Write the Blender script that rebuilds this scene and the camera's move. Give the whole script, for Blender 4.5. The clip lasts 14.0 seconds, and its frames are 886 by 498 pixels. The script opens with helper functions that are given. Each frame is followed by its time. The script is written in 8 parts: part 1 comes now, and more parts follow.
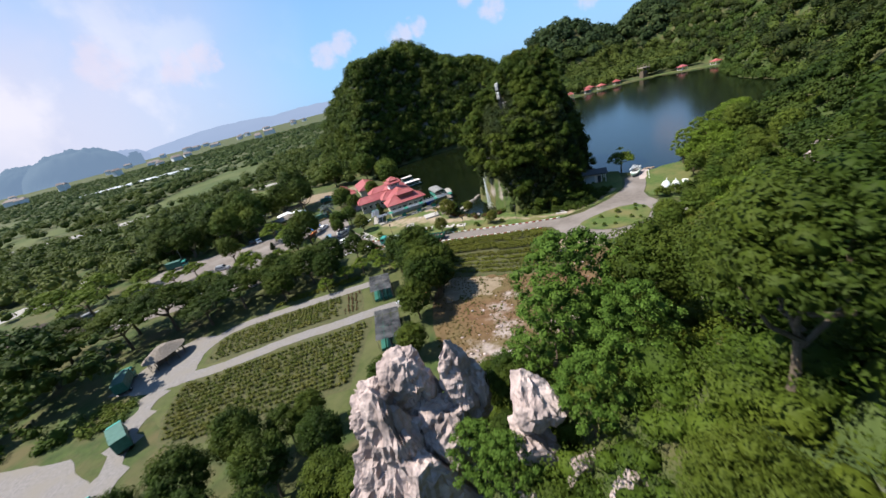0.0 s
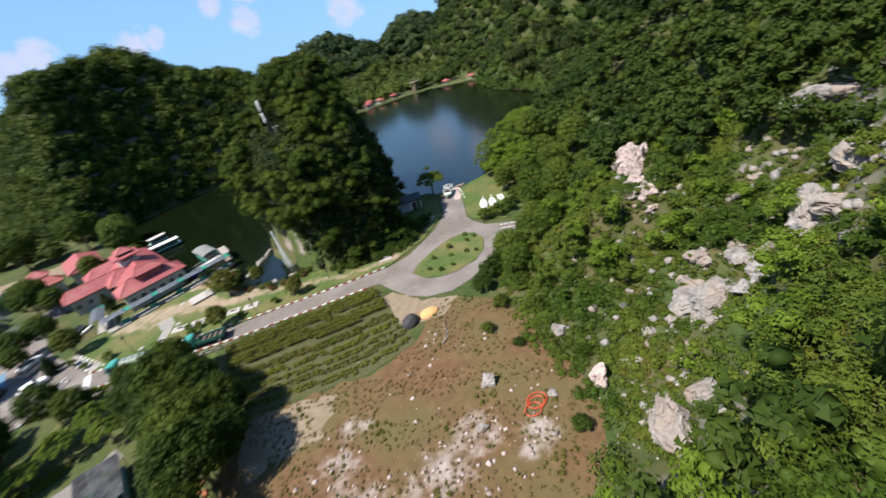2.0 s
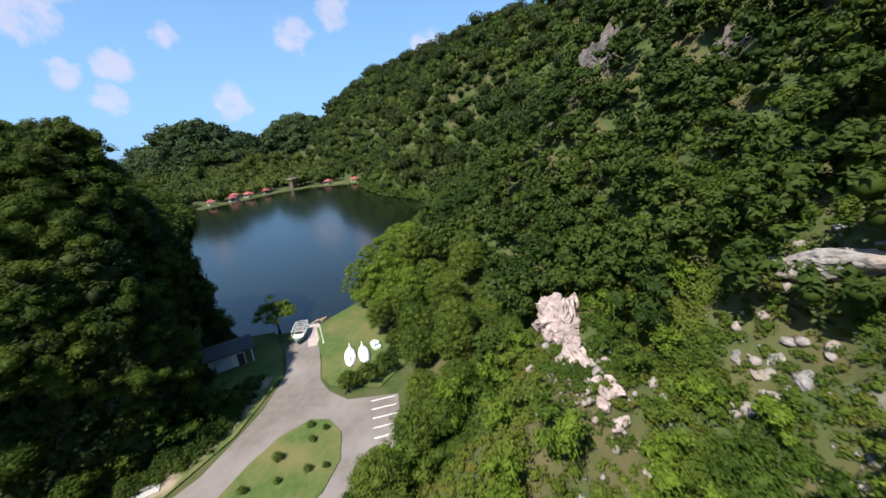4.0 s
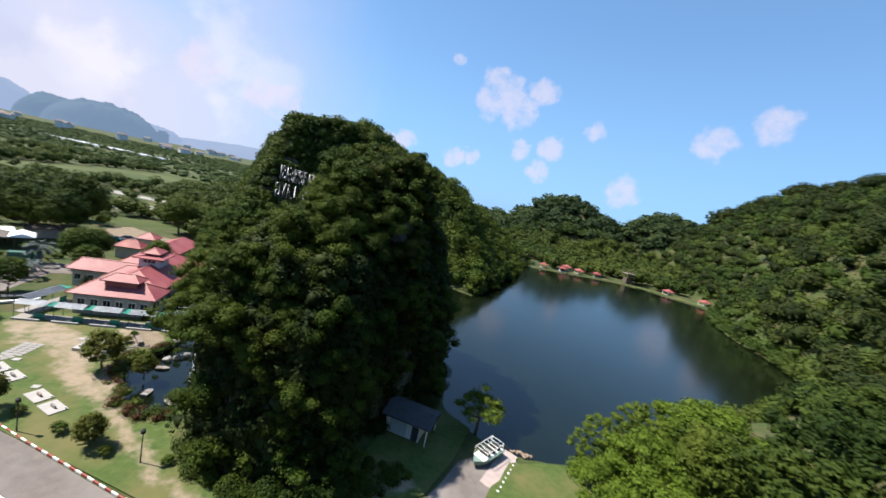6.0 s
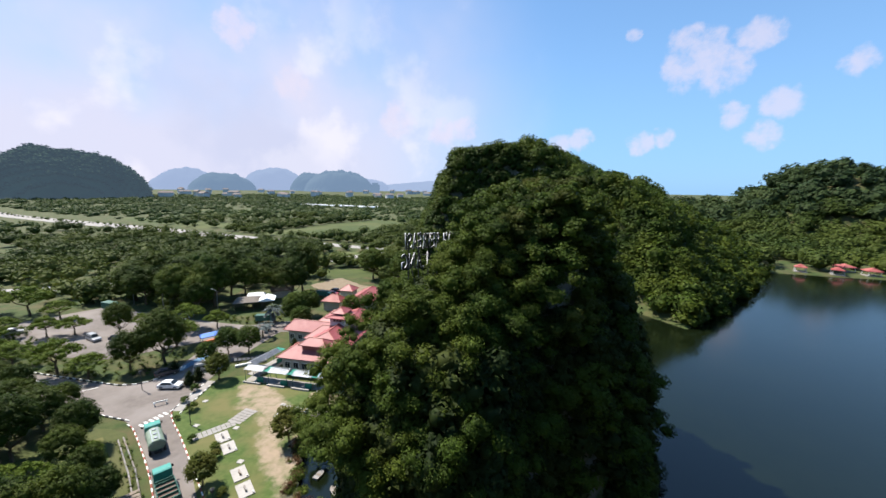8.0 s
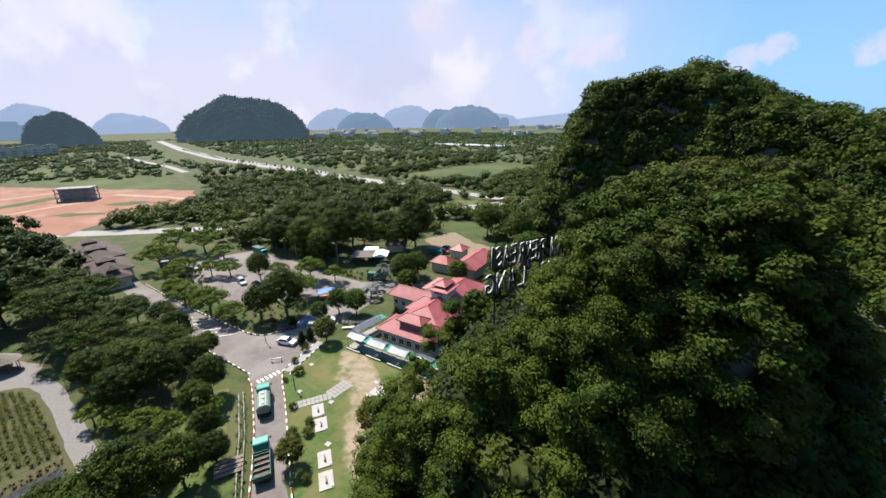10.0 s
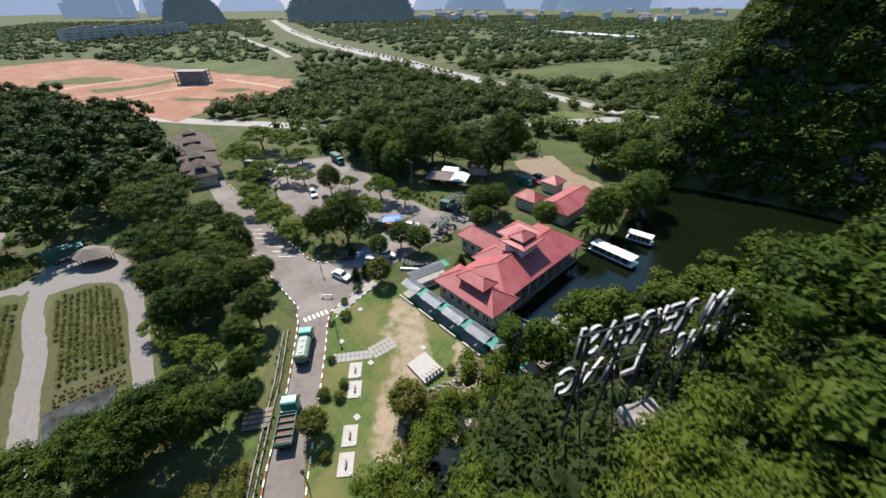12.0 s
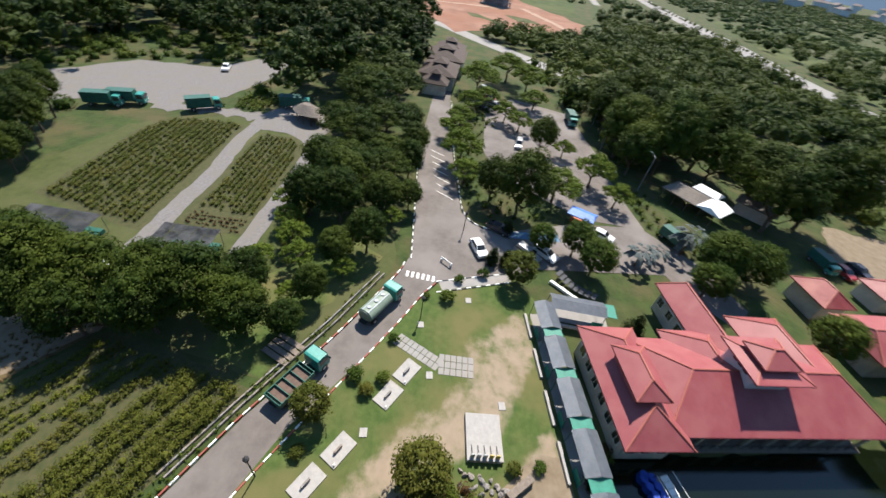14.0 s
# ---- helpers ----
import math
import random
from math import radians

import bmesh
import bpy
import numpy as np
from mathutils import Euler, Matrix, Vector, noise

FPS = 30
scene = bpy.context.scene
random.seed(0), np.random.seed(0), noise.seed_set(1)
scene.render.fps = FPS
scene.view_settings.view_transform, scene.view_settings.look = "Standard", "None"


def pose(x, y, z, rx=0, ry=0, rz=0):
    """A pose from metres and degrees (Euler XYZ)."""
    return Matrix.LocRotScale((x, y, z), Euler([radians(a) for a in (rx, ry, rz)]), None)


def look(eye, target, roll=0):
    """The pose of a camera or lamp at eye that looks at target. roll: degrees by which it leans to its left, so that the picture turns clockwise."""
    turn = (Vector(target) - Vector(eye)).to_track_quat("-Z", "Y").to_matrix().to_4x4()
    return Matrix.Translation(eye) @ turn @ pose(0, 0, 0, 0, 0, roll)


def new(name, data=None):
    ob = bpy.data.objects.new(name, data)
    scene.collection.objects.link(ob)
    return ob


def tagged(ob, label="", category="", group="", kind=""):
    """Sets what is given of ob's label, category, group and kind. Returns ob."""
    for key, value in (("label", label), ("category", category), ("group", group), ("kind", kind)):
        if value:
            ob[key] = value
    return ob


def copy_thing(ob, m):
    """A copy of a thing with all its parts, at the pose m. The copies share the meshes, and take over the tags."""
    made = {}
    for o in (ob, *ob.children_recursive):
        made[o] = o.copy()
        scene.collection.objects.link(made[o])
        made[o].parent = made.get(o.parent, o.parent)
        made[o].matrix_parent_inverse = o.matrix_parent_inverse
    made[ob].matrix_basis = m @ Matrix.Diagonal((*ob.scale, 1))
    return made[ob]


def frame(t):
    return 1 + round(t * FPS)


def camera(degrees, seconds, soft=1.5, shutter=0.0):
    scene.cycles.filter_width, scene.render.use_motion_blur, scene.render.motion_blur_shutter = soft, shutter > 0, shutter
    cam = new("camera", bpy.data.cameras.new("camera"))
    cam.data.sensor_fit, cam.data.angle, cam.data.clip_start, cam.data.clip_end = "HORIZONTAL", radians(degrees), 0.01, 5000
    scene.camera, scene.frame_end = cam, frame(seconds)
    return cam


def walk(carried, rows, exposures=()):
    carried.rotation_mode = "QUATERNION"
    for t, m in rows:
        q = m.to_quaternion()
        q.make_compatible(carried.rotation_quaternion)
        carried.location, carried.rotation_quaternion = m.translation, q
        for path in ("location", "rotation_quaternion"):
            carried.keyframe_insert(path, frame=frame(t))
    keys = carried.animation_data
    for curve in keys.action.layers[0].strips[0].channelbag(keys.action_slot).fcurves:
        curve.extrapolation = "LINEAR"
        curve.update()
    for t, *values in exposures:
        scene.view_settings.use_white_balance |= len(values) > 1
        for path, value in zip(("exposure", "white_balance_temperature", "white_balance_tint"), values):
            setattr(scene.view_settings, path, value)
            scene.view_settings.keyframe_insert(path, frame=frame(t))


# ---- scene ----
cam = camera(99.6, 14.0, 1.5, 0.3)
EXPOSURES = [(0.0, 1.02), (2.0, 1.02), (5.0, 1.06), (10.5, 1.04), (11.5, 0.95), (14.0, 0.87)]
PATH = [
    (0, (0.198, -0.984, 39.732), (-0.009, 0.832, 38.919), -14.6),
    (0.5, (0.613, 5.323, 39.029), (0.517, 7.135, 38.187), -15.4),
    (1, (2.184, 12.451, 38.615), (2.275, 14.24, 37.726), -15.9),
    (1.5, (3.703, 18.934, 38.351), (4.046, 20.668, 37.416), -15.7),
    (2, (5.753, 25.844, 38.011), (6.463, 27.441, 37.038), -14.4),
    (2.2, (6.683, 28.657, 37.796), (7.541, 30.177, 36.818), -13.8),
    (4.3, (28.146, 50.176, 34.559), (29.503, 51.539, 34.012), -5.8),
    (4.5, (30.102, 52.001, 34.274), (31.365, 53.473, 33.785), -3.3),
    (5, (34.718, 55.125, 34.217), (35.447, 56.958, 33.886), 7.8),
    (5.5, (38.047, 58.488, 34.687), (38.297, 60.45, 34.393), 12.7),
    (6, (40.875, 62.397, 35.268), (40.75, 64.375, 34.996), 12.0),
    (6.5, (41.686, 66.245, 36.161), (41.289, 68.188, 35.9), 9.6),
    (7, (41.787, 70.172, 37.554), (41.129, 72.042, 37.29), 6.2),
    (7.5, (41.423, 73.735, 39.005), (40.561, 75.518, 38.722), 3.2),
    (8, (40.795, 77.506, 40.421), (39.754, 79.183, 40.098), 0.8),
    (8.2, (40.531, 78.876, 40.858), (39.431, 80.511, 40.519), 0.2),
    (10.3, (33.243, 92.276, 46.088), (31.739, 93.383, 45.371), -1.0),
    (10.5, (32.107, 93.527, 46.537), (30.594, 94.583, 45.766), -1.1),
    (11, (29.039, 96.716, 47.107), (27.511, 97.63, 46.198), -1.2),
    (11.5, (25.819, 99.588, 47.282), (24.289, 100.381, 46.267), -0.9),
    (12, (21.657, 102.888, 46.686), (20.124, 103.551, 45.586), -0.4),
    (12.5, (17.671, 105.672, 45.767), (16.126, 106.171, 44.599), 1.2),
    (13, (13.084, 108.023, 43.976), (11.526, 108.259, 42.745), 5.3),
    (13.5, (8.836, 109.855, 41.5), (7.291, 109.846, 40.23), 8.8),
    (14, (4.045, 111.258, 38.309), (2.553, 110.969, 37.009), 10.1),
]
walk(cam, [(t, look(eye, target, roll)) for t, eye, target, roll in PATH], EXPOSURES)

# ---- sky and sun ----
SUN_AZ, SUN_EL = -93.0, 55.0      # clockwise from +y, and above the horizon


def towards(az, el):
    a, e = radians(az), radians(el)
    return Vector((math.sin(a) * math.cos(e), math.cos(a) * math.cos(e), math.sin(e)))


sun = new("sun", bpy.data.lights.new("sun", "SUN"))
sun.data.energy, sun.data.angle, sun.data.color = 5.0, radians(0.6), (1.0, 0.925, 0.82)
sun.matrix_world = look(towards(SUN_AZ, SUN_EL) * 300, (0, 0, 0))

world = bpy.data.worlds.new("sky")
scene.world = world
world.use_nodes = True
wn, wl = world.node_tree.nodes, world.node_tree.links
wn.clear()


def wnode(kind, **values):
    n = wn.new(kind)
    for k, v in values.items():
        n.inputs[int(k[1:])].default_value = v
    return n


sky = wn.new("ShaderNodeTexSky")
sky.sky_type, sky.sun_disc = "NISHITA", False
sky.sun_elevation, sky.sun_rotation = radians(SUN_EL), radians(SUN_AZ)
sky.air_density, sky.dust_density, sky.ozone_density, sky.altitude = 1.0, 0.6, 3.5, 50
bg = wnode("ShaderNodeBackground", i1=0.0503)
wout = wn.new("ShaderNodeOutputWorld")
coord = wn.new("ShaderNodeTexCoord")
# cumulus: direction and half-width in degrees
CUMULUS = [(-1.1, 17.4, 2.0), (5.9, 17.0, 1.9), (-1.3, 14.3, 2.6), (2.9, 14.0, 2.8), (1.2, 16.0, 2.6), (-6.8, 19.0, 0.9), (14.3, 12.9, 1.6), (8.8, 9.8, 1.9), (4.5, 8.9, 1.6), (7.7, 6.3, 1.8),
           (-4.9, 6.0, 1.6), (-15.2, 6.1, 1.8), (19.5, 5.6, 2.4), (28.3, 13.0, 2.4), (33.8, 15.3, 2.3), (46.0, 9.5, 3.6), (42.0, 7.4, 3.0), (-53.2, 13.4, 2.6), (-59.5, 18.6, 2.4), (-38.7, 9.4, 2.6), (-32.0, 7.8, 2.2),
           (-29.1, 8.4, 2.0), (-12.7, 7.0, 1.8), (-2.3, 6.7, 1.4), (60.0, 26.0, 4.0)]


def wmath(op, a, b=None, c=None):
    n = wn.new("ShaderNodeMath")
    n.operation = op
    for k, v in enumerate((a, b, c)):
        if v is None:
            continue
        if isinstance(v, (int, float)):
            n.inputs[k].default_value = v
        else:
            wl.new(v, n.inputs[k])
    return n.outputs[0]


def wramp(v, a, b, lo=0.0, hi=1.0):
    n = wn.new("ShaderNodeMapRange")
    n.interpolation_type = "SMOOTHSTEP"
    n.inputs[1].default_value, n.inputs[2].default_value, n.inputs[3].default_value, n.inputs[4].default_value = a, b, lo, hi
    wl.new(v, n.inputs[0])
    return n.outputs[0]


def wnoise(scale, detail, rough):
    n = wn.new("ShaderNodeTexNoise")
    n.inputs["Scale"].default_value, n.inputs["Detail"].default_value, n.inputs["Roughness"].default_value = scale, detail, rough
    wl.new(coord.outputs["Generated"], n.inputs["Vector"])
    return n


def wdot(vec, d):
    n = wn.new("ShaderNodeVectorMath")
    n.operation = "DOT_PRODUCT"
    n.inputs[1].default_value = d
    wl.new(vec, n.inputs[0])
    return n.outputs["Value"]


def wmix(fac, a, colour):
    n = wn.new("ShaderNodeMixRGB")
    n.inputs[2].default_value = (*colour, 1)
    wl.new(fac, n.inputs[0])
    wl.new(a, n.inputs[1])
    return n.outputs[0]


# puffs with soft, uneven outlines
rag = wnoise(26.0, 6.0, 0.55)
off = wn.new("ShaderNodeVectorMath")
off.operation = "MULTIPLY_ADD"
off.inputs[1].default_value, off.inputs[2].default_value = (0.05, 0.05, 0.03), (-0.025, -0.025, -0.015)
wl.new(rag.outputs["Color"], off.inputs[0])
bent = wn.new("ShaderNodeVectorMath")
bent.operation = "ADD"
wl.new(coord.outputs["Generated"], bent.inputs[0])
wl.new(off.outputs[0], bent.inputs[1])
turned = wn.new("ShaderNodeVectorMath")
turned.operation = "NORMALIZE"
wl.new(bent.outputs[0], turned.inputs[0])
total = None
for az, el, r in CUMULUS:
    m = wramp(wdot(turned.outputs[0], towards(az, el)), math.cos(radians(r * 1.3)), 1.0)
    total = m if total is None else wmath("MAXIMUM", total, m)
fleece = wnoise(30.0, 8.0, 0.6).outputs["Fac"]
cover = wramp(wmath("MULTIPLY_ADD", fleece, 1.9, wmath("MULTIPLY_ADD", total, 0.95, -0.95)), 0.25, 1.15, 0.0, 0.62)
cover = wmath("MULTIPLY", cover, wramp(total, 0.0, 0.3))
sep = wn.new("ShaderNodeSeparateXYZ")
wl.new(coord.outputs["Generated"], sep.inputs[0])
gain = wn.new("ShaderNodeMixRGB")
gain.blend_type = "MULTIPLY"
gain.inputs[0].default_value, gain.inputs[2].default_value = 1.0, (1.0, 1.35, 1.7, 1)
wl.new(sky.outputs[0], gain.inputs[1])
# milky air, thicker low over the plain
air = wmix(wramp(sep.outputs["Z"], -0.02, 0.5, 0.82, 0.36), gain.outputs[0], (3.5, 6.5, 10.6))
# a broad veil of thin cloud in the west and north-west
veil = wmath("MULTIPLY", wramp(wdot(coord.outputs["Generated"], towards(-72, 6)), math.cos(radians(58)), math.cos(radians(16))),
             wramp(wmath("MULTIPLY_ADD", wnoise(4.0, 4.0, 0.5).outputs["Fac"], 0.55, sep.outputs["Z"]), 0.86, 0.36, 0.0, 0.9))
air = wmix(veil, air, (7.7, 7.5, 9.1))
# brighter heaps and greyer hollows within the veil
heaps = wramp(wnoise(5.5, 9.0, 0.55).outputs["Fac"], 0.50, 0.64)
air = wmix(wmath("MULTIPLY", wmath("MULTIPLY", heaps, veil), 0.55), air, (10.5, 10.0, 10.6))
hollows = wramp(wnoise(3.1, 5.0, 0.5).outputs["Fac"], 0.50, 0.66)
air = wmix(wmath("MULTIPLY", wmath("MULTIPLY", hollows, veil), 0.45), air, (5.2, 5.9, 8.3))
air = wmix(cover, air, (8.2, 7.6, 9.1))
wl.new(air, bg.inputs[0])
wl.new(bg.outputs[0], wout.inputs[0])

# ---- materials ----
MATS = {}


def mat(name, c1, c2, scale=1.0, rough=0.8, bump=0.0, bump_scale=None, c3=None, scale3=0.1, metal=0.0, vary="", amount=0.5,
        thin=0.0, spec=0.3, glow=None, coords="Object", sharp=False):
    """A surface of two noisy tones c1 and c2, a broad third tone c3, relief, and a spread per island or per object."""
    if name in MATS:
        return MATS[name]
    m = bpy.data.materials.new(name)
    MATS[name] = m
    m.use_nodes = True
    n, l = m.node_tree.nodes, m.node_tree.links
    b = n["Principled BSDF"]
    geo = n.new("ShaderNodeNewGeometry")
    tex = n.new("ShaderNodeTexCoord")
    place = tex.outputs["Object"] if coords == "Object" else geo.outputs["Position"]
    t1 = n.new("ShaderNodeTexNoise")
    t1.inputs["Scale"].default_value, t1.inputs["Detail"].default_value, t1.inputs["Roughness"].default_value = scale, 6.0, 0.65
    l.new(place, t1.inputs["Vector"])
    r1 = n.new("ShaderNodeMapRange")
    lo, hi = (0.44, 0.58) if sharp else (0.3, 0.7)
    r1.inputs[1].default_value, r1.inputs[2].default_value = lo, hi
    l.new(t1.outputs["Fac"], r1.inputs[0])
    mx = n.new("ShaderNodeMixRGB")
    mx.inputs[1].default_value, mx.inputs[2].default_value = (*c1, 1), (*c2, 1)
    fac = r1.outputs[0]
    if vary == "island":
        a = n.new("ShaderNodeMath")
        a.operation = "MULTIPLY_ADD"
        a.inputs[1].default_value = 1 - amount
        sc = n.new("ShaderNodeMath")
        sc.operation = "MULTIPLY"
        sc.inputs[1].default_value = amount
        l.new(geo.outputs["Random Per Island"], sc.inputs[0])
        l.new(fac, a.inputs[0])
        l.new(sc.outputs[0], a.inputs[2])
        fac = a.outputs[0]
    elif vary == "object":
        oi = n.new("ShaderNodeObjectInfo")
        a = n.new("ShaderNodeMath")
        a.operation = "MULTIPLY_ADD"
        a.inputs[1].default_value = 1 - amount
        sc = n.new("ShaderNodeMath")
        sc.operation = "MULTIPLY"
        sc.inputs[1].default_value = amount
        l.new(oi.outputs["Random"], sc.inputs[0])
        l.new(fac, a.inputs[0])
        l.new(sc.outputs[0], a.inputs[2])
        fac = a.outputs[0]
    l.new(fac, mx.inputs[0])
    col = mx.outputs[0]
    if c3:
        t3 = n.new("ShaderNodeTexNoise")
        t3.inputs["Scale"].default_value, t3.inputs["Detail"].default_value = scale3, 4.0
        l.new(geo.outputs["Position"], t3.inputs["Vector"])
        r3 = n.new("ShaderNodeMapRange")
        r3.inputs[1].default_value, r3.inputs[2].default_value = 0.42, 0.66
        l.new(t3.outputs["Fac"], r3.inputs[0])
        m3 = n.new("ShaderNodeMixRGB")
        m3.inputs[2].default_value = (*c3, 1)
        l.new(r3.outputs[0], m3.inputs[0])
        l.new(col, m3.inputs[1])
        col = m3.outputs[0]
    l.new(col, b.inputs["Base Color"])
    b.inputs["Roughness"].default_value, b.inputs["Metallic"].default_value, b.inputs["Specular IOR Level"].default_value = rough, metal, spec
    if bump:
        t2 = n.new("ShaderNodeTexNoise")
        t2.inputs["Scale"].default_value, t2.inputs["Detail"].default_value = bump_scale or scale * 4, 5.0
        l.new(place, t2.inputs["Vector"])
        bp = n.new("ShaderNodeBump")
        bp.inputs["Strength"].default_value, bp.inputs["Distance"].default_value = min(bump * 4, 1.0), bump
        l.new(t2.outputs["Fac"], bp.inputs["Height"])
        l.new(bp.outputs[0], b.inputs["Normal"])
    if thin:
        tr = n.new("ShaderNodeBsdfTranslucent")
        l.new(col, tr.inputs["Color"])
        ms = n.new("ShaderNodeMixShader")
        ms.inputs[0].default_value = thin
        l.new(b.outputs[0], ms.inputs[1])
        l.new(tr.outputs[0], ms.inputs[2])
        l.new(ms.outputs[0], n["Material Output"].inputs["Surface"])
    # emission that lays distance haze over the far hills and towers
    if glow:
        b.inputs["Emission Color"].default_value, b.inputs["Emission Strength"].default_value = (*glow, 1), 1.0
    return m


def leaves(name, dark, light, gold=None, patch=0.12):
    return mat(name, dark, light, 0.35, 0.65, vary="island", amount=0.45, c3=gold, scale3=patch, thin=0.22, spec=0.10, coords="Position")


LEAF = leaves("leaf_deep", (0.0052, 0.0122, 0.0026), (0.0400, 0.0713, 0.0087), (0.0574, 0.0783, 0.0096))
LEAF_STACK = leaves("leaf_lush", (0.0058, 0.0130, 0.0026), (0.0610, 0.1010, 0.0110), (0.0700, 0.0930, 0.0112))
LEAF_HILL = leaves("leaf_hill", (0.0043, 0.0113, 0.0026), (0.0313, 0.0574, 0.0096), (0.0435, 0.0661, 0.0113), 0.05)
LEAF_FRESH = leaves("leaf_fresh", (0.0528, 0.0870, 0.0085), (0.1213, 0.1634, 0.0221))
LEAF_MID = leaves("leaf_mid", (0.0113, 0.0244, 0.0035), (0.0609, 0.1027, 0.0130), (0.0827, 0.1087, 0.0157))
LEAF_LIGHT = leaves("leaf_light", (0.0336, 0.0614, 0.0047), (0.1212, 0.1785, 0.0205))
LEAF_DARK = leaves("leaf_dark", (0.0052, 0.0113, 0.0035), (0.0261, 0.0435, 0.0096), (0.0391, 0.0505, 0.0113))
LEAF_OLIVE = leaves("leaf_olive", (0.0292, 0.0414, 0.0064), (0.0927, 0.1084, 0.0171), (0.0977, 0.0949, 0.0171))
LEAF_CROWN = leaves("leaf_crown", (0.0113, 0.0200, 0.0035), (0.0557, 0.0748, 0.0113), (0.0679, 0.0748, 0.0122))
LEAF_YELLOW = leaves("leaf_yellow", (0.0635, 0.0792, 0.0078), (0.1320, 0.1427, 0.0214))
LEAF_SILVER = leaves("leaf_silver", (0.0842, 0.1056, 0.1056), (0.1690, 0.2004, 0.1955))
LEAF_RED = leaves("leaf_red", (0.0528, 0.0185, 0.0107), (0.0842, 0.0528, 0.0214))
# far woods: a little blue distance haze mixed into the greens
LEAF_FAR_HAZED = leaves("leaf_far_hazed", (0.0087, 0.0191, 0.0078), (0.0365, 0.0609, 0.0209), (0.0478, 0.0696, 0.0226), 0.02)
LEAF_PLAIN = leaves("leaf_plain", (0.0133, 0.0243, 0.0063), (0.0548, 0.0846, 0.0157), (0.0720, 0.0924, 0.0172), 0.015)
LEAF_EAST = leaves("leaf_far_slope", (0.0130, 0.0291, 0.0062), (0.0459, 0.0796, 0.0138), (0.0598, 0.0842, 0.0153), 0.03)
LEAF_BAMBOO = leaves("leaf_feathery", (0.0275, 0.0613, 0.0074), (0.0930, 0.1586, 0.0254))
LEAF_NURSERY = leaves("leaf_nursery", (0.0505, 0.0609, 0.0087), (0.1131, 0.1218, 0.0209))
# paler, bluer green: distance haze tinted into the far plain's leaves
LEAF_PLAIN_HAZED = leaves("leaf_plain_hazed", (0.0209, 0.0383, 0.0122), (0.0592, 0.0905, 0.0261), (0.0696, 0.0940, 0.0296), 0.01)
LEAF_CROP = leaves("leaf_crop", (0.030, 0.046, 0.007), (0.100, 0.122, 0.020), (0.105, 0.105, 0.022), 0.5)
DRY = leaves("dry_grass", (0.1027, 0.0705, 0.0322), (0.1931, 0.1418, 0.0644), (0.0905, 0.0966, 0.0261))
BARK = mat("bark", (0.0644, 0.0487, 0.0322), (0.1288, 0.1027, 0.0774), 6, 0.9, 0.02)
GROUND = mat("ground_cover", (0.0209, 0.0374, 0.0087), (0.0487, 0.0722, 0.0174), 0.5, 0.95, 0.15, 1.2, c3=(0.074, 0.066, 0.028), scale3=0.16, coords="Position")
GRASS = mat("lawn_grass", (0.0352, 0.0649, 0.0128), (0.0736, 0.1041, 0.0264), 1.2, 0.95, 0.05, 8, c3=(0.1121, 0.1056, 0.0400), scale3=0.16, coords="Position")
MEADOW = mat("rank_meadow", (0.0250, 0.0414, 0.0085), (0.0557, 0.0785, 0.0171), 0.09, 0.95, 0.15, 0.6, c3=(0.0678, 0.0799, 0.0243), scale3=0.025, coords="Position")
ROUGH = mat("rough_grass", (0.0322, 0.0461, 0.0113), (0.0644, 0.0774, 0.0218), 0.9, 0.95, 0.08, 6, c3=(0.0774, 0.0800, 0.0322), scale3=0.12, coords="Position")
SOIL = mat("worn_soil", (0.1418, 0.1096, 0.0713), (0.2192, 0.1749, 0.1261), 0.8, 0.95, 0.05, 5, coords="Position")
BROWN = mat("brown_field_soil", (0.0703, 0.0370, 0.0178), (0.1368, 0.0813, 0.0414), 0.7, 0.95, 0.08, 4, c3=(0.0887, 0.0725, 0.0296), scale3=0.10, coords="Position")
BED = mat("bed_soil", (0.0383, 0.0487, 0.0157), (0.0774, 0.0705, 0.0322), 1.5, 0.95, 0.05, 6, coords="Position")
EARTH = mat("cut_earth", (0.150, 0.068, 0.044), (0.295, 0.168, 0.116), 0.07, 0.95, 0.1, 0.5, c3=(0.215, 0.098, 0.060), scale3=0.03, coords="Position")
SAND = mat("sandy_track", (0.26, 0.17, 0.12), (0.37, 0.26, 0.19), 0.4, 0.95, 0.05, 2, coords="Position")
ASPHALT = mat("road_asphalt", (0.1081, 0.0937, 0.0865), (0.1529, 0.1337, 0.1225), 0.8, 0.9, 0.01, 30, c3=(0.1841, 0.1649, 0.1553), scale3=0.12, coords="Position")
CONCRETE = mat("pale_concrete", (0.2105, 0.2044, 0.1992), (0.2810, 0.2688, 0.2575), 0.7, 0.9, 0.01, 20, c3=(0.2453, 0.2279, 0.2105), scale3=0.15, coords="Position")
GRAVEL = mat("gravel_track", (0.1248, 0.1177, 0.1153), (0.1921, 0.1801, 0.1777), 2.2, 0.95, 0.03, 25, c3=(0.1601, 0.1473, 0.1321), scale3=0.25, coords="Position")
ROCK = mat("limestone", (0.2569, 0.1958, 0.1832), (0.4518, 0.3790, 0.3602), 0.9, 0.9, 0.35, 1.6, c3=(0.2200, 0.1769, 0.1652), scale3=0.35, coords="Position")
ROCK_GREY = mat("limestone_grey", (0.1027, 0.1001, 0.1001), (0.3088, 0.2932, 0.2862), 0.8, 0.9, 0.3, 2.0, c3=(0.2192, 0.1801, 0.1549), scale3=0.3, coords="Position")
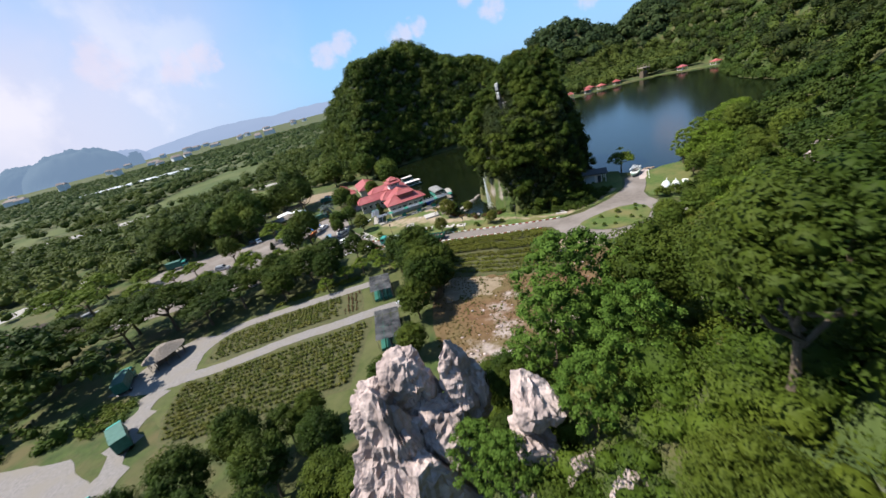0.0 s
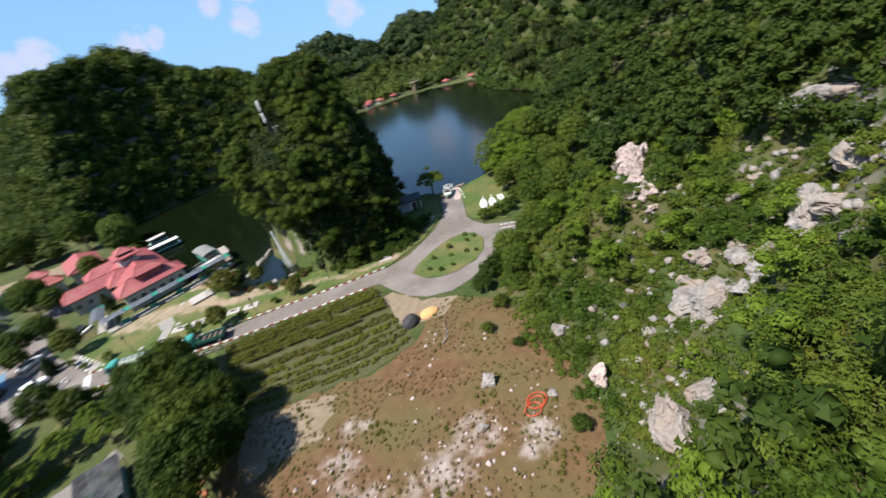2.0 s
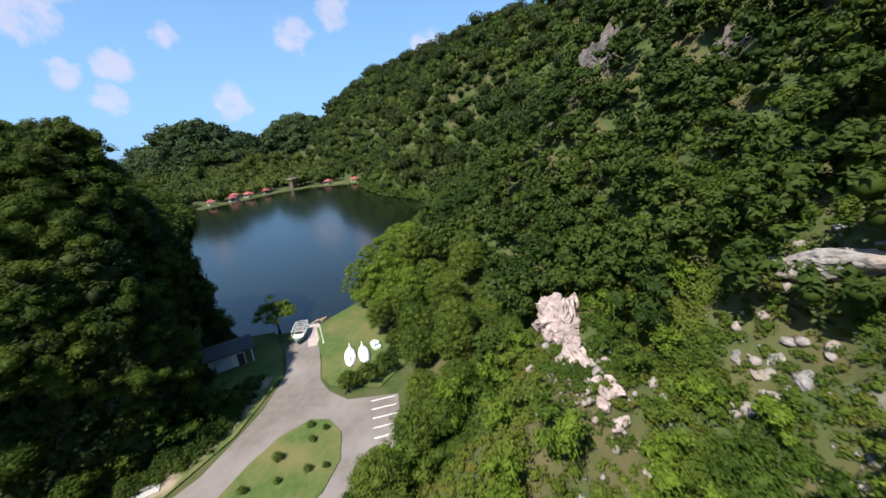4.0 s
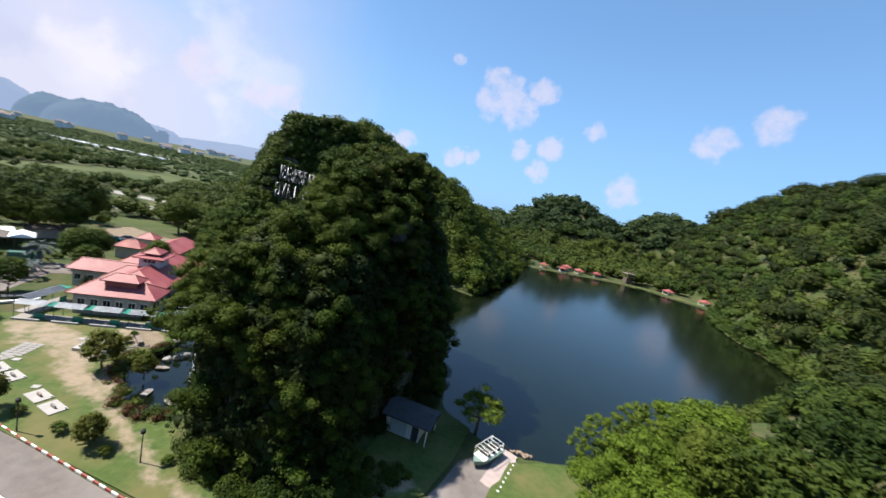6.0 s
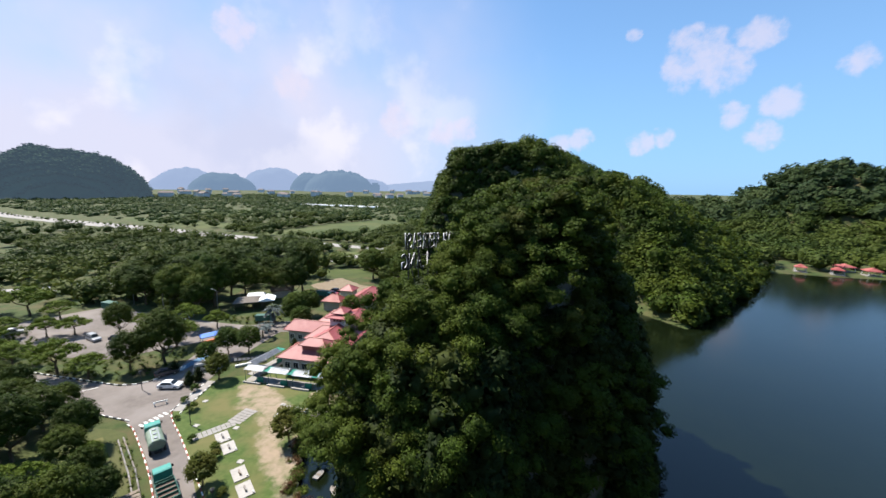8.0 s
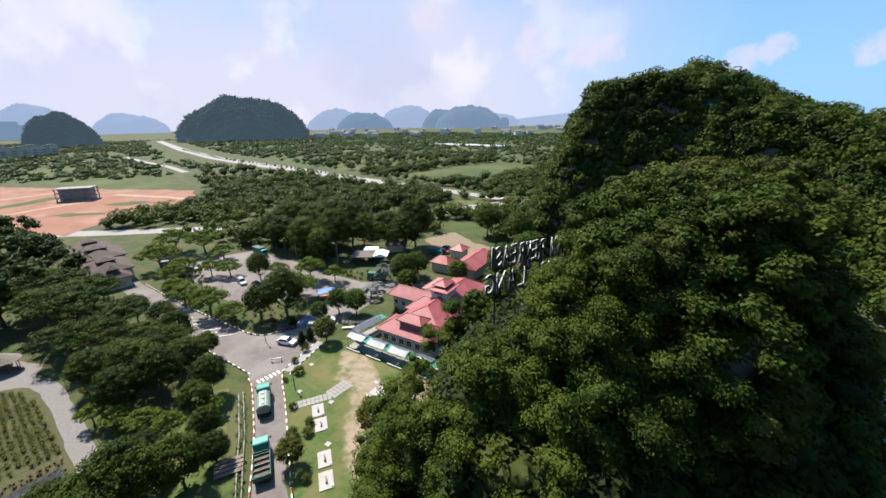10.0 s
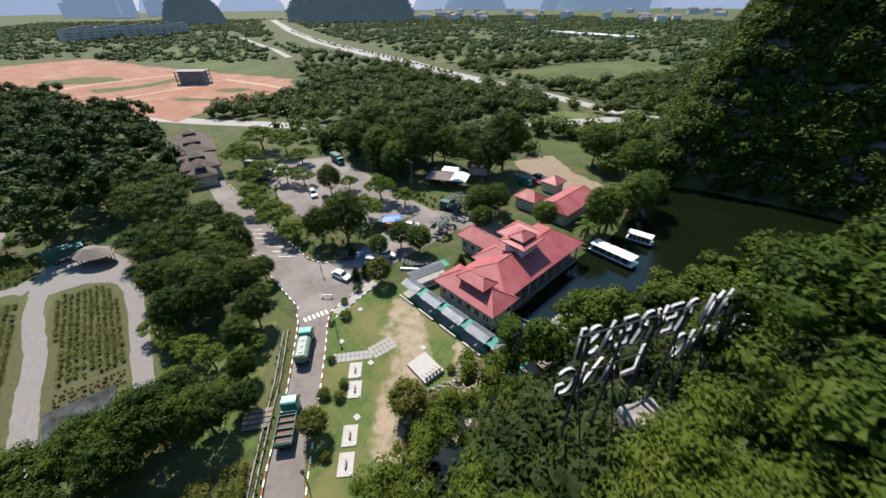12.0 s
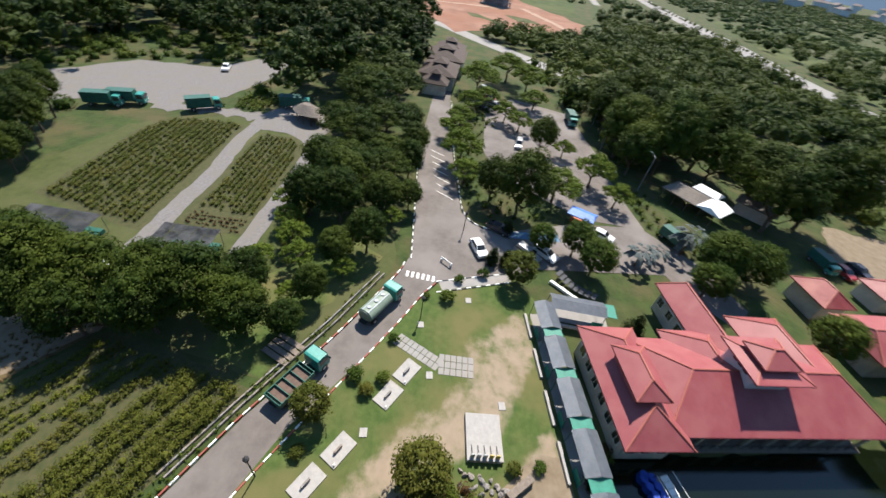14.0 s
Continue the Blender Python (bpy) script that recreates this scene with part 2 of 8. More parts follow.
CLIFF = mat("weathered_cliff", (0.0548, 0.0513, 0.0513), (0.1549, 0.1453, 0.1418), 0.5, 0.95, 0.3, 1.5, c3=(0.1027, 0.0774, 0.0644), scale3=0.2, coords="Position")
WATER = mat("lake_water", (0.003, 0.0055, 0.0022), (0.005, 0.008, 0.003), 0.05, 0.12, 0.05, 0.9, coords="Position", spec=0.5)
WHITE = mat("white_paint", (0.72, 0.72, 0.70), (0.82, 0.82, 0.80), 3, 0.5, vary="object", amount=0.3)
RAMP = mat("pink_concrete", (0.2854, 0.2358, 0.2210), (0.3854, 0.3210, 0.2993), 0.9, 0.9, 0.02, 14, coords="Position")
SLAB = mat("pale_slab", (0.2726, 0.2603, 0.2488), (0.3552, 0.3376, 0.3200), 2, 0.85, 0.01, 20)
RED_KERB = mat("red_kerb_paint", (0.2175, 0.0522, 0.0418), (0.3132, 0.0870, 0.0696), 3, 0.7)
ROOF_RED = mat("red_metal_roof", (0.2257, 0.0480, 0.0560), (0.2649, 0.0648, 0.0705), 0.9, 0.55, c3=(0.2817, 0.0848, 0.0848), scale3=0.35, spec=0.4)
ROOF_RIDGE = mat("red_ridge_cap", (0.3202, 0.0974, 0.0766), (0.3689, 0.1183, 0.0905), 2, 0.5)
ROOF_MAROON = mat("maroon_roof", (0.1923, 0.0374, 0.0374), (0.2662, 0.0661, 0.0661), 1.2, 0.6, c3=(0.3106, 0.1035, 0.0887), scale3=0.3)
WALL_CREAM = mat("cream_wall", (0.4072, 0.3697, 0.3106), (0.5029, 0.4655, 0.3993), 1.5, 0.85, c3=(0.3550, 0.3254, 0.2810), scale3=0.4)
WALL_WHITE = mat("white_wall", (0.4698, 0.4855, 0.5011), (0.5638, 0.5716, 0.5794), 1.2, 0.85)
GLASS_DARK = mat("dark_window", (0.015, 0.018, 0.02), (0.03, 0.035, 0.04), 2, 0.15, spec=0.5)
METAL_GREY = mat("grey_metal_sheet", (0.1775, 0.2001, 0.2366), (0.2514, 0.2741, 0.3106), 1.2, 0.5, metal=0.3)
GREEN_SHEET = mat("green_sheet", (0.0104, 0.1462, 0.1044), (0.0261, 0.2088, 0.1514), 1.5, 0.5)
STEEL_DARK = mat("dark_steel", (0.020, 0.020, 0.022), (0.05, 0.05, 0.052), 5, 0.75)
LETTER = mat("pale_sign_metal", (0.2784, 0.2871, 0.3045), (0.4350, 0.4437, 0.4611), 4, 0.45)
NET = mat("shade_net", (0.025, 0.028, 0.034), (0.085, 0.09, 0.10), 1.0, 0.9, 0.02, 6, c3=(0.13, 0.135, 0.145), scale3=0.6)
THATCH = mat("thatch", (0.1094, 0.0932, 0.0791), (0.2189, 0.1916, 0.1693), 3.5, 0.95, 0.08, 9)
ROOF_BROWN = mat("brown_roof", (0.0399, 0.0280, 0.0238), (0.0760, 0.0539, 0.0458), 1.5, 0.8)
# roof tone greyed to stand for haze over the distant town
ROOF_FAR_HAZED = mat("far_roof_hazed", (0.1218, 0.1044, 0.1001), (0.2088, 0.1740, 0.1653), 0.05, 0.9)
ROOF_DARK = mat("dark_slate_roof", (0.0322, 0.0357, 0.0418), (0.0644, 0.0679, 0.0774), 2, 0.7)
TARP_BLUE = mat("blue_tarpaulin", (0.0435, 0.1305, 0.4785), (0.0870, 0.2262, 0.6525), 2, 0.5)
TARP_WHITE = mat("white_tarpaulin", (0.66, 0.68, 0.72), (0.80, 0.81, 0.83), 2, 0.5, 0.03, 3)
ORANGE = mat("orange_paint", (0.4698, 0.1018, 0.0391), (0.5638, 0.1723, 0.0626), 3, 0.5)
TEAL = mat("teal_truck_paint", (0.0218, 0.1923, 0.1627), (0.0444, 0.2662, 0.2297), 3, 0.4, spec=0.5)
TANK = mat("pale_green_tank", (0.1288, 0.1801, 0.1418), (0.2062, 0.2575, 0.2062), 2, 0.5)
RUST = mat("rusty_bed", (0.0705, 0.0452, 0.0357), (0.1418, 0.0966, 0.0774), 3, 0.85)
GREEN_DARK = mat("dark_green_paint", (0.012, 0.07, 0.055), (0.03, 0.13, 0.10), 2, 0.5)
RUBBER = mat("rubber", (0.015, 0.015, 0.015), (0.03, 0.03, 0.03), 8, 0.9)
CAR_WHITE = mat("car_white", (0.70, 0.71, 0.72), (0.78, 0.79, 0.80), 2, 0.25, spec=0.6)
CAR_DARK = mat("car_dark", (0.02, 0.022, 0.028), (0.05, 0.05, 0.06), 2, 0.25, spec=0.6)
CAR_SILVER = mat("car_silver", (0.3132, 0.3219, 0.3393), (0.3915, 0.4002, 0.4176), 2, 0.3, metal=0.4, spec=0.6)
CAR_RED = mat("car_red", (0.22, 0.02, 0.02), (0.32, 0.04, 0.04), 2, 0.3, spec=0.6)
BLUE_BIN = mat("blue_plastic", (0.0174, 0.0522, 0.3045), (0.0348, 0.0870, 0.4350), 2, 0.5)
HOSE = mat("orange_red_hose", (0.4698, 0.0470, 0.0235), (0.5873, 0.0940, 0.0470), 3, 0.5)
WOOD = mat("weathered_wood", (0.1288, 0.1027, 0.0835), (0.2314, 0.1931, 0.1610), 4, 0.9, 0.02)
BLUE_ROAD = mat("blue_road_paint", (0.0644, 0.1418, 0.2314), (0.1027, 0.1931, 0.2897), 1, 0.8)
SPRAY = mat("white_spray", (0.75, 0.78, 0.80), (0.90, 0.92, 0.93), 1, 0.6, thin=0.5)
# far hills and towers: distance haze painted in as a bluish glow
HAZE_HILL = mat("far_haze_glow", (0.0130, 0.0191, 0.0191), (0.0261, 0.0322, 0.0322), 0.004, 1.0, c3=(0.0191, 0.0261, 0.0261), scale3=0.003, glow=(0.0912, 0.1343, 0.2011), spec=0.0)
HAZE_FAINT = mat("faint_haze_glow", (0.0130, 0.0157, 0.0191), (0.0191, 0.0226, 0.0261), 0.003, 1.0, glow=(0.1723, 0.2204, 0.3253), spec=0.0)
HAZE_MID = mat("mid_haze_glow", (0.0226, 0.0418, 0.0226), (0.0513, 0.0774, 0.0452), 0.02, 1.0, c3=(0.0322, 0.0513, 0.0322), scale3=0.008, glow=(0.0230, 0.0331, 0.0474), spec=0.0)


# ---- building blocks ----
def mesh_of(name, verts, faces, material, smooth=False):
    me = bpy.data.meshes.new(name)
    me.from_pydata([tuple(v) for v in verts], [], faces)
    me.materials.append(material)
    if smooth:
        me.polygons.foreach_set("use_smooth", [True] * len(me.polygons))
    me.update()
    return me


def bm_mesh(name, bm, material, smooth=False):
    me = bpy.data.meshes.new(name)
    bmesh.ops.recalc_face_normals(bm, faces=bm.faces)
    bm.to_mesh(me)
    bm.free()
    me.materials.append(material)
    if smooth:
        me.polygons.foreach_set("use_smooth", [True] * len(me.polygons))
    return me


def part(name, bm, material, parent, label="", smooth=False):
    """One mesh object under a thing or a part; bm may be a bmesh or a finished mesh."""
    me = bm_mesh(name, bm, material, smooth) if isinstance(bm, bmesh.types.BMesh) else bm
    ob = new(name, me)
    ob.parent = parent
    if label:
        ob["label"] = label
    return ob


def thing(name, label, category, m=None, group="", kind=""):
    ob = new(name)
    if m is not None:
        ob.matrix_world = m
    return tagged(ob, label, category, group, kind)


def box(size, at=(0, 0, 0), bevel=0.0, bm=None, rot=None, taper=1.0):
    """A box of that size, with its base centre at `at`; bevelled; its top may be narrower."""
    own = bm is None
    b = bmesh.new()
    bmesh.ops.create_cube(b, size=1)
    for v in b.verts:
        k = taper if v.co.z > 0 else 1.0
        v.co = Vector((v.co.x * size[0] * k, v.co.y * size[1] * k, (v.co.z + 0.5) * size[2]))
    if bevel:
        bmesh.ops.bevel(b, geom=b.edges[:], offset=bevel, segments=2, affect="EDGES", profile=0.5)
    m = Matrix.Translation(at)
    if rot is not None:
        m = m @ Matrix.Rotation(radians(rot), 4, "Z")
    bmesh.ops.transform(b, matrix=m, verts=b.verts)
    if own:
        return b
    tmp = bpy.data.meshes.new("tmp")
    b.to_mesh(tmp)
    b.free()
    bm.from_mesh(tmp)
    bpy.data.meshes.remove(tmp)
    return bm


def tube(a, b, r1, r2=None, n=8, bm=None):
    """A round bar from a to b."""
    bm = bm or bmesh.new()
    a, b = Vector(a), Vector(b)
    d = b - a
    m = Matrix.Translation((a + b) / 2) @ d.to_track_quat("Z", "Y").to_matrix().to_4x4()
    bmesh.ops.create_cone(bm, cap_ends=True, segments=n, radius1=r1, radius2=r1 if r2 is None else r2, depth=d.length, matrix=m)
    return bm


def inside(poly, x, y):
    """Signed distance to a polygon's edge, positive within."""
    x, y = np.asarray(x, float), np.asarray(y, float)
    best, odd = np.full(x.shape, 1e18), np.zeros(x.shape, bool)
    for (x0, y0), (x1, y1) in zip(poly, poly[1:] + poly[:1]):
        dx, dy = x1 - x0, y1 - y0
        k = np.clip(((x - x0) * dx + (y - y0) * dy) / (dx * dx + dy * dy), 0, 1)
        best = np.minimum(best, (x - x0 - k * dx) ** 2 + (y - y0 - k * dy) ** 2)
        if y0 != y1:
            odd ^= ((y0 > y) != (y1 > y)) & (x < dx * (y - y0) / dy + x0)
    return np.sqrt(best) * np.where(odd, 1, -1)


def ease(v, a, b):
    k = np.clip((np.asarray(v, float) - a) / (b - a), 0, 1)
    return k * k * (3 - 2 * k)


def waves(x, y, size, seed=0):
    """Cheap smooth unevenness, about -1 to 1."""
    r = np.random.RandomState(seed)
    out = 0
    for i in range(6):
        a, p = r.uniform(0, 6.28), r.uniform(0, 6.28)
        f = 6.28 / size * r.uniform(0.6, 1.9)
        out = out + np.sin((x * math.cos(a) + y * math.sin(a)) * f + p)
    return out / 3.2

from mathutils.geometry import delaunay_2d_cdt, tessellate_polygon

# ---- the land: one sheet with the lake, the hills and the stack ----
LAKE = [(-18.5, 128.0), (-20.0, 136.0), (-29.5, 159.0), (-33.0, 172.0), (-46.0, 192.0), (-52.0, 204.0), (-41.0, 215.0), (-28.0, 223.0), (-14.0, 230.0), (10.0, 233.0), (34.0, 215.0), (47.0, 207.0),
        (58.0, 240.0), (68.0, 272.0), (74.0, 305.0), (80.0, 324.0), (97.0, 331.0), (112.0, 334.0), (126.0, 339.0), (150.0, 344.0), (170.0, 338.0), (182.0, 329.0),
        (200.0, 311.0), (180.0, 275.0), (167.0, 239.0), (165.0, 215.0), (158.0, 190.0), (146.0, 174.0), (120.0, 156.0), (95.0, 140.0), (76.0, 126.0), (68.0, 117.5),
        (60.0, 115.8), (52.3, 115.4), (46.5, 119.6), (42.5, 124.0), (42.0, 140.0), (35.0, 149.0), (24.0, 151.5), (13.0, 148.0), (4.0, 138.0), (3.0, 122.0), (7.0, 112.0), (9.2, 105.6), (7.0, 104.8), (3.7, 104.2),
        (0.8, 105.6), (-2.6, 108.2), (-5.6, 111.2), (-7.8, 113.8), (-6.0, 117.6), (-6.0, 122.5), (-10.0, 126.0)]
EAST = [(-22, -120), (-19, -14), (-15, 10), (-12, 25), (-5, 32.5), (8, 36.5), (20, 37.5), (28, 42), (31.5, 55), (33, 68), (36, 74.5), (43, 76), (48, 76.5), (54, 84.5), (59, 90), (63.5, 99), (66, 107), (69, 115), (79, 124), (96, 138),
        (121, 154), (148, 172), (160, 190), (167, 215), (169, 238), (183, 274), (203, 309), (212, 345), (226, 400), (236, 460), (262, 560), (420, 600), (560, 380), (520, -40), (400, -240), (60, -260)]
NORTH = [(-58, 212), (-52, 206), (-40, 217), (-27, 225), (-13, 232), (11, 235), (35, 217), (49, 208), (60, 240), (70, 272), (76, 305), (90, 345), (60, 400), (-20, 400), (-95, 340), (-106, 285), (-78, 237)]
STACK = [(9.5, 107), (14, 101.5), (20, 99.5), (26, 99.8), (30, 103), (31, 110), (31.5, 116), (37, 121), (39.5, 127), (40, 134), (39, 140), (34, 147), (24, 149.5), (15, 146.5), (7, 137), (5, 124), (6.5, 113)]
SIGN_PLOT = [(12.2, 110.5), (16.6, 110.5), (18.0, 116), (17.2, 121), (15.8, 126.5), (12.4, 126.5)]


def height(x, y):
    x, y = np.asarray(x, float), np.asarray(y, float)
    z = np.zeros(x.shape)
    d = inside(EAST, x, y)
    s1 = 0.52 + 0.62 * ease(44 - y, 0, 16) + 0.7 * ease(y, 170, 260)
    rise = s1 * np.clip(d, 0, 30) + 1.25 * np.clip(d - 30, 0, 400)
    rise = rise + np.clip(d, 0, 8) / 8 * (1.3 * waves(x, y, 14, 1) + 2.5 * waves(x, y, 45, 2))
    cap = 118 - 46 * ease(34 - y, 0, 26) * ease(60 - x, 0, 30)
    rise = np.where(rise > cap * 0.6, cap * 0.6 + cap * 0.4 * np.tanh((rise - cap * 0.6) / (cap * 0.55)), rise)
    spur = 21.5 + 0.55 * np.clip(x + 4, 0, 90) + 0.3 * np.clip(18 - y, 0, 60)      # the shoulder beneath the start of the flight
    rise = np.where((y < 44) & (x < 70), np.minimum(rise, spur), rise)
    z = np.where(d > 0, np.maximum(rise, 0), z)
    d = inside(NORTH, x, y)
    top = np.interp(x, [-104, -92, -82, -72, -62, -50, -40, -28, -16, -4, 24, 48, 75, 95], [10, 24, 33, 41, 47, 53, 57, 58, 54, 48, 38, 24, 9, 5]) + 2.5 * waves(x, y, 30, 4)
    z = np.where(d > 0, np.maximum(z, np.minimum((2.6 - 1.7 * ease(x, 12, 46)) * d, top) * (1 - 0.5 * ease(y, 300, 400))), z)
    d = inside(STACK, x, y)
    top = np.clip(24.0 + 0.76 * (y - 108) + 3.6 * ease(18.5 - x, 0, 4), 18, 37.5) - 0.012 * np.clip(23 - x, 0, 40) ** 2 - (0.012 + 0.035 * ease(y, 118, 132)) * np.clip(x - 23, 0, 40) ** 2 - 0.018 * np.clip(y - 128, 0, 40) ** 2
    top = np.minimum(top, 27.8 - 1.8 * ease(inside(SIGN_PLOT, x, y), -4, 0) + 2.0 * np.clip(x - 16.5, 0, 40))
    z = np.where(d > 0, np.maximum(z, top * np.clip(d / (7.0 + 5.0 * ease(x, 26, 34) * ease(y, 116, 126)), 0, 1) ** (0.35 + 0.15 * ease(x, 26, 34) * ease(y, 116, 126)) + np.clip(d, 0, 3) / 3 * 1.6 * waves(x, y, 10, 6)), z)
    for cx, cy, h, r in [(160, 560, 62, 75), (262, 545, 56, 55), (70, 575, 24, 60), (20, 600, 22, 60), (330, 640, 70, 90)]:
        z = np.maximum(z, h * np.exp(-((x - cx) ** 2 + (y - cy) ** 2) / r ** 2) - 1.2)
    z = np.maximum(z, 0)
    lake = inside(LAKE, x, y)
    return np.where(lake > -1.5, np.minimum(z, np.clip(-0.45 - 0.4 * lake, -3.5, 0.15) + np.clip(-lake, 0, 2) * 0.0 + np.where(lake < -1.4, 50, 0)), z)


def axis(lo, hi, step, far):
    fine = np.arange(lo, hi + step, step)
    out = [step]
    while sum(out) < far:
        out.append(out[-1] * 1.35)
    tail = np.cumsum(out)
    return np.concatenate([(lo - tail)[::-1], fine, fine[-1] + tail])


gx, gy = axis(-70, 260, 2.2, 4300), axis(-40, 420, 2.2, 4300)
GX, GY = np.meshgrid(gx, gy)
GZ = height(GX, GY)
nx, ny = len(gx), len(gy)
idx = np.arange(nx * ny).reshape(ny, nx)
quads = np.stack([idx[:-1, :-1], idx[:-1, 1:], idx[1:, 1:], idx[1:, :-1]], -1).reshape(-1, 4)


def raw_mesh(name, verts, quads, material, smooth=False):
    me = bpy.data.meshes.new(name)
    k = quads.shape[1]
    me.vertices.add(len(verts))
    me.vertices.foreach_set("co", np.asarray(verts, np.float32).ravel())
    me.loops.add(len(quads) * k)
    me.loops.foreach_set("vertex_index", np.asarray(quads, np.int32).ravel())
    me.polygons.add(len(quads))
    me.polygons.foreach_set("loop_start", np.arange(0, len(quads) * k, k, dtype=np.int32))
    if smooth:
        me.polygons.foreach_set("use_smooth", np.ones(len(quads), bool))
    me.materials.append(material)
    me.update(calc_edges=True)
    me.validate()
    return me


def land_material():
    """Undergrowth on the level, bare limestone where the land is steep."""
    m = GROUND.copy()
    m.name = "land"
    n, l = m.node_tree.nodes, m.node_tree.links
    b = n["Principled BSDF"]
    old = b.inputs["Base Color"].links[0].from_socket
    geo = n.new("ShaderNodeNewGeometry")
    sp = n.new("ShaderNodeSeparateXYZ")
    l.new(geo.outputs["Normal"], sp.inputs[0])
    t = n.new("ShaderNodeTexNoise")
    t.inputs["Scale"].default_value, t.inputs["Detail"].default_value = 0.22, 6.0
    l.new(geo.outputs["Position"], t.inputs["Vector"])
    a = n.new("ShaderNodeMath")
    a.operation = "SUBTRACT"
    l.new(t.outputs["Fac"], a.inputs[0])
    l.new(sp.outputs["Z"], a.inputs[1])
    r = n.new("ShaderNodeMapRange")
    r.inputs[1].default_value, r.inputs[2].default_value = 0.02, 0.22
    l.new(a.outputs[0], r.inputs[0])
    mx = n.new("ShaderNodeMixRGB")
    mx.inputs[2].default_value = (0.20, 0.18, 0.165, 1)
    l.new(r.outputs[0], mx.inputs[0])
    l.new(old, mx.inputs[1])
    l.new(mx.outputs[0], b.inputs["Base Color"])
    return m


ground = new("ground", raw_mesh("ground", np.stack([GX, GY, GZ], -1).reshape(-1, 3), quads, land_material(), True))
tagged(ground, "green valley floor rising into steep limestone hills", "ground", kind="structure")


def sheet(name, poly, z, material, label, category="ground", holes=(), kind="structure"):
    """A flat piece of ground with a slightly worn outline."""
    if sum(a[0] * b[1] - b[0] * a[1] for a, b in zip(poly, poly[1:] + poly[:1])) < 0:
        poly = poly[::-1]
    tris = tessellate_polygon([[Vector((x, y, 0)) for x, y in poly]])
    me = mesh_of(name, [(x, y, z) for x, y in poly], [t if (poly[t[1]][0] - poly[t[0]][0]) * (poly[t[2]][1] - poly[t[0]][1]) - (poly[t[2]][0] - poly[t[0]][0]) * (poly[t[1]][1] - poly[t[0]][1]) > 0 else t[::-1] for t in tris], material)
    return tagged(new(name, me), label, category, kind=kind)


def worn(name, poly, z, material, label, category, worn_at, step=1.0):
    """A piece of ground with a fine mesh and a "wear" value: 1 on the worn polygons, fading out round them."""
    p = np.array(poly)
    xs, ys = np.meshgrid(np.arange(p[:, 0].min(), p[:, 0].max(), step), np.arange(p[:, 1].min(), p[:, 1].max(), step))
    xs, ys = xs.ravel(), ys.ravel()
    ok = inside(poly, xs, ys) > step * 0.35
    pts = [Vector(q) for q in poly] + [Vector((a, b)) for a, b in zip(xs[ok], ys[ok])]
    n = len(poly)
    vs, _, fs, _, _, _ = delaunay_2d_cdt(pts, [(i, (i + 1) % n) for i in range(n)], [list(range(n))], 1, 1e-5)
    fs = [f if (vs[f[1]] - vs[f[0]]).cross(vs[f[2]] - vs[f[0]]) > 0 else f[::-1] for f in fs]
    me = mesh_of(name, [(v.x, v.y, z) for v in vs], fs, material)
    X, Y = np.array([v.x for v in vs]), np.array([v.y for v in vs])
    w = np.zeros(len(vs))
    for q, soft in worn_at:
        w = np.maximum(w, ease(inside(q, X, Y), -soft, soft * 0.6))
    a = me.attributes.new("wear", "FLOAT", "POINT")
    a.data.foreach_set("value", w.astype(np.float32))
    return tagged(new(name, me), label, category, kind="structure")


def wear_material(name, base, bare, edge=0.5):
    """Grass that gives way to bare soil where it is worn, in a ragged way."""
    m = base.copy()
    m.name = name
    n, l = m.node_tree.nodes, m.node_tree.links
    b = n["Principled BSDF"]
    old = b.inputs["Base Color"].links[0].from_socket
    at = n.new("ShaderNodeAttribute")
    at.attribute_name = "wear"
    geo = n.new("ShaderNodeNewGeometry")
    t = n.new("ShaderNodeTexNoise")
    t.inputs["Scale"].default_value, t.inputs["Detail"].default_value, t.inputs["Roughness"].default_value = 0.35, 7.0, 0.65
    l.new(geo.outputs["Position"], t.inputs["Vector"])
    a = n.new("ShaderNodeMath")
    a.operation = "MULTIPLY_ADD"
    a.inputs[1].default_value = 0.55
    l.new(at.outputs["Fac"], a.inputs[0])
    l.new(t.outputs["Fac"], a.inputs[2])
    r = n.new("ShaderNodeMapRange")
    r.interpolation_type = "SMOOTHSTEP"
    r.inputs[1].default_value, r.inputs[2].default_value = edge, edge + 0.34
    l.new(a.outputs[0], r.inputs[0])
    t2 = n.new("ShaderNodeTexNoise")
    t2.inputs["Scale"].default_value, t2.inputs["Detail"].default_value = 1.3, 6.0
    l.new(geo.outputs["Position"], t2.inputs["Vector"])
    soil = n.new("ShaderNodeMixRGB")
    soil.inputs[1].default_value, soil.inputs[2].default_value = (*[c * 0.72 for c in bare], 1), (*bare, 1)
    l.new(t2.outputs["Fac"], soil.inputs[0])
    mx = n.new("ShaderNodeMixRGB")
    l.new(r.outputs[0], mx.inputs[0])
    l.new(old, mx.inputs[1])
    l.new(soil.outputs[0], mx.inputs[2])
    l.new(mx.outputs[0], b.inputs["Base Color"])
    return m


def wobble(poly, step=2.0, amp=0.25, seed=0):
    """The outline with more corners, pushed about a little."""
    r = random.Random(seed)
    out = []
    for (x0, y0), (x1, y1) in zip(poly, poly[1:] + poly[:1]):
        n = max(1, int(math.hypot(x1 - x0, y1 - y0) / step))
        for i in range(n):
            k = i / n
            out.append((x0 + (x1 - x0) * k + r.uniform(-amp, amp), y0 + (y1 - y0) * k + r.uniform(-amp, amp)))
    return out


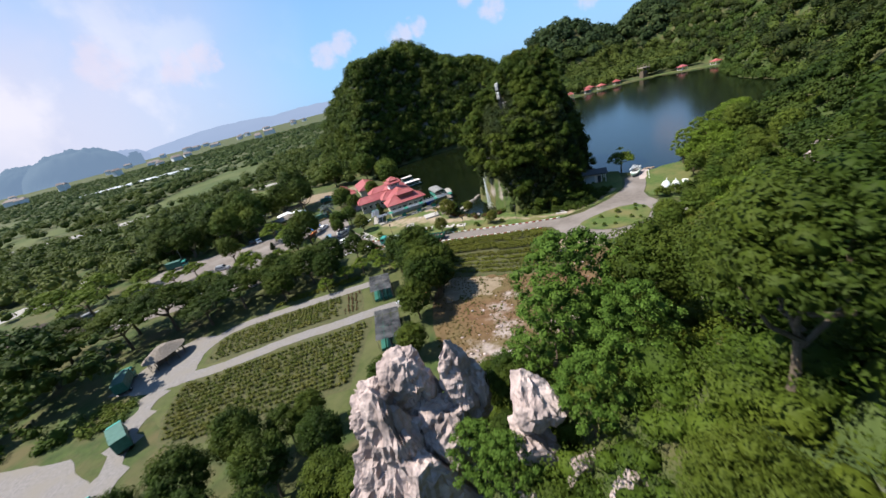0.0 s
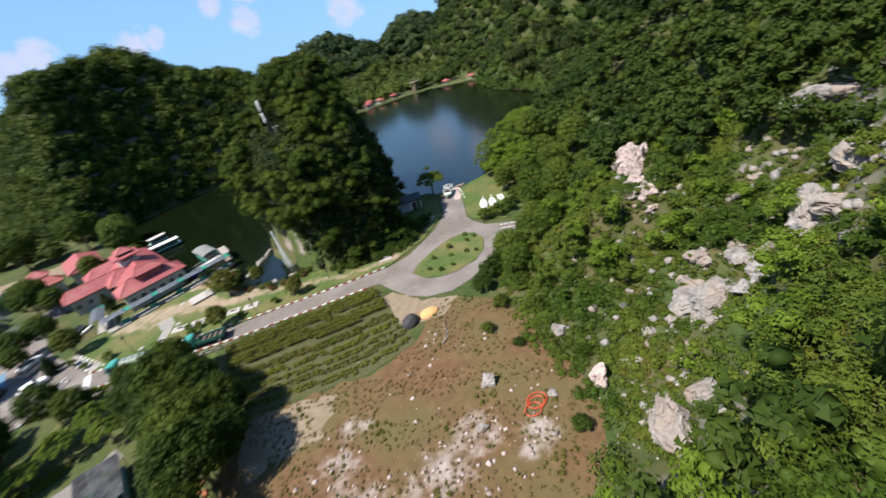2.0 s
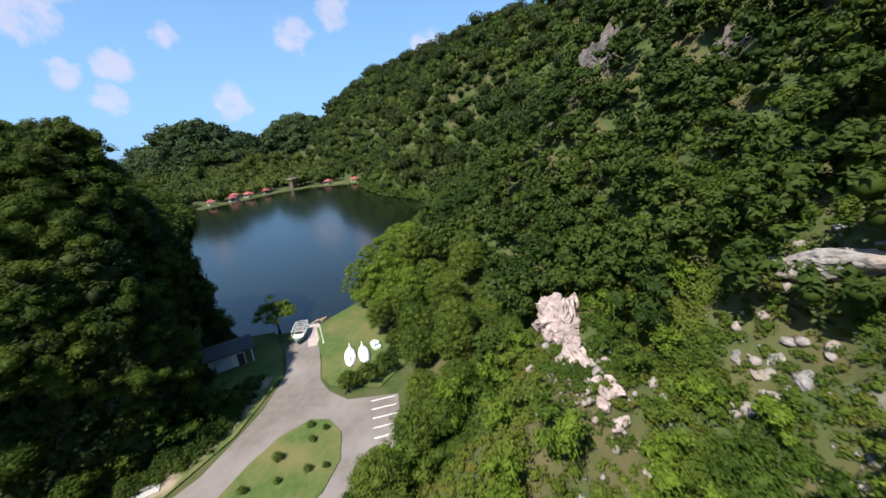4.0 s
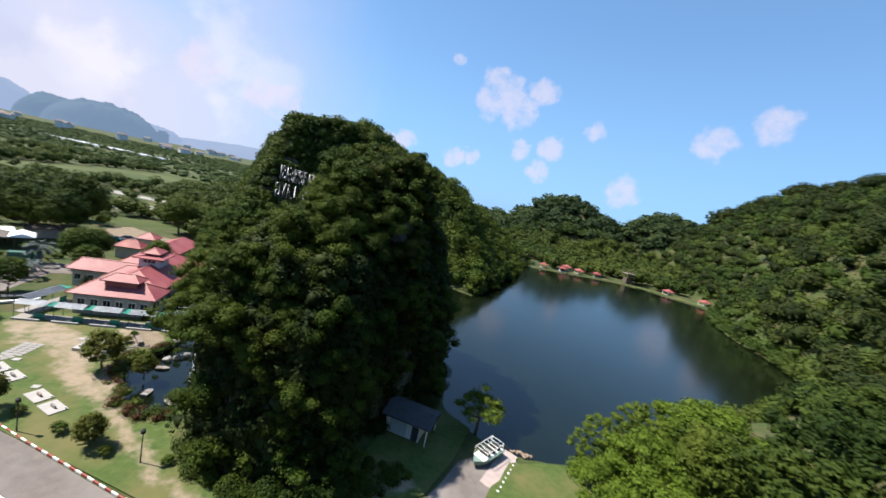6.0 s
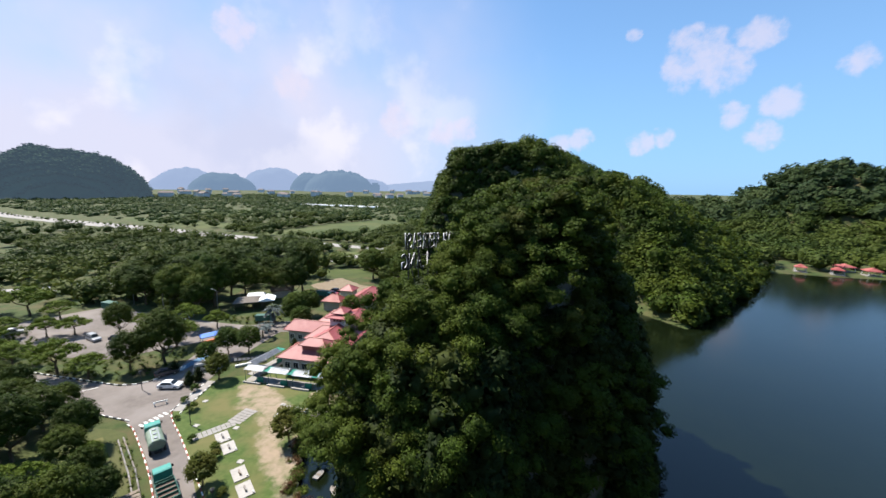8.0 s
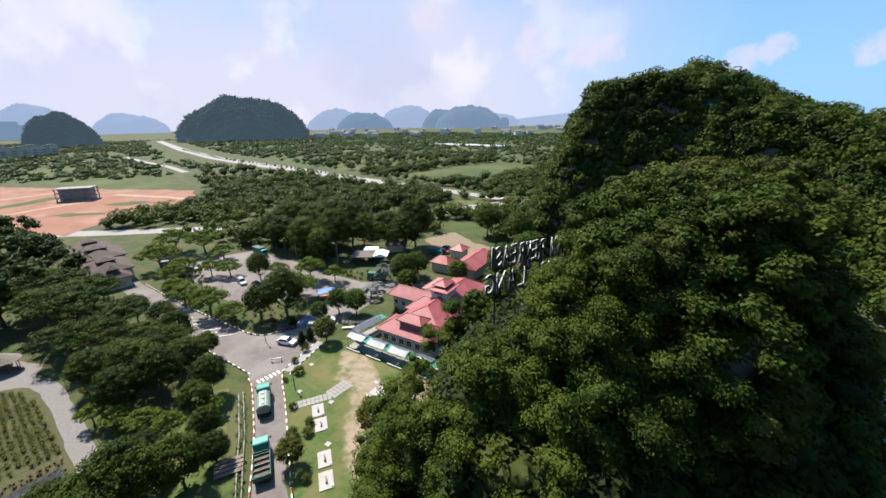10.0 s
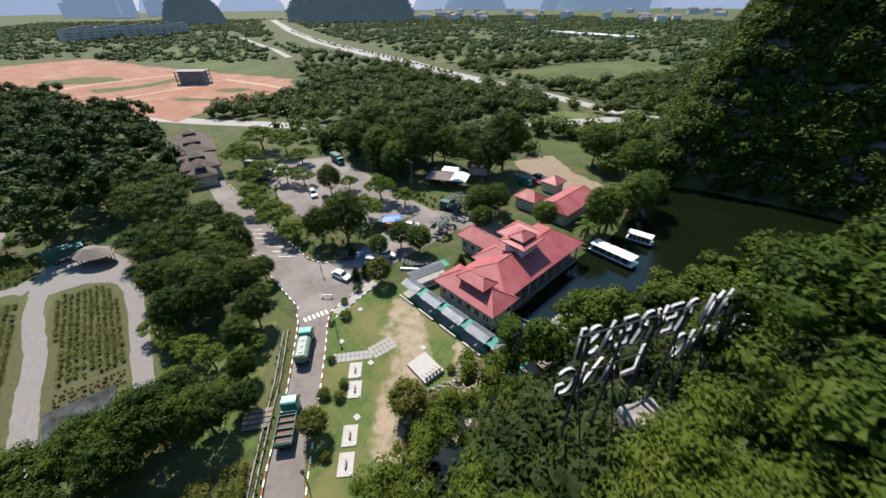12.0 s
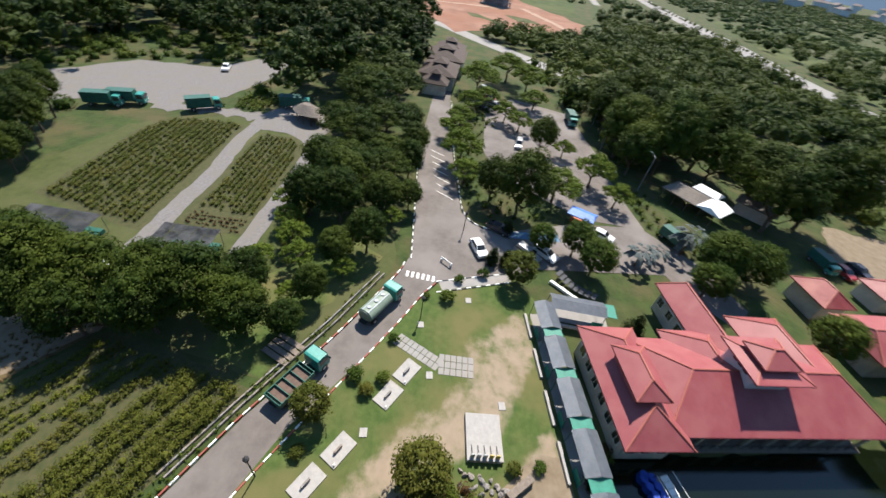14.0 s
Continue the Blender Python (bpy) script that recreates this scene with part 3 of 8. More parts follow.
def strip(line, widths):
    """The outline of a lane along a line, with a width at each point."""
    left, right = [], []
    for i, (x, y) in enumerate(line):
        a, b = line[max(0, i - 1)], line[min(len(line) - 1, i + 1)]
        dx, dy = b[0] - a[0], b[1] - a[1]
        n = math.hypot(dx, dy)
        w = widths[i] / 2 if isinstance(widths, (list, tuple)) else widths / 2
        left.append((x - dy / n * w, y + dx / n * w))
        right.append((x + dy / n * w, y - dx / n * w))
    return left + right[::-1]


def smooth_line(pts, n=6):
    """A Catmull-Rom line through the points."""
    out = []
    for i in range(len(pts) - 1):
        p0, p1, p2, p3 = (Vector(pts[max(0, min(len(pts) - 1, j))]) for j in (i - 1, i, i + 1, i + 2))
        for k in range(n):
            t = k / n
            q = 0.5 * (2 * p1 + (p2 - p0) * t + (2 * p0 - 5 * p1 + 4 * p2 - p3) * t * t + (3 * p1 - p0 - 3 * p2 + p3) * t ** 3)
            out.append(tuple(q))
    return out + [tuple(pts[-1])]


bpy_water = mesh_of("lake", [(-60, 100, -0.5), (215, 100, -0.5), (215, 350, -0.5), (-60, 350, -0.5)], [(0, 1, 2, 3)], WATER)
tagged(new("lake", bpy_water), "calm dark green lake reflecting the sky", "water", kind="structure")

BROWN_FIELD = [(-10.5, 73), (-2.5, 70.2), (8, 67), (16.4, 67.5), (21, 72.5), (24, 73.5), (27, 72.4), (31.5, 66), (31, 55), (27.5, 43), (20, 38.5), (8, 38), (-3, 36), (-10, 44), (-11.5, 60)]
LAWN = [(-38.8, 113.6), (-33.0, 104.6), (-27.8, 102.8), (-18.8, 100.6), (-8.0, 97.0), (7.4, 94.5), (22.5, 91.8), (32.4, 95.4), (42.2, 103.0), (45.0, 109.5), (47.6, 118.5), (43, 122), (35, 118), (34, 110), (32, 102), (27, 98.1), (20, 98.1), (14, 100.6), (9.4, 105.2),
        (7.0, 104.6), (3.6, 104.0), (0.6, 105.4), (-2.8, 108.0), (-5.8, 111.1), (-8.0, 113.8), (-6.2, 117.6), (-6.2, 122.3), (-10.2, 125.8), (-18.6, 127.6), (-32, 121.5)]
PATHS = [([(-27, 113), (-24, 110.5), (-20.5, 112), (-16, 110), (-10.5, 106), (-5, 104.5), (2, 101.5), (8, 98), (12, 96.2), (13, 97.6), (8, 100.6), (2, 104.5), (-4, 107), (-9, 111), (-14, 117), (-20, 118.5), (-26, 118)], 2.4),
         ([(-33, 116.5), (-27, 113), (-22, 116), (-26, 119.5)], 2.0), ([(-16, 120.5), (-10, 119), (-8, 122), (-12, 124.5), (-17, 122.6)], 1.8), ([(-9, 112), (-7, 108), (-2, 106), (4, 105), (2, 107), (-4, 110.5), (-7, 113)], 1.5),
         ([(12, 95.4), (24, 92.6), (33, 97), (42, 104), (40, 105), (31, 99), (22, 95.2), (13, 97)], 1.6)]
worn("lawn", LAWN, 0.166, wear_material("worn_lawn", GRASS, (0.29, 0.228, 0.165), 0.80), "park lawn of short patchy grass worn to bare soil", "lawn", PATHS)
sheet("lawn", wobble([(53.6, 112.8), (47.9, 101.2), (46, 97.5), (45.6, 94), (50, 88.2), (56.7, 89.2), (60, 98), (63.6, 108), (66, 114.5), (60, 115)], 2, 0.25, 3), 0.17, GRASS, "short grass patch by the boat ramp", "lawn")
sheet("lawn", wobble([(-22, 92), (-12, 91.5), (-12, 84), (-24, 82), (-36, 90), (-34, 95)], 2, 0.5, 3), 0.02, GRASS, "grass strip under the roadside trees", "lawn")
sheet("lawn", wobble([(-23, 46.5), (-46, 40.5), (-51, 36), (-48, 33), (-30, 40), (-20, 40)], 2, 0.6, 5), 0.02, ROUGH, "rough grass beside the crop field", "lawn")
sheet("lawn", wobble([(-62, 46), (-46, 34), (-14, 36), (-11, 60), (-11, 92), (-32, 97), (-58, 90), (-70, 80), (-62, 60)], 3, 0.6, 12), 0.012, ROUGH, "rough grass between the fields and the road", "lawn")
sheet("lawn", wobble([(-128, 214), (-100, 222), (-92, 240), (-120, 250), (-140, 236)], 4, 1, 9), 0.02, GRASS, "bright green meadow by the main road", "lawn")
RUBBLE = [(0, 56, 2.2), (9, 48.5, 2.6), (1.5, 50.5, 2.4), (-3, 44.5, 3.8), (6, 42, 2.8), (15, 49.8, 2.2), (19.8, 45.6, 2.0), (4, 60, 1.6)]
ROUND = [([(x + 1.7 * r * math.cos(k * 0.7854), y + 1.4 * r * math.sin(k * 0.7854)) for k in range(8)], r * 1.5) for x, y, r in RUBBLE]
worn("brown_field", wobble(BROWN_FIELD, 1.8, 0.5, 7), 0.05, wear_material("rubbly_field", BROWN, (0.33, 0.282, 0.262), 0.88), "dry brown field of cut grass and rubble", "field", ROUND)
sheet("bare_patch", wobble([(16.8, 82), (16.5, 72), (22.5, 70), (27, 72.5), (22, 76.2), (19.2, 82.6)], 1, 0.3, 8), 0.06, SOIL, "pale sand heap ground beside the loop road", "bare soil")
sheet("bare_patch", wobble([(-10.5, 72.5), (-2.5, 69.6), (4, 67), (0, 62), (-9, 62)], 1, 0.5, 9), 0.056, SOIL, "pale bare soil at the edge of the field", "bare soil")

# roads
MAIN_L = [(-170, 62), (-132, 71.5), (-104.0, 79.4), (-78.6, 85.4), (-56.2, 92.3), (-42.6, 96.9), (-36.0, 98.7), (-31.2, 98.5), (-21.0, 96.4), (-15.2, 94.9), (-7.6, 92.6), (0.0, 91.0), (6.3, 89.7), (14, 88.4), (18.2, 87.2), (19.3, 83.2)]
LOOP_S = [(20.6, 79.4), (23.2, 76.2), (27.0, 74.4), (31.5, 74.8), (36, 76.6), (40, 77.8), (45.5, 77.6), (50.8, 84.8), (48.2, 87.2), (45.6, 89.6), (44.9, 93.4), (45.4, 97.0), (47.9, 101.4), (53.7, 113.2), (51.2, 114.8), (46.0, 110.4), (44.0, 105.6), (42.4, 102.7), (36.9, 97.6), (32.4, 94.9), (27.5, 92.2), (22.5, 91.3)]
MAIN_R = [(15, 92.4), (7.4, 94.0), (-3.3, 96.3), (-12.1, 98.8), (-23.2, 101.6), (-29.5, 103.0), (-32.9, 104.0), (-38.5, 113.2), (-42, 118.0), (-50, 138), (-46.0, 141), (-42, 147), (-47, 150), (-56, 144), (-62.5, 135), (-57, 122), (-49.5, 112),
          (-48.0, 107.0), (-50.9, 102.7), (-59.9, 99.2), (-76.5, 93.2), (-104.8, 84.4), (-132, 78.5), (-168, 70)]
sheet("main_road", MAIN_L + LOOP_S + MAIN_R, 0.06, ASPHALT, "grey asphalt park road with a turning loop", "road")
sheet("car_park", [(-60, 124), (-66, 110), (-69, 105), (-78, 100.5), (-104, 95.5), (-118, 101), (-116, 119), (-100.5, 124), (-92, 127), (-82, 129), (-70, 133), (-62, 136)], 0.056, ASPHALT, "asphalt car park between shade trees", "car park")
sheet("boat_ramp", wobble([(49.0, 107.7), (50.9, 106.8), (54.9, 114.6), (52.8, 116.0)], 1.0, 0.05, 2), 0.068, RAMP, "pale pinkish concrete boat ramp into the lake", "ramp")
ISLAND = [(24.5, 85.0), (25.6, 81.4), (28, 79.6), (31, 78.8), (35.6, 79.2), (39.2, 81.4), (41.6, 85.0), (41.8, 88.2), (40.2, 90.2), (36.0, 90.6), (32, 89.4), (28.5, 87.8), (26, 86.4)]
sheet("traffic_island", ISLAND, 0.17, GRASS, "raised grass island in the turning loop", "traffic island")
sheet("gravel_track", wobble(strip(smooth_line([(-62.5, 53.0), (-53.3, 55.0), (-41, 59.5), (-31.8, 61.7), (-24.5, 63.8), (-18, 65.2)]), 3.0), 1.5, 0.15, 1), 0.05, GRAVEL, "pale gravel track between crop fields", "track")
sheet("gravel_track", wobble(strip(smooth_line([(-67, 54), (-63, 59), (-61, 65), (-56.5, 69.0), (-44, 72.6), (-28.2, 76.4), (-24, 78.6)]), 2.8), 1.5, 0.15, 2), 0.054, GRAVEL, "pale gravel track beside the roadside trees", "track")
sheet("gravel_track", wobble([(-76, 52), (-66, 50.5), (-60.5, 51.5), (-59.6, 55.6), (-61, 60), (-62, 67), (-66.5, 67.5), (-73, 62)], 1.5, 0.2, 3), 0.058, GRAVEL, "gravel yard in front of the thatched hut", "yard")
sheet("gravel_track", wobble(strip(smooth_line([(-65, 52.5), (-63.5, 46), (-61, 38), (-57, 30)]), [3, 2.6, 3, 6] * 6 + [6]), 1.5, 0.2, 4), 0.05, GRAVEL, "pale dirt track up to the gravel lot", "track")
sheet("gravel_lot", wobble([(-104, 26), (-85, 22), (-77, 4), (-64, 0), (-40, -14), (-38, 2), (-56, 22), (-58, 31), (-70, 38), (-87, 37.5), (-104, 33)], 2, 0.4, 5), 0.045, GRAVEL, "open pale gravel lot", "gravel lot")
sheet("trunk_road", strip([(-210, 45), (-190, 72), (-160, 118), (-146, 140), (-126, 180), (-120, 212), (-112, 252), (-80, 330)], 9), 0.05, CONCRETE, "two-lane road beyond the car park", "road")
sheet("highway", strip([(-1600, 170), (-900, 172), (-621, 186), (-490, 203), (-355, 226), (-268, 236), (-190, 252), (-120, 262)], [18, 18, 20, 22, 21, 18, 12, 8]), 0.05, CONCRETE, "wide pale highway across the plain", "highway")
sheet("highway", strip([(-760, 82), (-640, 100), (-520, 122), (-440, 130)], 7), 0.05, CONCRETE, "pale road in the plain", "road")
sheet("cut_earth", wobble([(-196, 58), (-262, 118), (-300, 120), (-400, 30), (-520, -60), (-470, -140), (-330, -60), (-262, -8)], 12, 3, 6), 0.06, EARTH, "cleared building site of red and orange earth", "building site")
for poly, lab in (([(-371, -49), (-377, -27), (-368, -6), (-341, 11), (-342, -15), (-347, -40)], "weedy green strip on the cleared earth"), ([(-313, -5), (-315, 19), (-339, 44), (-325, 47), (-305, 26), (-294, 2)], "strip of grass on the building site"),
                  ([(-257, 47), (-258, 58), (-240, 73), (-245, 57)], "weeds at the edge of the building site"), ([(-275, 72), (-279, 86), (-264, 95), (-262, 80)], "weedy patch beside the unfinished building")):
    sheet("lawn", wobble(poly, 4, 2.2, len(lab)), 0.10, ROUGH, lab, "weeds")
for line, w in (([(-300, -62), (-317, -33), (-341, 0), (-352, 22), (-360, 41)], 5), ([(-317, 75), (-286, 98), (-262, 112)], 5), ([(-262, 10), (-285, 40), (-300, 66)], 4)):
    sheet("dirt_track", wobble(strip(line, w), 5, 0.8, len(line)), 0.115, SAND, "pale sandy track worn across the building site", "track")
for poly, lab in (([(-257, 259), (-277, 355), (-264, 505), (-200, 425), (-180, 328), (-190, 274)], "open green meadow on the plain"), ([(-590, -40), (-690, 70), (-470, 108), (-330, 112), (-345, 72), (-430, 30), (-500, -20)], "open green meadow beyond the building site"),
                  ([(-112, 198), (-86, 211), (-74, 206), (-80, 194), (-100, 188)], "small bright meadow beside the karst hill"), ([(-480, 300), (-620, 330), (-560, 470), (-380, 440)], "open green meadow on the plain"), ([(-330, 250), (-300, 300), (-420, 290), (-520, 262), (-480, 240)], "grassy verge of the highway")):
    sheet("lawn", wobble(poly, 9, 3, len(lab)), 0.04, MEADOW, lab, "meadow")
sheet("field_soil", wobble([(-59.6, 51.4), (-57.8, 43.2), (-54, 37.4), (-47.2, 36.8), (-36.2, 39.8), (-24.4, 43), (-24, 56), (-24.5, 62), (-31.9, 60.2), (-41.3, 58), (-52.5, 53.9)], 1.5, 0.25, 6), 0.03, BED, "dark soil of the larger crop field", "field")
sheet("field_soil", wobble([(-58.6, 56.8), (-54, 56.8), (-40.7, 61.2), (-26.6, 64.8), (-29.4, 75), (-47, 70.6), (-57.4, 67.2), (-60, 63.4)], 1.5, 0.2, 7), 0.034, BED, "dark soil of the smaller crop field", "field")
sheet("field_soil", wobble([(-11, 73.5), (-10, 91.2), (0, 89.6), (8, 88.2), (17.2, 86.2), (18, 80), (16.4, 67.8), (8, 67.2), (-2.5, 70.6)], 1.5, 0.25, 8), 0.036, BED, "nursery ground with planting beds", "field")

# ---- foliage ----
def unit(a):
    return a / np.maximum(np.linalg.norm(a, axis=1, keepdims=True), 1e-9)


def leaf_arrays(rng, pts, nrm, size):
    """A pointed leaf or spray of leaves at each point, facing about along its normal."""
    n = len(pts)
    nn = unit(nrm + rng.normal(0, 0.46, (n, 3)))
    u = unit(np.cross(nn, rng.normal(0, 1, (n, 3))))
    v = np.cross(nn, u)
    s = (size * rng.uniform(0.6, 1.3, n))[:, None]
    a = pts - u * s * 0.6 + v * s * 0.5
    b = pts - u * s * 0.6 - v * s * 0.5
    c = pts + u * s * 1.0 - nn * s * 0.15
    return np.stack([a, b, c], 1).reshape(-1, 3)


ICO = None


def ico_template():
    global ICO
    if ICO is None:
        bm = bmesh.new()
        bmesh.ops.create_icosphere(bm, subdivisions=1, radius=1)
        bm.verts.ensure_lookup_table()
        ICO = (np.array([v.co[:] for v in bm.verts]), np.array([[v.index for v in f.verts] for f in bm.faces]))
        bm.free()
    return ICO


def clumps(name, rng, centres, radii, per, size, material, squash=0.8, down=-0.25, core=0.72):
    """Foliage as overlapping tufts: each has a knobbly heart and a coat of leaves. per: leaves on a tuft of radius 1."""
    centres, radii = np.asarray(centres, float), np.asarray(radii, float)
    iv, it = ico_template()
    k = len(centres)
    sc = np.stack([radii, radii, radii * squash], 1) * core
    cv = (centres[:, None, :] + iv[None] * sc[:, None, :] * rng.uniform(0.75, 1.15, (k, len(iv), 1))).reshape(-1, 3)
    ct = (it[None] + (np.arange(k) * len(iv))[:, None, None]).reshape(-1, 3)
    fine = 2.5 if np.max(size) < 0.35 else 1.25
    counts = np.maximum(8, (per * fine * radii ** 2)).astype(int)
    which = np.repeat(np.arange(k), counts)
    n = len(which)
    d = unit(rng.normal(0, 1, (n, 3)))
    flip = d[:, 2] < down
    d[flip, 2] *= -1
    bump = rng.uniform(0.78, 1.12, n)[:, None]
    pts = centres[which] + d * np.stack([radii, radii, radii * squash], 1)[which] * bump
    sz = size if np.isscalar(size) else np.asarray(size)[which]
    lv = leaf_arrays(rng, pts, d + np.array([0, 0, 0.35]), np.broadcast_to(sz, (n,)) / math.sqrt(fine))
    lq = np.arange(len(lv)).reshape(-1, 3)
    me = bpy.data.meshes.new(name)
    verts = np.concatenate([lv, cv])
    ct = ct + len(lv)
    loops = np.concatenate([lq.ravel(), ct.ravel()]).astype(np.int32)
    starts = (np.arange(len(lq) + len(ct)) * 3).astype(np.int32)
    me.vertices.add(len(verts))
    me.vertices.foreach_set("co", verts.astype(np.float32).ravel())
    me.loops.add(len(loops))
    me.loops.foreach_set("vertex_index", loops)
    me.polygons.add(len(starts))
    me.polygons.foreach_set("loop_start", starts)
    me.materials.append(material)
    me.update(calc_edges=True)
    return me


def scatter(rng, poly, spacing, jitter=0.45, avoid=(), margin=0.0):
    """Points about evenly spread in a polygon and out of others."""
    p = np.array(poly, float)
    xs, ys = np.meshgrid(np.arange(p[:, 0].min(), p[:, 0].max(), spacing), np.arange(p[:, 1].min(), p[:, 1].max(), spacing))
    xs = xs.ravel() + rng.uniform(-jitter, jitter, xs.size) * spacing
    ys = ys.ravel() + rng.uniform(-jitter, jitter, ys.size) * spacing
    ok = inside(poly, xs, ys) > margin
    for a in avoid:
        ok &= inside(a, xs, ys) < 0
    return xs[ok], ys[ok]


def canopy(name, label, poly, spacing, r, per, size, material, seed, lift=0.3, keep=None, avoid=(), squash=0.85, steep=0.0, down=-0.25):
    """Woods or scrub as one thing nobody could count. steep: how far the tufts lean out from a steep face."""
    rng = np.random.RandomState(seed)
    xs, ys = scatter(rng, poly, spacing, avoid=avoid)
    z = height(xs, ys)
    if keep is not None:
        ok = keep(xs, ys, z, rng)
        xs, ys, z = xs[ok], ys[ok], z[ok]
    rad = rng.uniform(r[0], r[1], len(xs)) * (1 + 0.25 * rng.normal(0, 1, len(xs)).clip(-1, 1.5))
    c = np.stack([xs, ys, z + rad * lift], 1)
    if steep:
        e = 1.0
        gxx, gyy = height(xs + e, ys) - height(xs - e, ys), height(xs, ys + e) - height(xs, ys - e)
        nrm = unit(np.stack([-gxx / 2, -gyy / 2, np.ones(len(xs))], 1))
        c += nrm * (rad * steep)[:, None]
    me = clumps(name, rng, c, rad, per, size, material, squash, down)
    ob = new(name, me)
    return tagged(ob, label, "woodland", kind="stuff")

# ---- woods on the hills and far plain ----
def face_fill(name, label, poly, cell, r, per, size, material, seed, zmin=1.0, keep=None):
    """Tufts spread evenly over a steep surface, more of them where it is steeper."""
    rng = np.random.RandomState(seed)
    xs, ys = scatter(rng, poly, cell)
    e = 0.8
    gxx, gyy = (height(xs + e, ys) - height(xs - e, ys)) / (2 * e), (height(xs, ys + e) - height(xs, ys - e)) / (2 * e)
    area = np.sqrt(1 + gxx ** 2 + gyy ** 2)
    ok = rng.uniform(0, 1, len(xs)) < np.clip(area / 2.8, 0.2, 1)
    xs, ys, gxx, gyy = xs[ok], ys[ok], gxx[ok], gyy[ok]
    z = height(xs, ys)
    ok = z > zmin
    if keep is not None:
        ok &= keep(xs, ys, z, rng)
    xs, ys, z, gxx, gyy = xs[ok], ys[ok], z[ok], gxx[ok], gyy[ok]
    nrm = unit(np.stack([-gxx, -gyy, np.ones(len(xs))], 1))
    rad = rng.uniform(r[0], r[1], len(xs))
    c = np.stack([xs, ys, z], 1) + nrm * (rad * 0.35)[:, None] + np.array([0, 0, 0.3])
    return tagged(new(name, clumps(name, rng, c, rad, per, size, material, 0.95, -0.4)), label, "woodland", kind="stuff")


def crown_fill(name, label, poly, cell, r, lobes, per, size, material, seed, lift=0.5, lean=0.3, keep=None, tall=0.0, avoid=(), push=None):
    """A wood of whole tree crowns, each a heap of leafy lobes; lean: how far they stand out from a steep face, tall: spread of their heights."""
    rng = np.random.RandomState(seed)
    xs, ys = scatter(rng, poly, cell, avoid=avoid)
    e = 0.8
    gxx, gyy = (height(xs + e, ys) - height(xs - e, ys)) / (2 * e), (height(xs, ys + e) - height(xs, ys - e)) / (2 * e)
    area = np.sqrt(1 + gxx ** 2 + gyy ** 2)
    z = height(xs, ys)
    ok = rng.uniform(0, 1, len(xs)) < np.clip(area / 1.7, 0.5, 1)
    if keep is not None:
        ok &= keep(xs, ys, z, rng)
    xs, ys, z, gxx, gyy = xs[ok], ys[ok], z[ok], gxx[ok], gyy[ok]
    nrm = unit(np.stack([-gxx, -gyy, np.ones(len(xs))], 1))
    R = rng.uniform(r[0], r[1], len(xs))
    base = np.stack([xs, ys, z + R * lift + rng.uniform(0, tall, len(xs))], 1) + nrm * (R * lean)[:, None]
    if push is not None:
        base = push(base)
    cs, rs = [], []
    for b, q, n in zip(base, R, nrm):
        k = lobes + rng.randint(-2, 2)
        d = unit(rng.normal(0, 1, (k, 3)) + 0.55 * n + np.array([0, 0, 0.45]))
        cs.append(b + d * q * rng.uniform(0.70, 1.12, (k, 1)) * np.array([1, 1, 0.85]))
        rs.append(q * rng.uniform(0.28, 0.50, k))
        cs.append(b[None] - np.array([0, 0, 0.15 * q]))
        rs.append(np.array([q * 0.62]))
    return tagged(new(name, clumps(name, rng, np.concatenate(cs), np.concatenate(rs), per, size, material, 0.85, -0.35, 0.68)), label, "woodland", kind="stuff")


def bulge(b):
    """The dome overhangs its foot, most of all to the west."""
    a, c = b[:, 0] - 23, b[:, 1] - 119
    n = np.maximum(np.hypot(a, c), 1e-6)
    k = 3.4 * ease(b[:, 2], 7, 16) * (1 - 0.6 * ease(b[:, 2], 24, 38)) * np.clip(-a / n + 0.3, 0, 1)
    return b + np.stack([a / n * k, c / n * k, np.zeros(len(b))], 1)


crown_fill("stack_woods", "dense dark green trees clothing the limestone stack", STACK, 1.9, (1.7, 3.0), 8, 105, 0.205, LEAF_STACK, 11, lift=0.2, lean=0.30, keep=lambda x, y, z, r: (z > 0.2) & (inside(SIGN_PLOT, x, y) < -1.4) & ((z > 10) | (x > 12) | (y > 125)) & (y < 119) & (x < 33), tall=0.8, push=bulge)
crown_fill("stack_rear_woods", "dense dark green trees on the far side of the stack", STACK, 1.9, (1.7, 3.0), 8, 44, 0.34, LEAF_STACK, 16, lift=0.2, lean=0.30, keep=lambda x, y, z, r: (z > 0.2) & (inside(SIGN_PLOT, x, y) < -1.4) & ((z > 10) | (x > 12) | (y > 125)) & ((y >= 119) | (x >= 33)), tall=0.8, push=bulge)
face_fill("stack_undergrowth", "dark creepers and undergrowth on the flanks of the stack", STACK, 1.35, (1.1, 1.9), 26, 0.36, LEAF_DARK, 14, zmin=0.2, keep=lambda x, y, z, r: (z > 9) | (x > 11) | (y > 125))
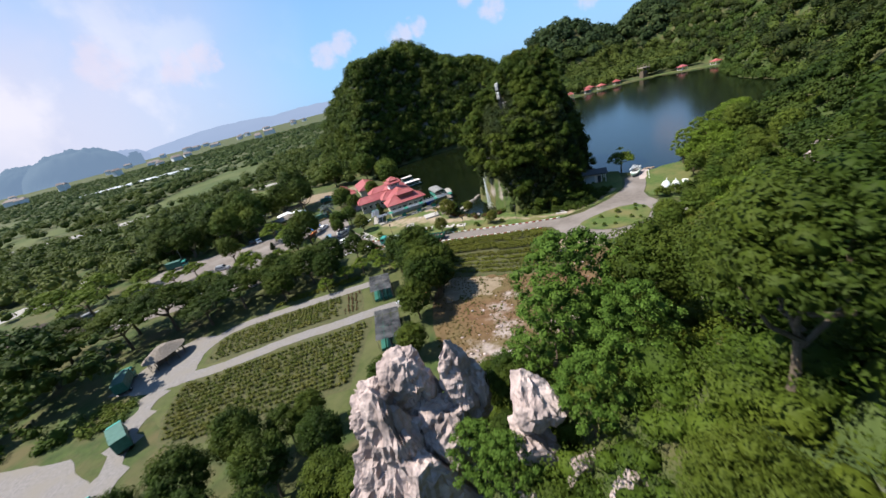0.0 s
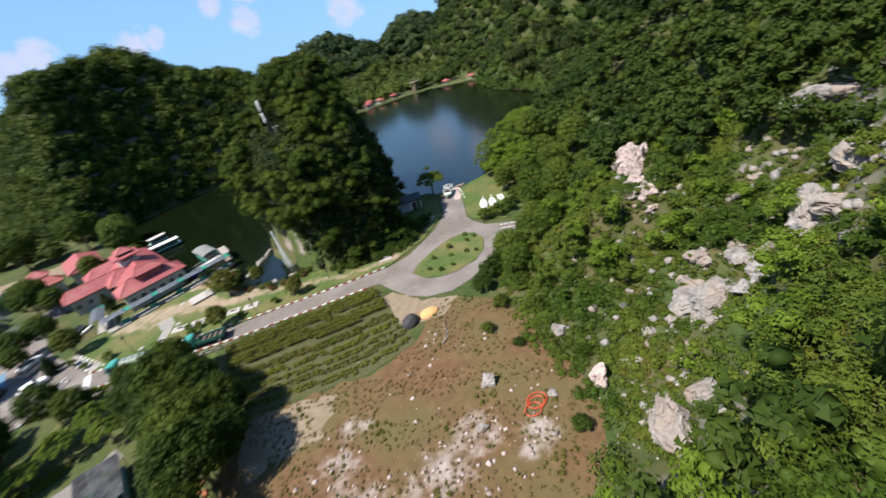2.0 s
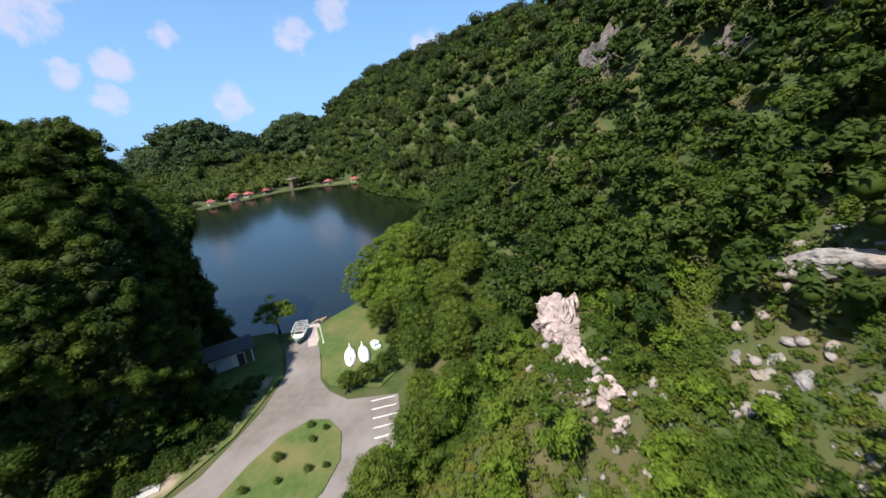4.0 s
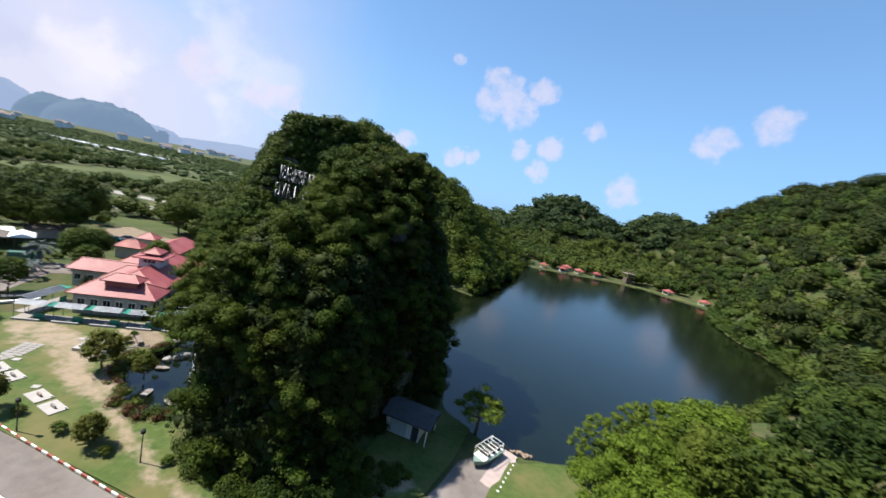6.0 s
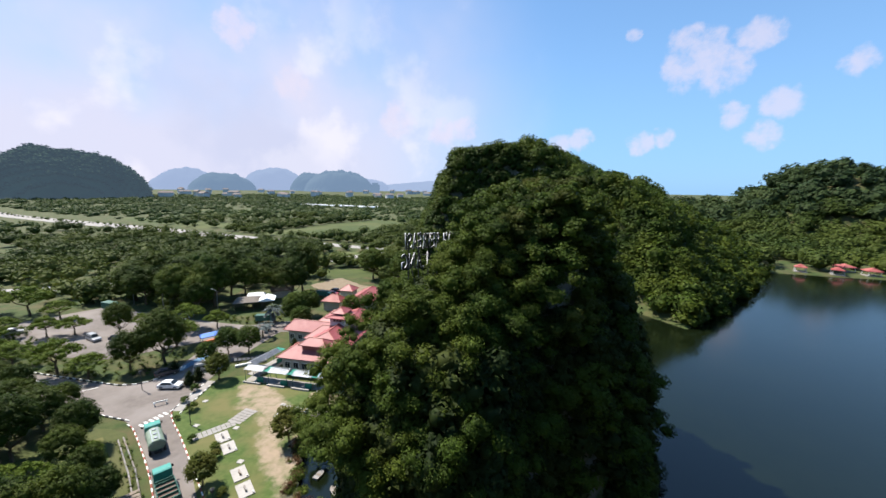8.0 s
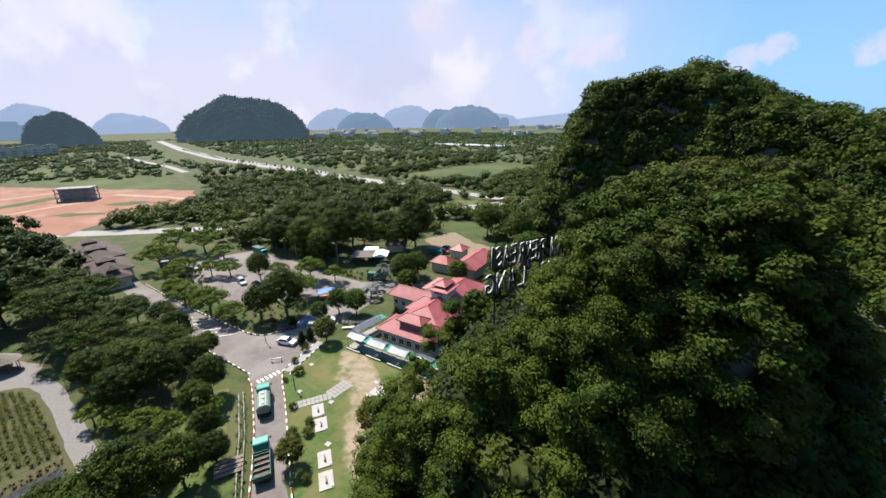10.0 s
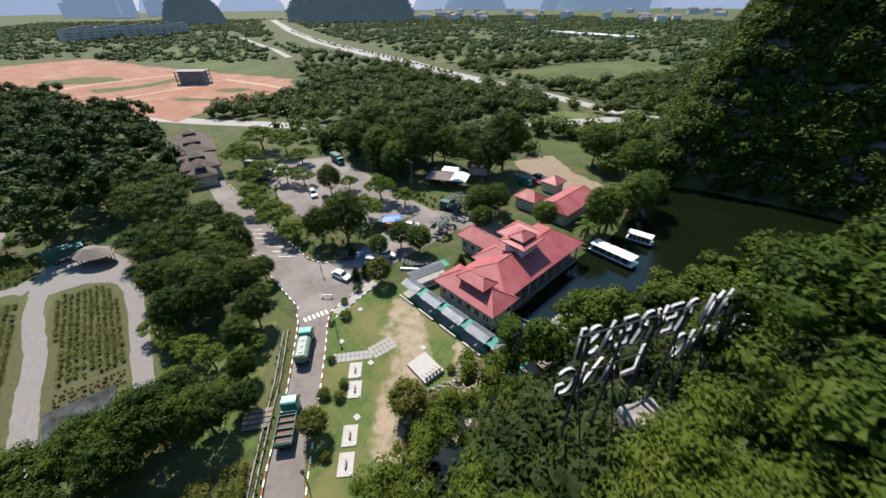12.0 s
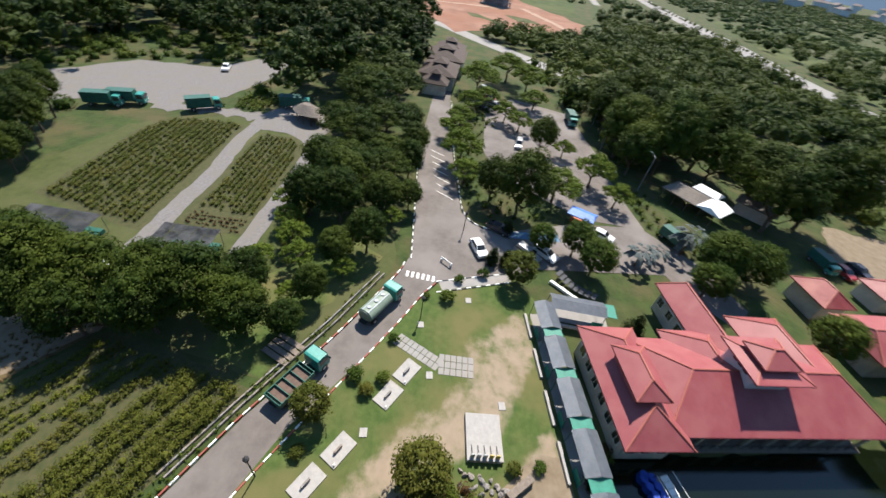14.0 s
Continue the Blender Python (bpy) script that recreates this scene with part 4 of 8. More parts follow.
def cliff_growth():
    """Ivy and hanging shrubs all the way up the sheer flanks."""
    rng = np.random.RandomState(19)
    cs, rs = [], []
    mid = np.array([23.0, 121.0])
    for a, b in zip(STACK, STACK[1:] + STACK[:1]):
        a, b = np.array(a, float), np.array(b, float)
        for k in range(int(np.linalg.norm(b - a) / 1.5) + 1):
            p = a + (b - a) * (k * 1.5 / np.linalg.norm(b - a))
            u = (mid - p) / np.linalg.norm(mid - p)
            for z in np.arange(0.4, 25, 1.7):
                q = p + u * (8.5 * (z / 30) ** 2.5 - 0.1) + rng.normal(0, 0.35, 2)
                if z > 9 or q[0] > 10 or q[1] > 125:
                    cs.append((q[0], q[1], z + rng.normal(0, 0.5)))
                    rs.append(rng.uniform(0.9, 1.8))
    return tagged(new("cliff_growth", clumps("cliff_growth", rng, np.array(cs), np.array(rs), 17, 0.40, LEAF_DARK, 1.0, -0.6)), "ivy and hanging shrubs on the sheer flanks of the stack", "woodland", kind="stuff")


cliff_growth()
crown_fill("stack_crown_trees", "yellow-green airy tree crowns on top of the stack", [(23.5, 122), (27, 118.5), (32, 117.5), (35, 123), (34, 132), (25, 137), (22, 131)], 2.7, (1.6, 2.8), 9, 75, 0.26, LEAF_CROWN, 12, lift=0.7, lean=0.3, keep=lambda x, y, z, r: z > 20, tall=1.4)
crown_fill("stack_fresh_trees", "fresh green lit crowns on the shoulder of the stack", [(11, 105), (20, 101.5), (28, 102), (30.5, 110), (30, 117), (20, 114), (11, 109)], 3.3, (1.4, 2.5), 9, 85, 0.23, LEAF_STACK, 17, lift=0.3, lean=0.3, keep=lambda x, y, z, r: z > 12, tall=0.8)
crown_fill("stack_foot_trees", "leafy trees leaning out from the foot of the stack", strip([(15, 100.4), (21, 98.2), (28, 98.4), (32.2, 101.8), (33.2, 104)], 3.6), 2.3, (1.3, 2.3), 8, 50, 0.30, LEAF_STACK, 15, lift=0.75, lean=0.0, tall=1.5)
canopy("stack_foot_shrubs", "dark shrubs hanging over the water at the foot of the stack", strip([(33.5, 112), (35.5, 118), (40, 122.5), (41, 130), (40.6, 138), (36, 146.5)], 2.6), 1.5, (0.7, 1.4), 90, 0.28, LEAF_DARK, 18, lift=0.5)
canopy("stack_foot_shrubs", "dark shrubs along the foot of the stack", strip([(13, 102), (16, 99), (21, 96.8), (28, 96.8), (33.5, 101), (35.5, 107)], 3.0), 1.5, (0.7, 1.3), 120, 0.26, LEAF, 13, lift=0.5)

NEAR_EAST = [(-24, -14), (-19, -14), (-15, 10), (-12, 25), (-5, 32.5), (8, 36.5), (20, 37.5), (28, 42), (31.5, 55), (33, 68), (36, 74.5), (43, 76), (48, 76.5), (54, 84.5), (59, 90), (63.5, 99), (66, 107), (69, 115), (79, 124), (96, 138), (120, 150), (130, 110), (120, 60), (110, 6), (60, -14)]
MID_EAST = [(120, 150), (148, 170), (163, 195), (169, 238), (183, 274), (205, 309), (212, 345), (226, 400), (240, 470), (300, 560), (420, 560), (440, 330), (380, 180), (260, 60), (180, 0), (110, 0), (120, 60), (130, 110)]


def x_far(xs, ys):
    return -inside(SPUR, xs, ys)


SPUR = [(-20, -30), (-16, 8), (-13, 26), (-4, 33), (6, 35.5), (14, 33), (20, 28), (26, 10), (20, -30)]


OPEN = [(24, 26), (30, 60), (50, 74), (57, 70), (58, 58), (57, 44), (53, 30), (40, 20)]
CLEAR = [(42.5, 40.5, 6.0), (24.5, 34, 3.6), (62, 66.5, 4.2), (58, 61.5, 3.6), (53.5, 56.5, 3.2), (45, 43, 6.0), (47.5, 35.5, 5.0), (66, 45.5, 3.8), (54.5, 59.6, 3.0), (51, 57.2, 3.0), (57.5, 64.5, 3.4), (60, 41.5, 3.0), (62, 46.5, 3.0), (27.8, 37, 4.2), (30, 46.6, 3.0), (31.5, 36.4, 2.4), (72, 40, 3.0), (115.4, 82.6, 5.0), (101.6, 57.2, 4.5)]


def clear(xs, ys):
    """Off the bare rocks, with a way down to the west of each."""
    ok = np.ones(len(xs), bool)
    for x, y, r in CLEAR:
        ok &= np.hypot(xs - x + 0.8, ys - y) > r
    return ok


def gappy(xs, ys, z, rng):
    bare = waves(xs, ys, 17, 31) + 0.5 * waves(xs, ys, 6, 32)
    return np.where(inside(OPEN, xs, ys) > 0, bare < 0.35, bare < 1.0) & (x_far(xs, ys) > 0) & clear(xs, ys)


canopy("hillside_scrub", "bright green scrub and young trees on the rocky slope", NEAR_EAST, 2.1, (0.7, 1.6), 44, 0.30, LEAF_MID, 21, lift=0.2, keep=lambda x, y, z, r: gappy(x, y, z, r) & (x < 95) & (y > 10))
canopy("rock_foot_plants", "low plants and grass tufts among the rocks", [(22, 24), (29, 60), (34, 72), (50, 78), (72, 84), (84, 62), (78, 34), (50, 16)], 1.35, (0.35, 0.85), 60, 0.22, LEAF_MID, 40, lift=0.25, keep=lambda x, y, z, r: waves(x, y, 9, 43) < 0.55)
canopy("spur_scrub", "fresh green scrub and bamboo-like growth on the shoulder", SPUR, 1.45, (0.8, 1.7), 60, 0.19, LEAF_STACK, 34, lift=0.55, keep=lambda x, y, z, r: (inside([(-13, 11), (-12, 24), (-3, 23), (1, 18), (-2, 11)], x, y) < 0) )
def east_face(xs, ys, z, rng):
    return inside(EAST, xs, ys) < 125


def thick(xs, ys, z, rng):
    return (z > 6) & (x_far(xs, ys) > 0) & (inside(OPEN, xs, ys) < 0) & clear(xs, ys)
crown_fill("hillside_trees", "dense green tree crowns on the slope", NEAR_EAST, 3.7, (2.0, 3.6), 8, 17, 0.46, LEAF_HILL, 22, lift=0.75, keep=thick, tall=1.8)
crown_fill("slope_trees", "leafy crowns and bushes between the rocks", NEAR_EAST, 3.0, (1.0, 2.0), 7, 44, 0.30, LEAF_MID, 36, lift=0.35, keep=lambda x, y, z, r: (inside(OPEN, x, y) > -5) & (waves(x, y, 15, 37) > -0.25) & (x_far(x, y) > 0) & (z > 1.5) & clear(x, y), tall=0.5)
crown_fill("fresh_slope_trees", "fresh light green young trees between the rocks", NEAR_EAST, 6.4, (1.3, 2.4), 8, 44, 0.30, LEAF_LIGHT, 39, lift=0.7, keep=lambda x, y, z, r: (inside(OPEN, x, y) > -16) & (x_far(x, y) > 0) & (z > 1.5) & clear(x, y) & (x < 85), tall=0.8)
canopy("east_hill_woods", "unbroken forest on the steep hill above the lake", MID_EAST, 5.1, (2.4, 4.4), 3.2, 1.0, LEAF_EAST, 23, lift=0.6, keep=east_face)
canopy("east_hill_tall_trees", "taller dark crowns standing out of the hill forest", MID_EAST, 10.5, (3.4, 5.6), 5.0, 1.0, LEAF_DARK, 38, lift=1.2, keep=east_face)
canopy("shore_thicket", "thicket overhanging the lake shore below the hill", strip([(203, 311), (182, 275), (169, 239), (167, 215), (160, 190), (147.5, 172.5), (121, 154.5), (96, 138.5), (77, 124.5), (69, 116.5)], 5.0), 2.4, (1.3, 2.6), 14, 0.55, LEAF_EAST, 41, lift=0.5)
canopy("north_hill_woods", "dark forest on the karst hill", NORTH, 4.2, (2.2, 4.4), 8, 0.8, LEAF_STACK, 24, lift=0.55, keep=lambda x, y, z, r: y < 330)
face_fill("north_hill_cliff_growth", "creepers and trees hanging on the karst cliff", NORTH, 2.0, (1.8, 3.6), 10, 0.7, LEAF, 25, zmin=0.5, keep=lambda x, y, z, r: (y < 275) & (inside(NORTH, x, y) < 26))
canopy("far_hill_woods", "forest on the hills beyond the lake", [(-20, 500), (0, 640), (120, 680), (330, 720), (420, 640), (360, 520), (270, 500), (160, 480), (60, 500)], 10.0, (5, 9), 0.9, 2.6, LEAF_FAR_HAZED, 26, lift=0.5)
canopy("far_shore_trees", "park trees along the far shore", [(70, 332), (98, 342), (128, 350), (152, 356), (176, 348), (190, 336), (212, 350), (228, 400), (245, 490), (150, 500), (40, 510), (30, 420), (86, 350)], 8.5, (3.6, 6.0), 3, 1.5, LEAF_PLAIN, 27, lift=0.75,
       keep=lambda x, y, z, r: (z < 30) & ((waves(x, y, 30, 9) < 0.35) | (y > 372)))
ROADS_FAR = [[(-185, 66), (-150, 58), (-100, 78), (-100, 98), (-126, 90), (-170, 78)], strip([(-210, 45), (-190, 72), (-160, 118), (-146, 140), (-126, 180), (-120, 212), (-112, 252), (-80, 330)], 14),
             strip([(-1600, 170), (-900, 172), (-621, 186), (-490, 203), (-355, 226), (-268, 236), (-190, 252), (-120, 262)], [90, 86, 76, 66, 52, 40, 26, 16]), strip([(-900, 60), (-700, 92), (-520, 124), (-400, 130)], 22),
             [(-190, 58), (-262, 124), (-300, 126), (-400, 40), (-530, -60), (-470, -150), (-330, -68), (-262, -16)], [(-128, 214), (-100, 222), (-92, 240), (-120, 250), (-140, 236)],
             [(-590, -40), (-690, 70), (-470, 108), (-330, 112), (-345, 72), (-430, 30), (-500, -20)], [(-257, 259), (-277, 355), (-264, 505), (-200, 425), (-180, 328), (-190, 274)], [(-112, 198), (-86, 211), (-74, 206), (-80, 194), (-100, 188)], [(-480, 300), (-620, 330), (-560, 470), (-380, 440)]]
PLAIN_NEAR = [(-110, 128), (-84, 132), (-66, 140), (-88, 160), (-62, 186), (-56, 208), (-76, 232), (-92, 290), (-85, 345), (-60, 420), (-420, 420), (-420, 130), (-300, 130), (-262, 130), (-196, 66), (-160, 100), (-118, 118)]
canopy("plain_woods", "rough woods and bushes on the plain", PLAIN_NEAR, 6.2, (2.2, 4.6), 4.5, 0.95, LEAF_PLAIN, 28, lift=0.8, avoid=ROADS_FAR + [[(-88, 134), (-66, 134), (-60, 150), (-72, 170), (-90, 166)], [(-88, 170), (-58, 168), (-44, 180), (-50, 194), (-86, 196)]], keep=lambda x, y, z, r: ((waves(x, y, 70, 41) < 0.6) & (x > -300)) | (r.uniform(0, 1, len(x)) < 0.22))
WEST = [(-110, 74), (-96, 60), (-104, 38), (-90, 40), (-72, 44), (-72, 50), (-80, 64), (-90, 74), (-104, 20), (-86, 16), (-80, 0), (-62, -6), (-40, -20), (-60, -90), (-260, -90), (-300, -60), (-262, -14), (-190, 50), (-165, 58), (-130, 68)]
crown_fill("west_woods", "wide dark rain trees west of the fields", WEST, 6.4, (3.6, 5.8), 9, 6, 0.8, LEAF_HILL, 29, lift=1.0, tall=2.5, avoid=ROADS_FAR + [[(-106, 24), (-85, 20), (-77, 2), (-40, -16), (-36, 4), (-54, 40), (-106, 40)]])
LOT = [(-106, 24), (-85, 20), (-77, 2), (-64, -2), (-38, -16), (-36, 4), (-54, 24), (-55, 33), (-70, 40), (-87, 39.5), (-106, 35)]
canopy("lot_scrub", "rough scrub round the gravel lot", [(-112, 52), (-96, 48), (-80, 46), (-64, 42), (-54, 33), (-52, 24), (-34, 6), (-30, -14), (-60, -28), (-120, -20), (-126, 20)], 3.4, (0.7, 1.9), 26, 0.4, LEAF_MID, 44, lift=0.35, avoid=[LOT], keep=lambda x, y, z, r: waves(x, y, 16, 45) < 0.5)
canopy("far_plain_woods", "low green woods stretching over the plain", [(-420, -140), (-420, 420), (-60, 420), (-20, 620), (-300, 1300), (-1500, 1200), (-1700, -500), (-600, -400)], 15, (3.5, 7.5), 0.35, 2.4, LEAF_PLAIN_HAZED, 30, lift=0.15, avoid=ROADS_FAR[:5],
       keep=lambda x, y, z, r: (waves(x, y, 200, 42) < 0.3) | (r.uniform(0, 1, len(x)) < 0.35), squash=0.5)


rng = np.random.RandomState(63)
line = smooth_line([(-900, 172), (-621, 186), (-490, 203), (-355, 226), (-268, 236)], 30)
xs, ys = np.array([p[0] for p in line]) + rng.normal(0, 0.8, len(line)), np.array([p[1] for p in line]) + rng.normal(0, 0.6, len(line))
xs, ys = xs[::2], ys[::2]
rad = rng.uniform(1.0, 2.0, len(xs))
tagged(new("median_trees", clumps("median_trees", rng, np.stack([xs, ys, rad * 0.9], 1), rad, 5, 0.7, LEAF_PLAIN, 0.9)), "young trees in the median and verges of the highway", "trees", kind="stuff")


# ---- far hills ----
def far_hill(name, x, y, w, dep, h, material, seed, label, ang=0.0, sharp=1.0):
    r = np.random.RandomState(seed)
    n = 48
    X, Y = np.meshgrid(np.linspace(-1, 1, n), np.linspace(-1, 1, n // 2))
    rad = np.sqrt(X ** 2 + Y ** 2)
    Z = np.clip(1 - rad ** (2.2 * sharp), 0, 1) ** 0.6
    Z = Z * (0.92 + 0.07 * waves(X, Y, 1.1, seed) + 0.04 * waves(X, Y, 0.4, seed + 1) + 0.03 * waves(X, Y, 0.16, seed + 2) + 0.015 * waves(X, Y, 0.07, seed + 3))
    c, s = math.cos(ang), math.sin(ang)
    px, py = X * w / 2, Y * dep / 2
    V = np.stack([x + px * c - py * s, y + px * s + py * c, Z * h - 2], -1).reshape(-1, 3)
    i = np.arange(n * (n // 2)).reshape(n // 2, n)
    q = np.stack([i[:-1, :-1], i[:-1, 1:], i[1:, 1:], i[1:, :-1]], -1).reshape(-1, 4)
    # these crowns carry the same painted haze glow as their hill
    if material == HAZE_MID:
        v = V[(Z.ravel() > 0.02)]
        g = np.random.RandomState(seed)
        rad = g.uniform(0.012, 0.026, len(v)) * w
        tagged(new("hill_woods", clumps("hill_woods", g, v, rad, 9.0 / (0.019 * w) ** 2, 0.011 * w, HAZE_MID, 0.8, -0.3)), "distant karst hill forest with haze glow painted in", "woodland", kind="stuff")
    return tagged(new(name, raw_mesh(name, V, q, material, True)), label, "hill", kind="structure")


def polar(az, dist):
    return 30 + dist * math.sin(radians(az)), 97 + dist * math.cos(radians(az))


def hill_at(az0, az1, dist, el, material, seed, label, dep=0.6):
    """A far hill between two bearings, as high as an elevation from the park."""
    az = (az0 + az1) / 2
    w = 2 * dist * math.tan(radians(abs(az1 - az0)) / 2) * 1.06
    x, y = polar(az, dist)
    far_hill("backdrop_hill", x, y, w, w * dep, 47 + dist * math.tan(radians(el)), material, seed, label, radians(-az))


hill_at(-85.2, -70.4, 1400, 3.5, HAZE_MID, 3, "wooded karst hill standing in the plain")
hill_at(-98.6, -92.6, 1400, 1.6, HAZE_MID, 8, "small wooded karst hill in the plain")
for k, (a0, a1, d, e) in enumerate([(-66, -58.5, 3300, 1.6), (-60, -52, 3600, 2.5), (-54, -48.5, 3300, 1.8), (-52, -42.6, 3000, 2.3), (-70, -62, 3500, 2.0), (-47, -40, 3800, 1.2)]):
    hill_at(a0, a1, d, e, HAZE_HILL if d < 3400 else HAZE_FAINT, 40 + k, "karst hill on the horizon, blue haze painted as glow")
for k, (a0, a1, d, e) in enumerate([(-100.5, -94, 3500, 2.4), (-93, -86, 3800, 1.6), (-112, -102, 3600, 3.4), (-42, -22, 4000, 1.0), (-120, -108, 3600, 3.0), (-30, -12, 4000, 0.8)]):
    hill_at(a0, a1, d, e, HAZE_FAINT, 60 + k, "far hill, faint blue haze painted as glow")

# ---- single trees ----
def limbs(bm, r, h, spread, n, rng, thick):
    """A tapered, slightly crooked trunk with limbs."""
    p, k = Vector((0, 0, -0.3)), 5
    for i in range(k):
        q = Vector((rng.uniform(-0.12, 0.12) * i, rng.uniform(-0.12, 0.12) * i, h * (i + 1) / k))
        tube(p, q, thick * (1 - 0.14 * i), thick * (1 - 0.14 * (i + 1)), 7, bm)
        p = q
    for i in range(n):
        a = 6.283 * i / n + rng.uniform(-0.4, 0.4)
        s = Vector((0, 0, h * rng.uniform(0.55, 0.95)))
        e = Vector((math.cos(a) * spread * rng.uniform(0.5, 0.85), math.sin(a) * spread * rng.uniform(0.5, 0.85), h + r * rng.uniform(0.1, 0.6)))
        mid = (s + e) / 2 + Vector((0, 0, -0.15 * spread))
        tube(s, mid, thick * 0.5, thick * 0.35, 6, bm)
        tube(mid, e, thick * 0.35, thick * 0.12, 6, bm)
    return bm


def tree(name, shape, seed, material, label, r=3.5, h=3.5, leaf=0.27, per=52, group=""):
    rng = np.random.RandomState(seed)
    c, rad = [], []
    if shape == "broad":
        n = 34
        for i in range(n):
            a, d = 2.4 * i, math.sqrt((i + 0.5) / n)
            c.append((math.cos(a) * d * r * 0.95 + rng.normal(0, 0.2), math.sin(a) * d * r * 0.95 + rng.normal(0, 0.2), h + 0.42 * r * (1 - d * d) + rng.uniform(-0.25, 0.35)))
            rad.append(r * rng.uniform(0.19, 0.30))
        squash = 0.55
    elif shape == "airy":
        n = 44
        for i in range(n):
            a, d = 2.4 * i + rng.uniform(-0.3, 0.3), math.sqrt((i + 0.5) / n)
            c.append((math.cos(a) * d * r * 0.9, math.sin(a) * d * r * 0.9, h + rng.uniform(-0.15, 0.6) * r * 0.7 * (1.15 - d) + 0.35 * r * (1 - d)))
            rad.append(r * rng.uniform(0.15, 0.26))
        squash = 0.62
    elif shape == "open":
        n = 26
        for i in range(n):
            z = 1 - 2 * (i + 0.5) / n
            a, w = 2.4 * i, math.sqrt(1 - z * z) * rng.uniform(0.45, 1.0)
            c.append((math.cos(a) * w * r * 0.9, math.sin(a) * w * r * 0.9, h + r * 0.9 + z * r * 1.05))
            rad.append(r * rng.uniform(0.17, 0.30))
        squash = 0.7
    elif shape == "feather":
        n = 84
        for i in range(n):
            z = 1 - 1.9 * (i + 0.5) / n
            a, w = 2.4 * i, math.sqrt(max(0.0, 1 - z * z)) * math.sqrt(rng.uniform(0.12, 1.0))
            c.append((math.cos(a) * w * r * 0.95, math.sin(a) * w * r * 0.95, h + r * 0.9 + z * r * 1.1 - 0.25 * r * w * w))
            rad.append(r * rng.uniform(0.10, 0.19))
        squash = 0.75
    elif shape == "column":
        n = 16
        for i in range(n):
            k = i / (n - 1)
            a = 2.4 * i
            w = r * (0.55 * (1 - k) + 0.1)
            c.append((math.cos(a) * w, math.sin(a) * w, 0.4 + h * 2 * k))
            rad.append(r * (0.75 - 0.45 * k))
        squash = 1.2
    elif shape == "bush":
        n = 12
        for i in range(n):
            a, d = 2.4 * i, math.sqrt((i + 0.5) / n)
            c.append((math.cos(a) * d * r * 0.7, math.sin(a) * d * r * 0.7, 0.45 * r + 0.7 * r * (1 - d * d) * rng.uniform(0.7, 1.1)))
            rad.append(r * rng.uniform(0.32, 0.46))
        squash = 0.9
    else:
        n = 40
        for i in range(n):
            z = 1 - 1.55 * (i + 0.5) / n
            a, w = 2.4 * i, math.sqrt(max(0.05, 1 - z * z))
            c.append((math.cos(a) * w * r * 0.72, math.sin(a) * w * r * 0.72, h + r * 0.55 + z * r * 0.8 + rng.normal(0, 0.15)))
            rad.append(r * rng.uniform(0.24, 0.38))
        squash = 0.85
    t = thing(name, label, "bush" if shape == "bush" else "tree", group=group)
    if shape != "bush":
        part("trunk", limbs(bmesh.new(), r, h, r, 6 if shape != "column" else 0, random.Random(seed), 0.05 * r + 0.06), BARK, t)
    part("crown" if shape != "bush" else "foliage", clumps("crown", rng, c, rad, per, leaf, material, squash, -0.45, 0.62), material, t)
    return t


def plant_all(template, rows, base_r, seed, ground_z=None):
    """The template at the first place, copies at the rest; rows of x, y, crown radius."""
    r = random.Random(seed)
    for i, (x, y, rad) in enumerate(rows):
        z = float(height(x, y)) if ground_z is None else ground_z
        k = rad / base_r
        m = pose(x, y, z, 0, 0, r.uniform(0, 360)) @ Matrix.Diagonal((k, k, k * r.uniform(0.9, 1.12), 1))
        if i == 0:
            template.matrix_world = m
            template.scale = (1, 1, 1)
            template.matrix_basis = m
        else:
            c = copy_thing(template, Matrix.Identity(4))
            c.matrix_basis = m


RAIN = "tall broad shade tree beside the park road"
plant_all(tree("shade_tree", "broad", 1, LEAF, RAIN, 4.5, 4.5, group="roadside shade trees"),
          [(-76, 73, 7.0), (-69, 80, 6.0), (-50, 80, 5.0), (-51, 87.5, 4.6), (-58, 84, 4.8), (-88, 75, 6.5), (-99, 67, 7.5), (-84, 68, 6.5), (-60, 77, 5.5), (-66, 72, 5.5), (-93, 58, 7)], 4.5, 1)
plant_all(tree("shade_tree", "round", 2, LEAF, "dense dark green tree beside the park road", 3.5, 3.2, group="roadside shade trees"),
          [(-38, 86, 3.8), (-44, 90.5, 3.4), (-34, 92.5, 3.0), (-44, 83, 4.2), (-38, 80.5, 3.5), (-49, 76.5, 3.6), (-30, 90, 2.6), (-57, 90, 3.0), (-47, 94, 2.4), (-66, 88, 3.2), (-75, 83, 3.4)], 3.5, 2)
plant_all(tree("shade_tree", "round", 3, LEAF, "leafy green tree between the nursery and the crop fields", 3.5, 3.0, group="trees behind the nursery"),
          [(-16, 81, 4.2), (-15.5, 86.5, 3.4), (-16, 75, 3.9), (-12, 78, 3.4), (-13, 70, 4.2), (-12, 64, 4.4), (-14, 58, 3.4), (-17.5, 90.5, 2.2), (-23, 90.5, 2.2), (-9, 72, 3.2), (-9.5, 66, 3.6), (-21, 83, 2.8), (-14, 48, 2.8), (-17, 40, 2.8)], 3.5, 3)
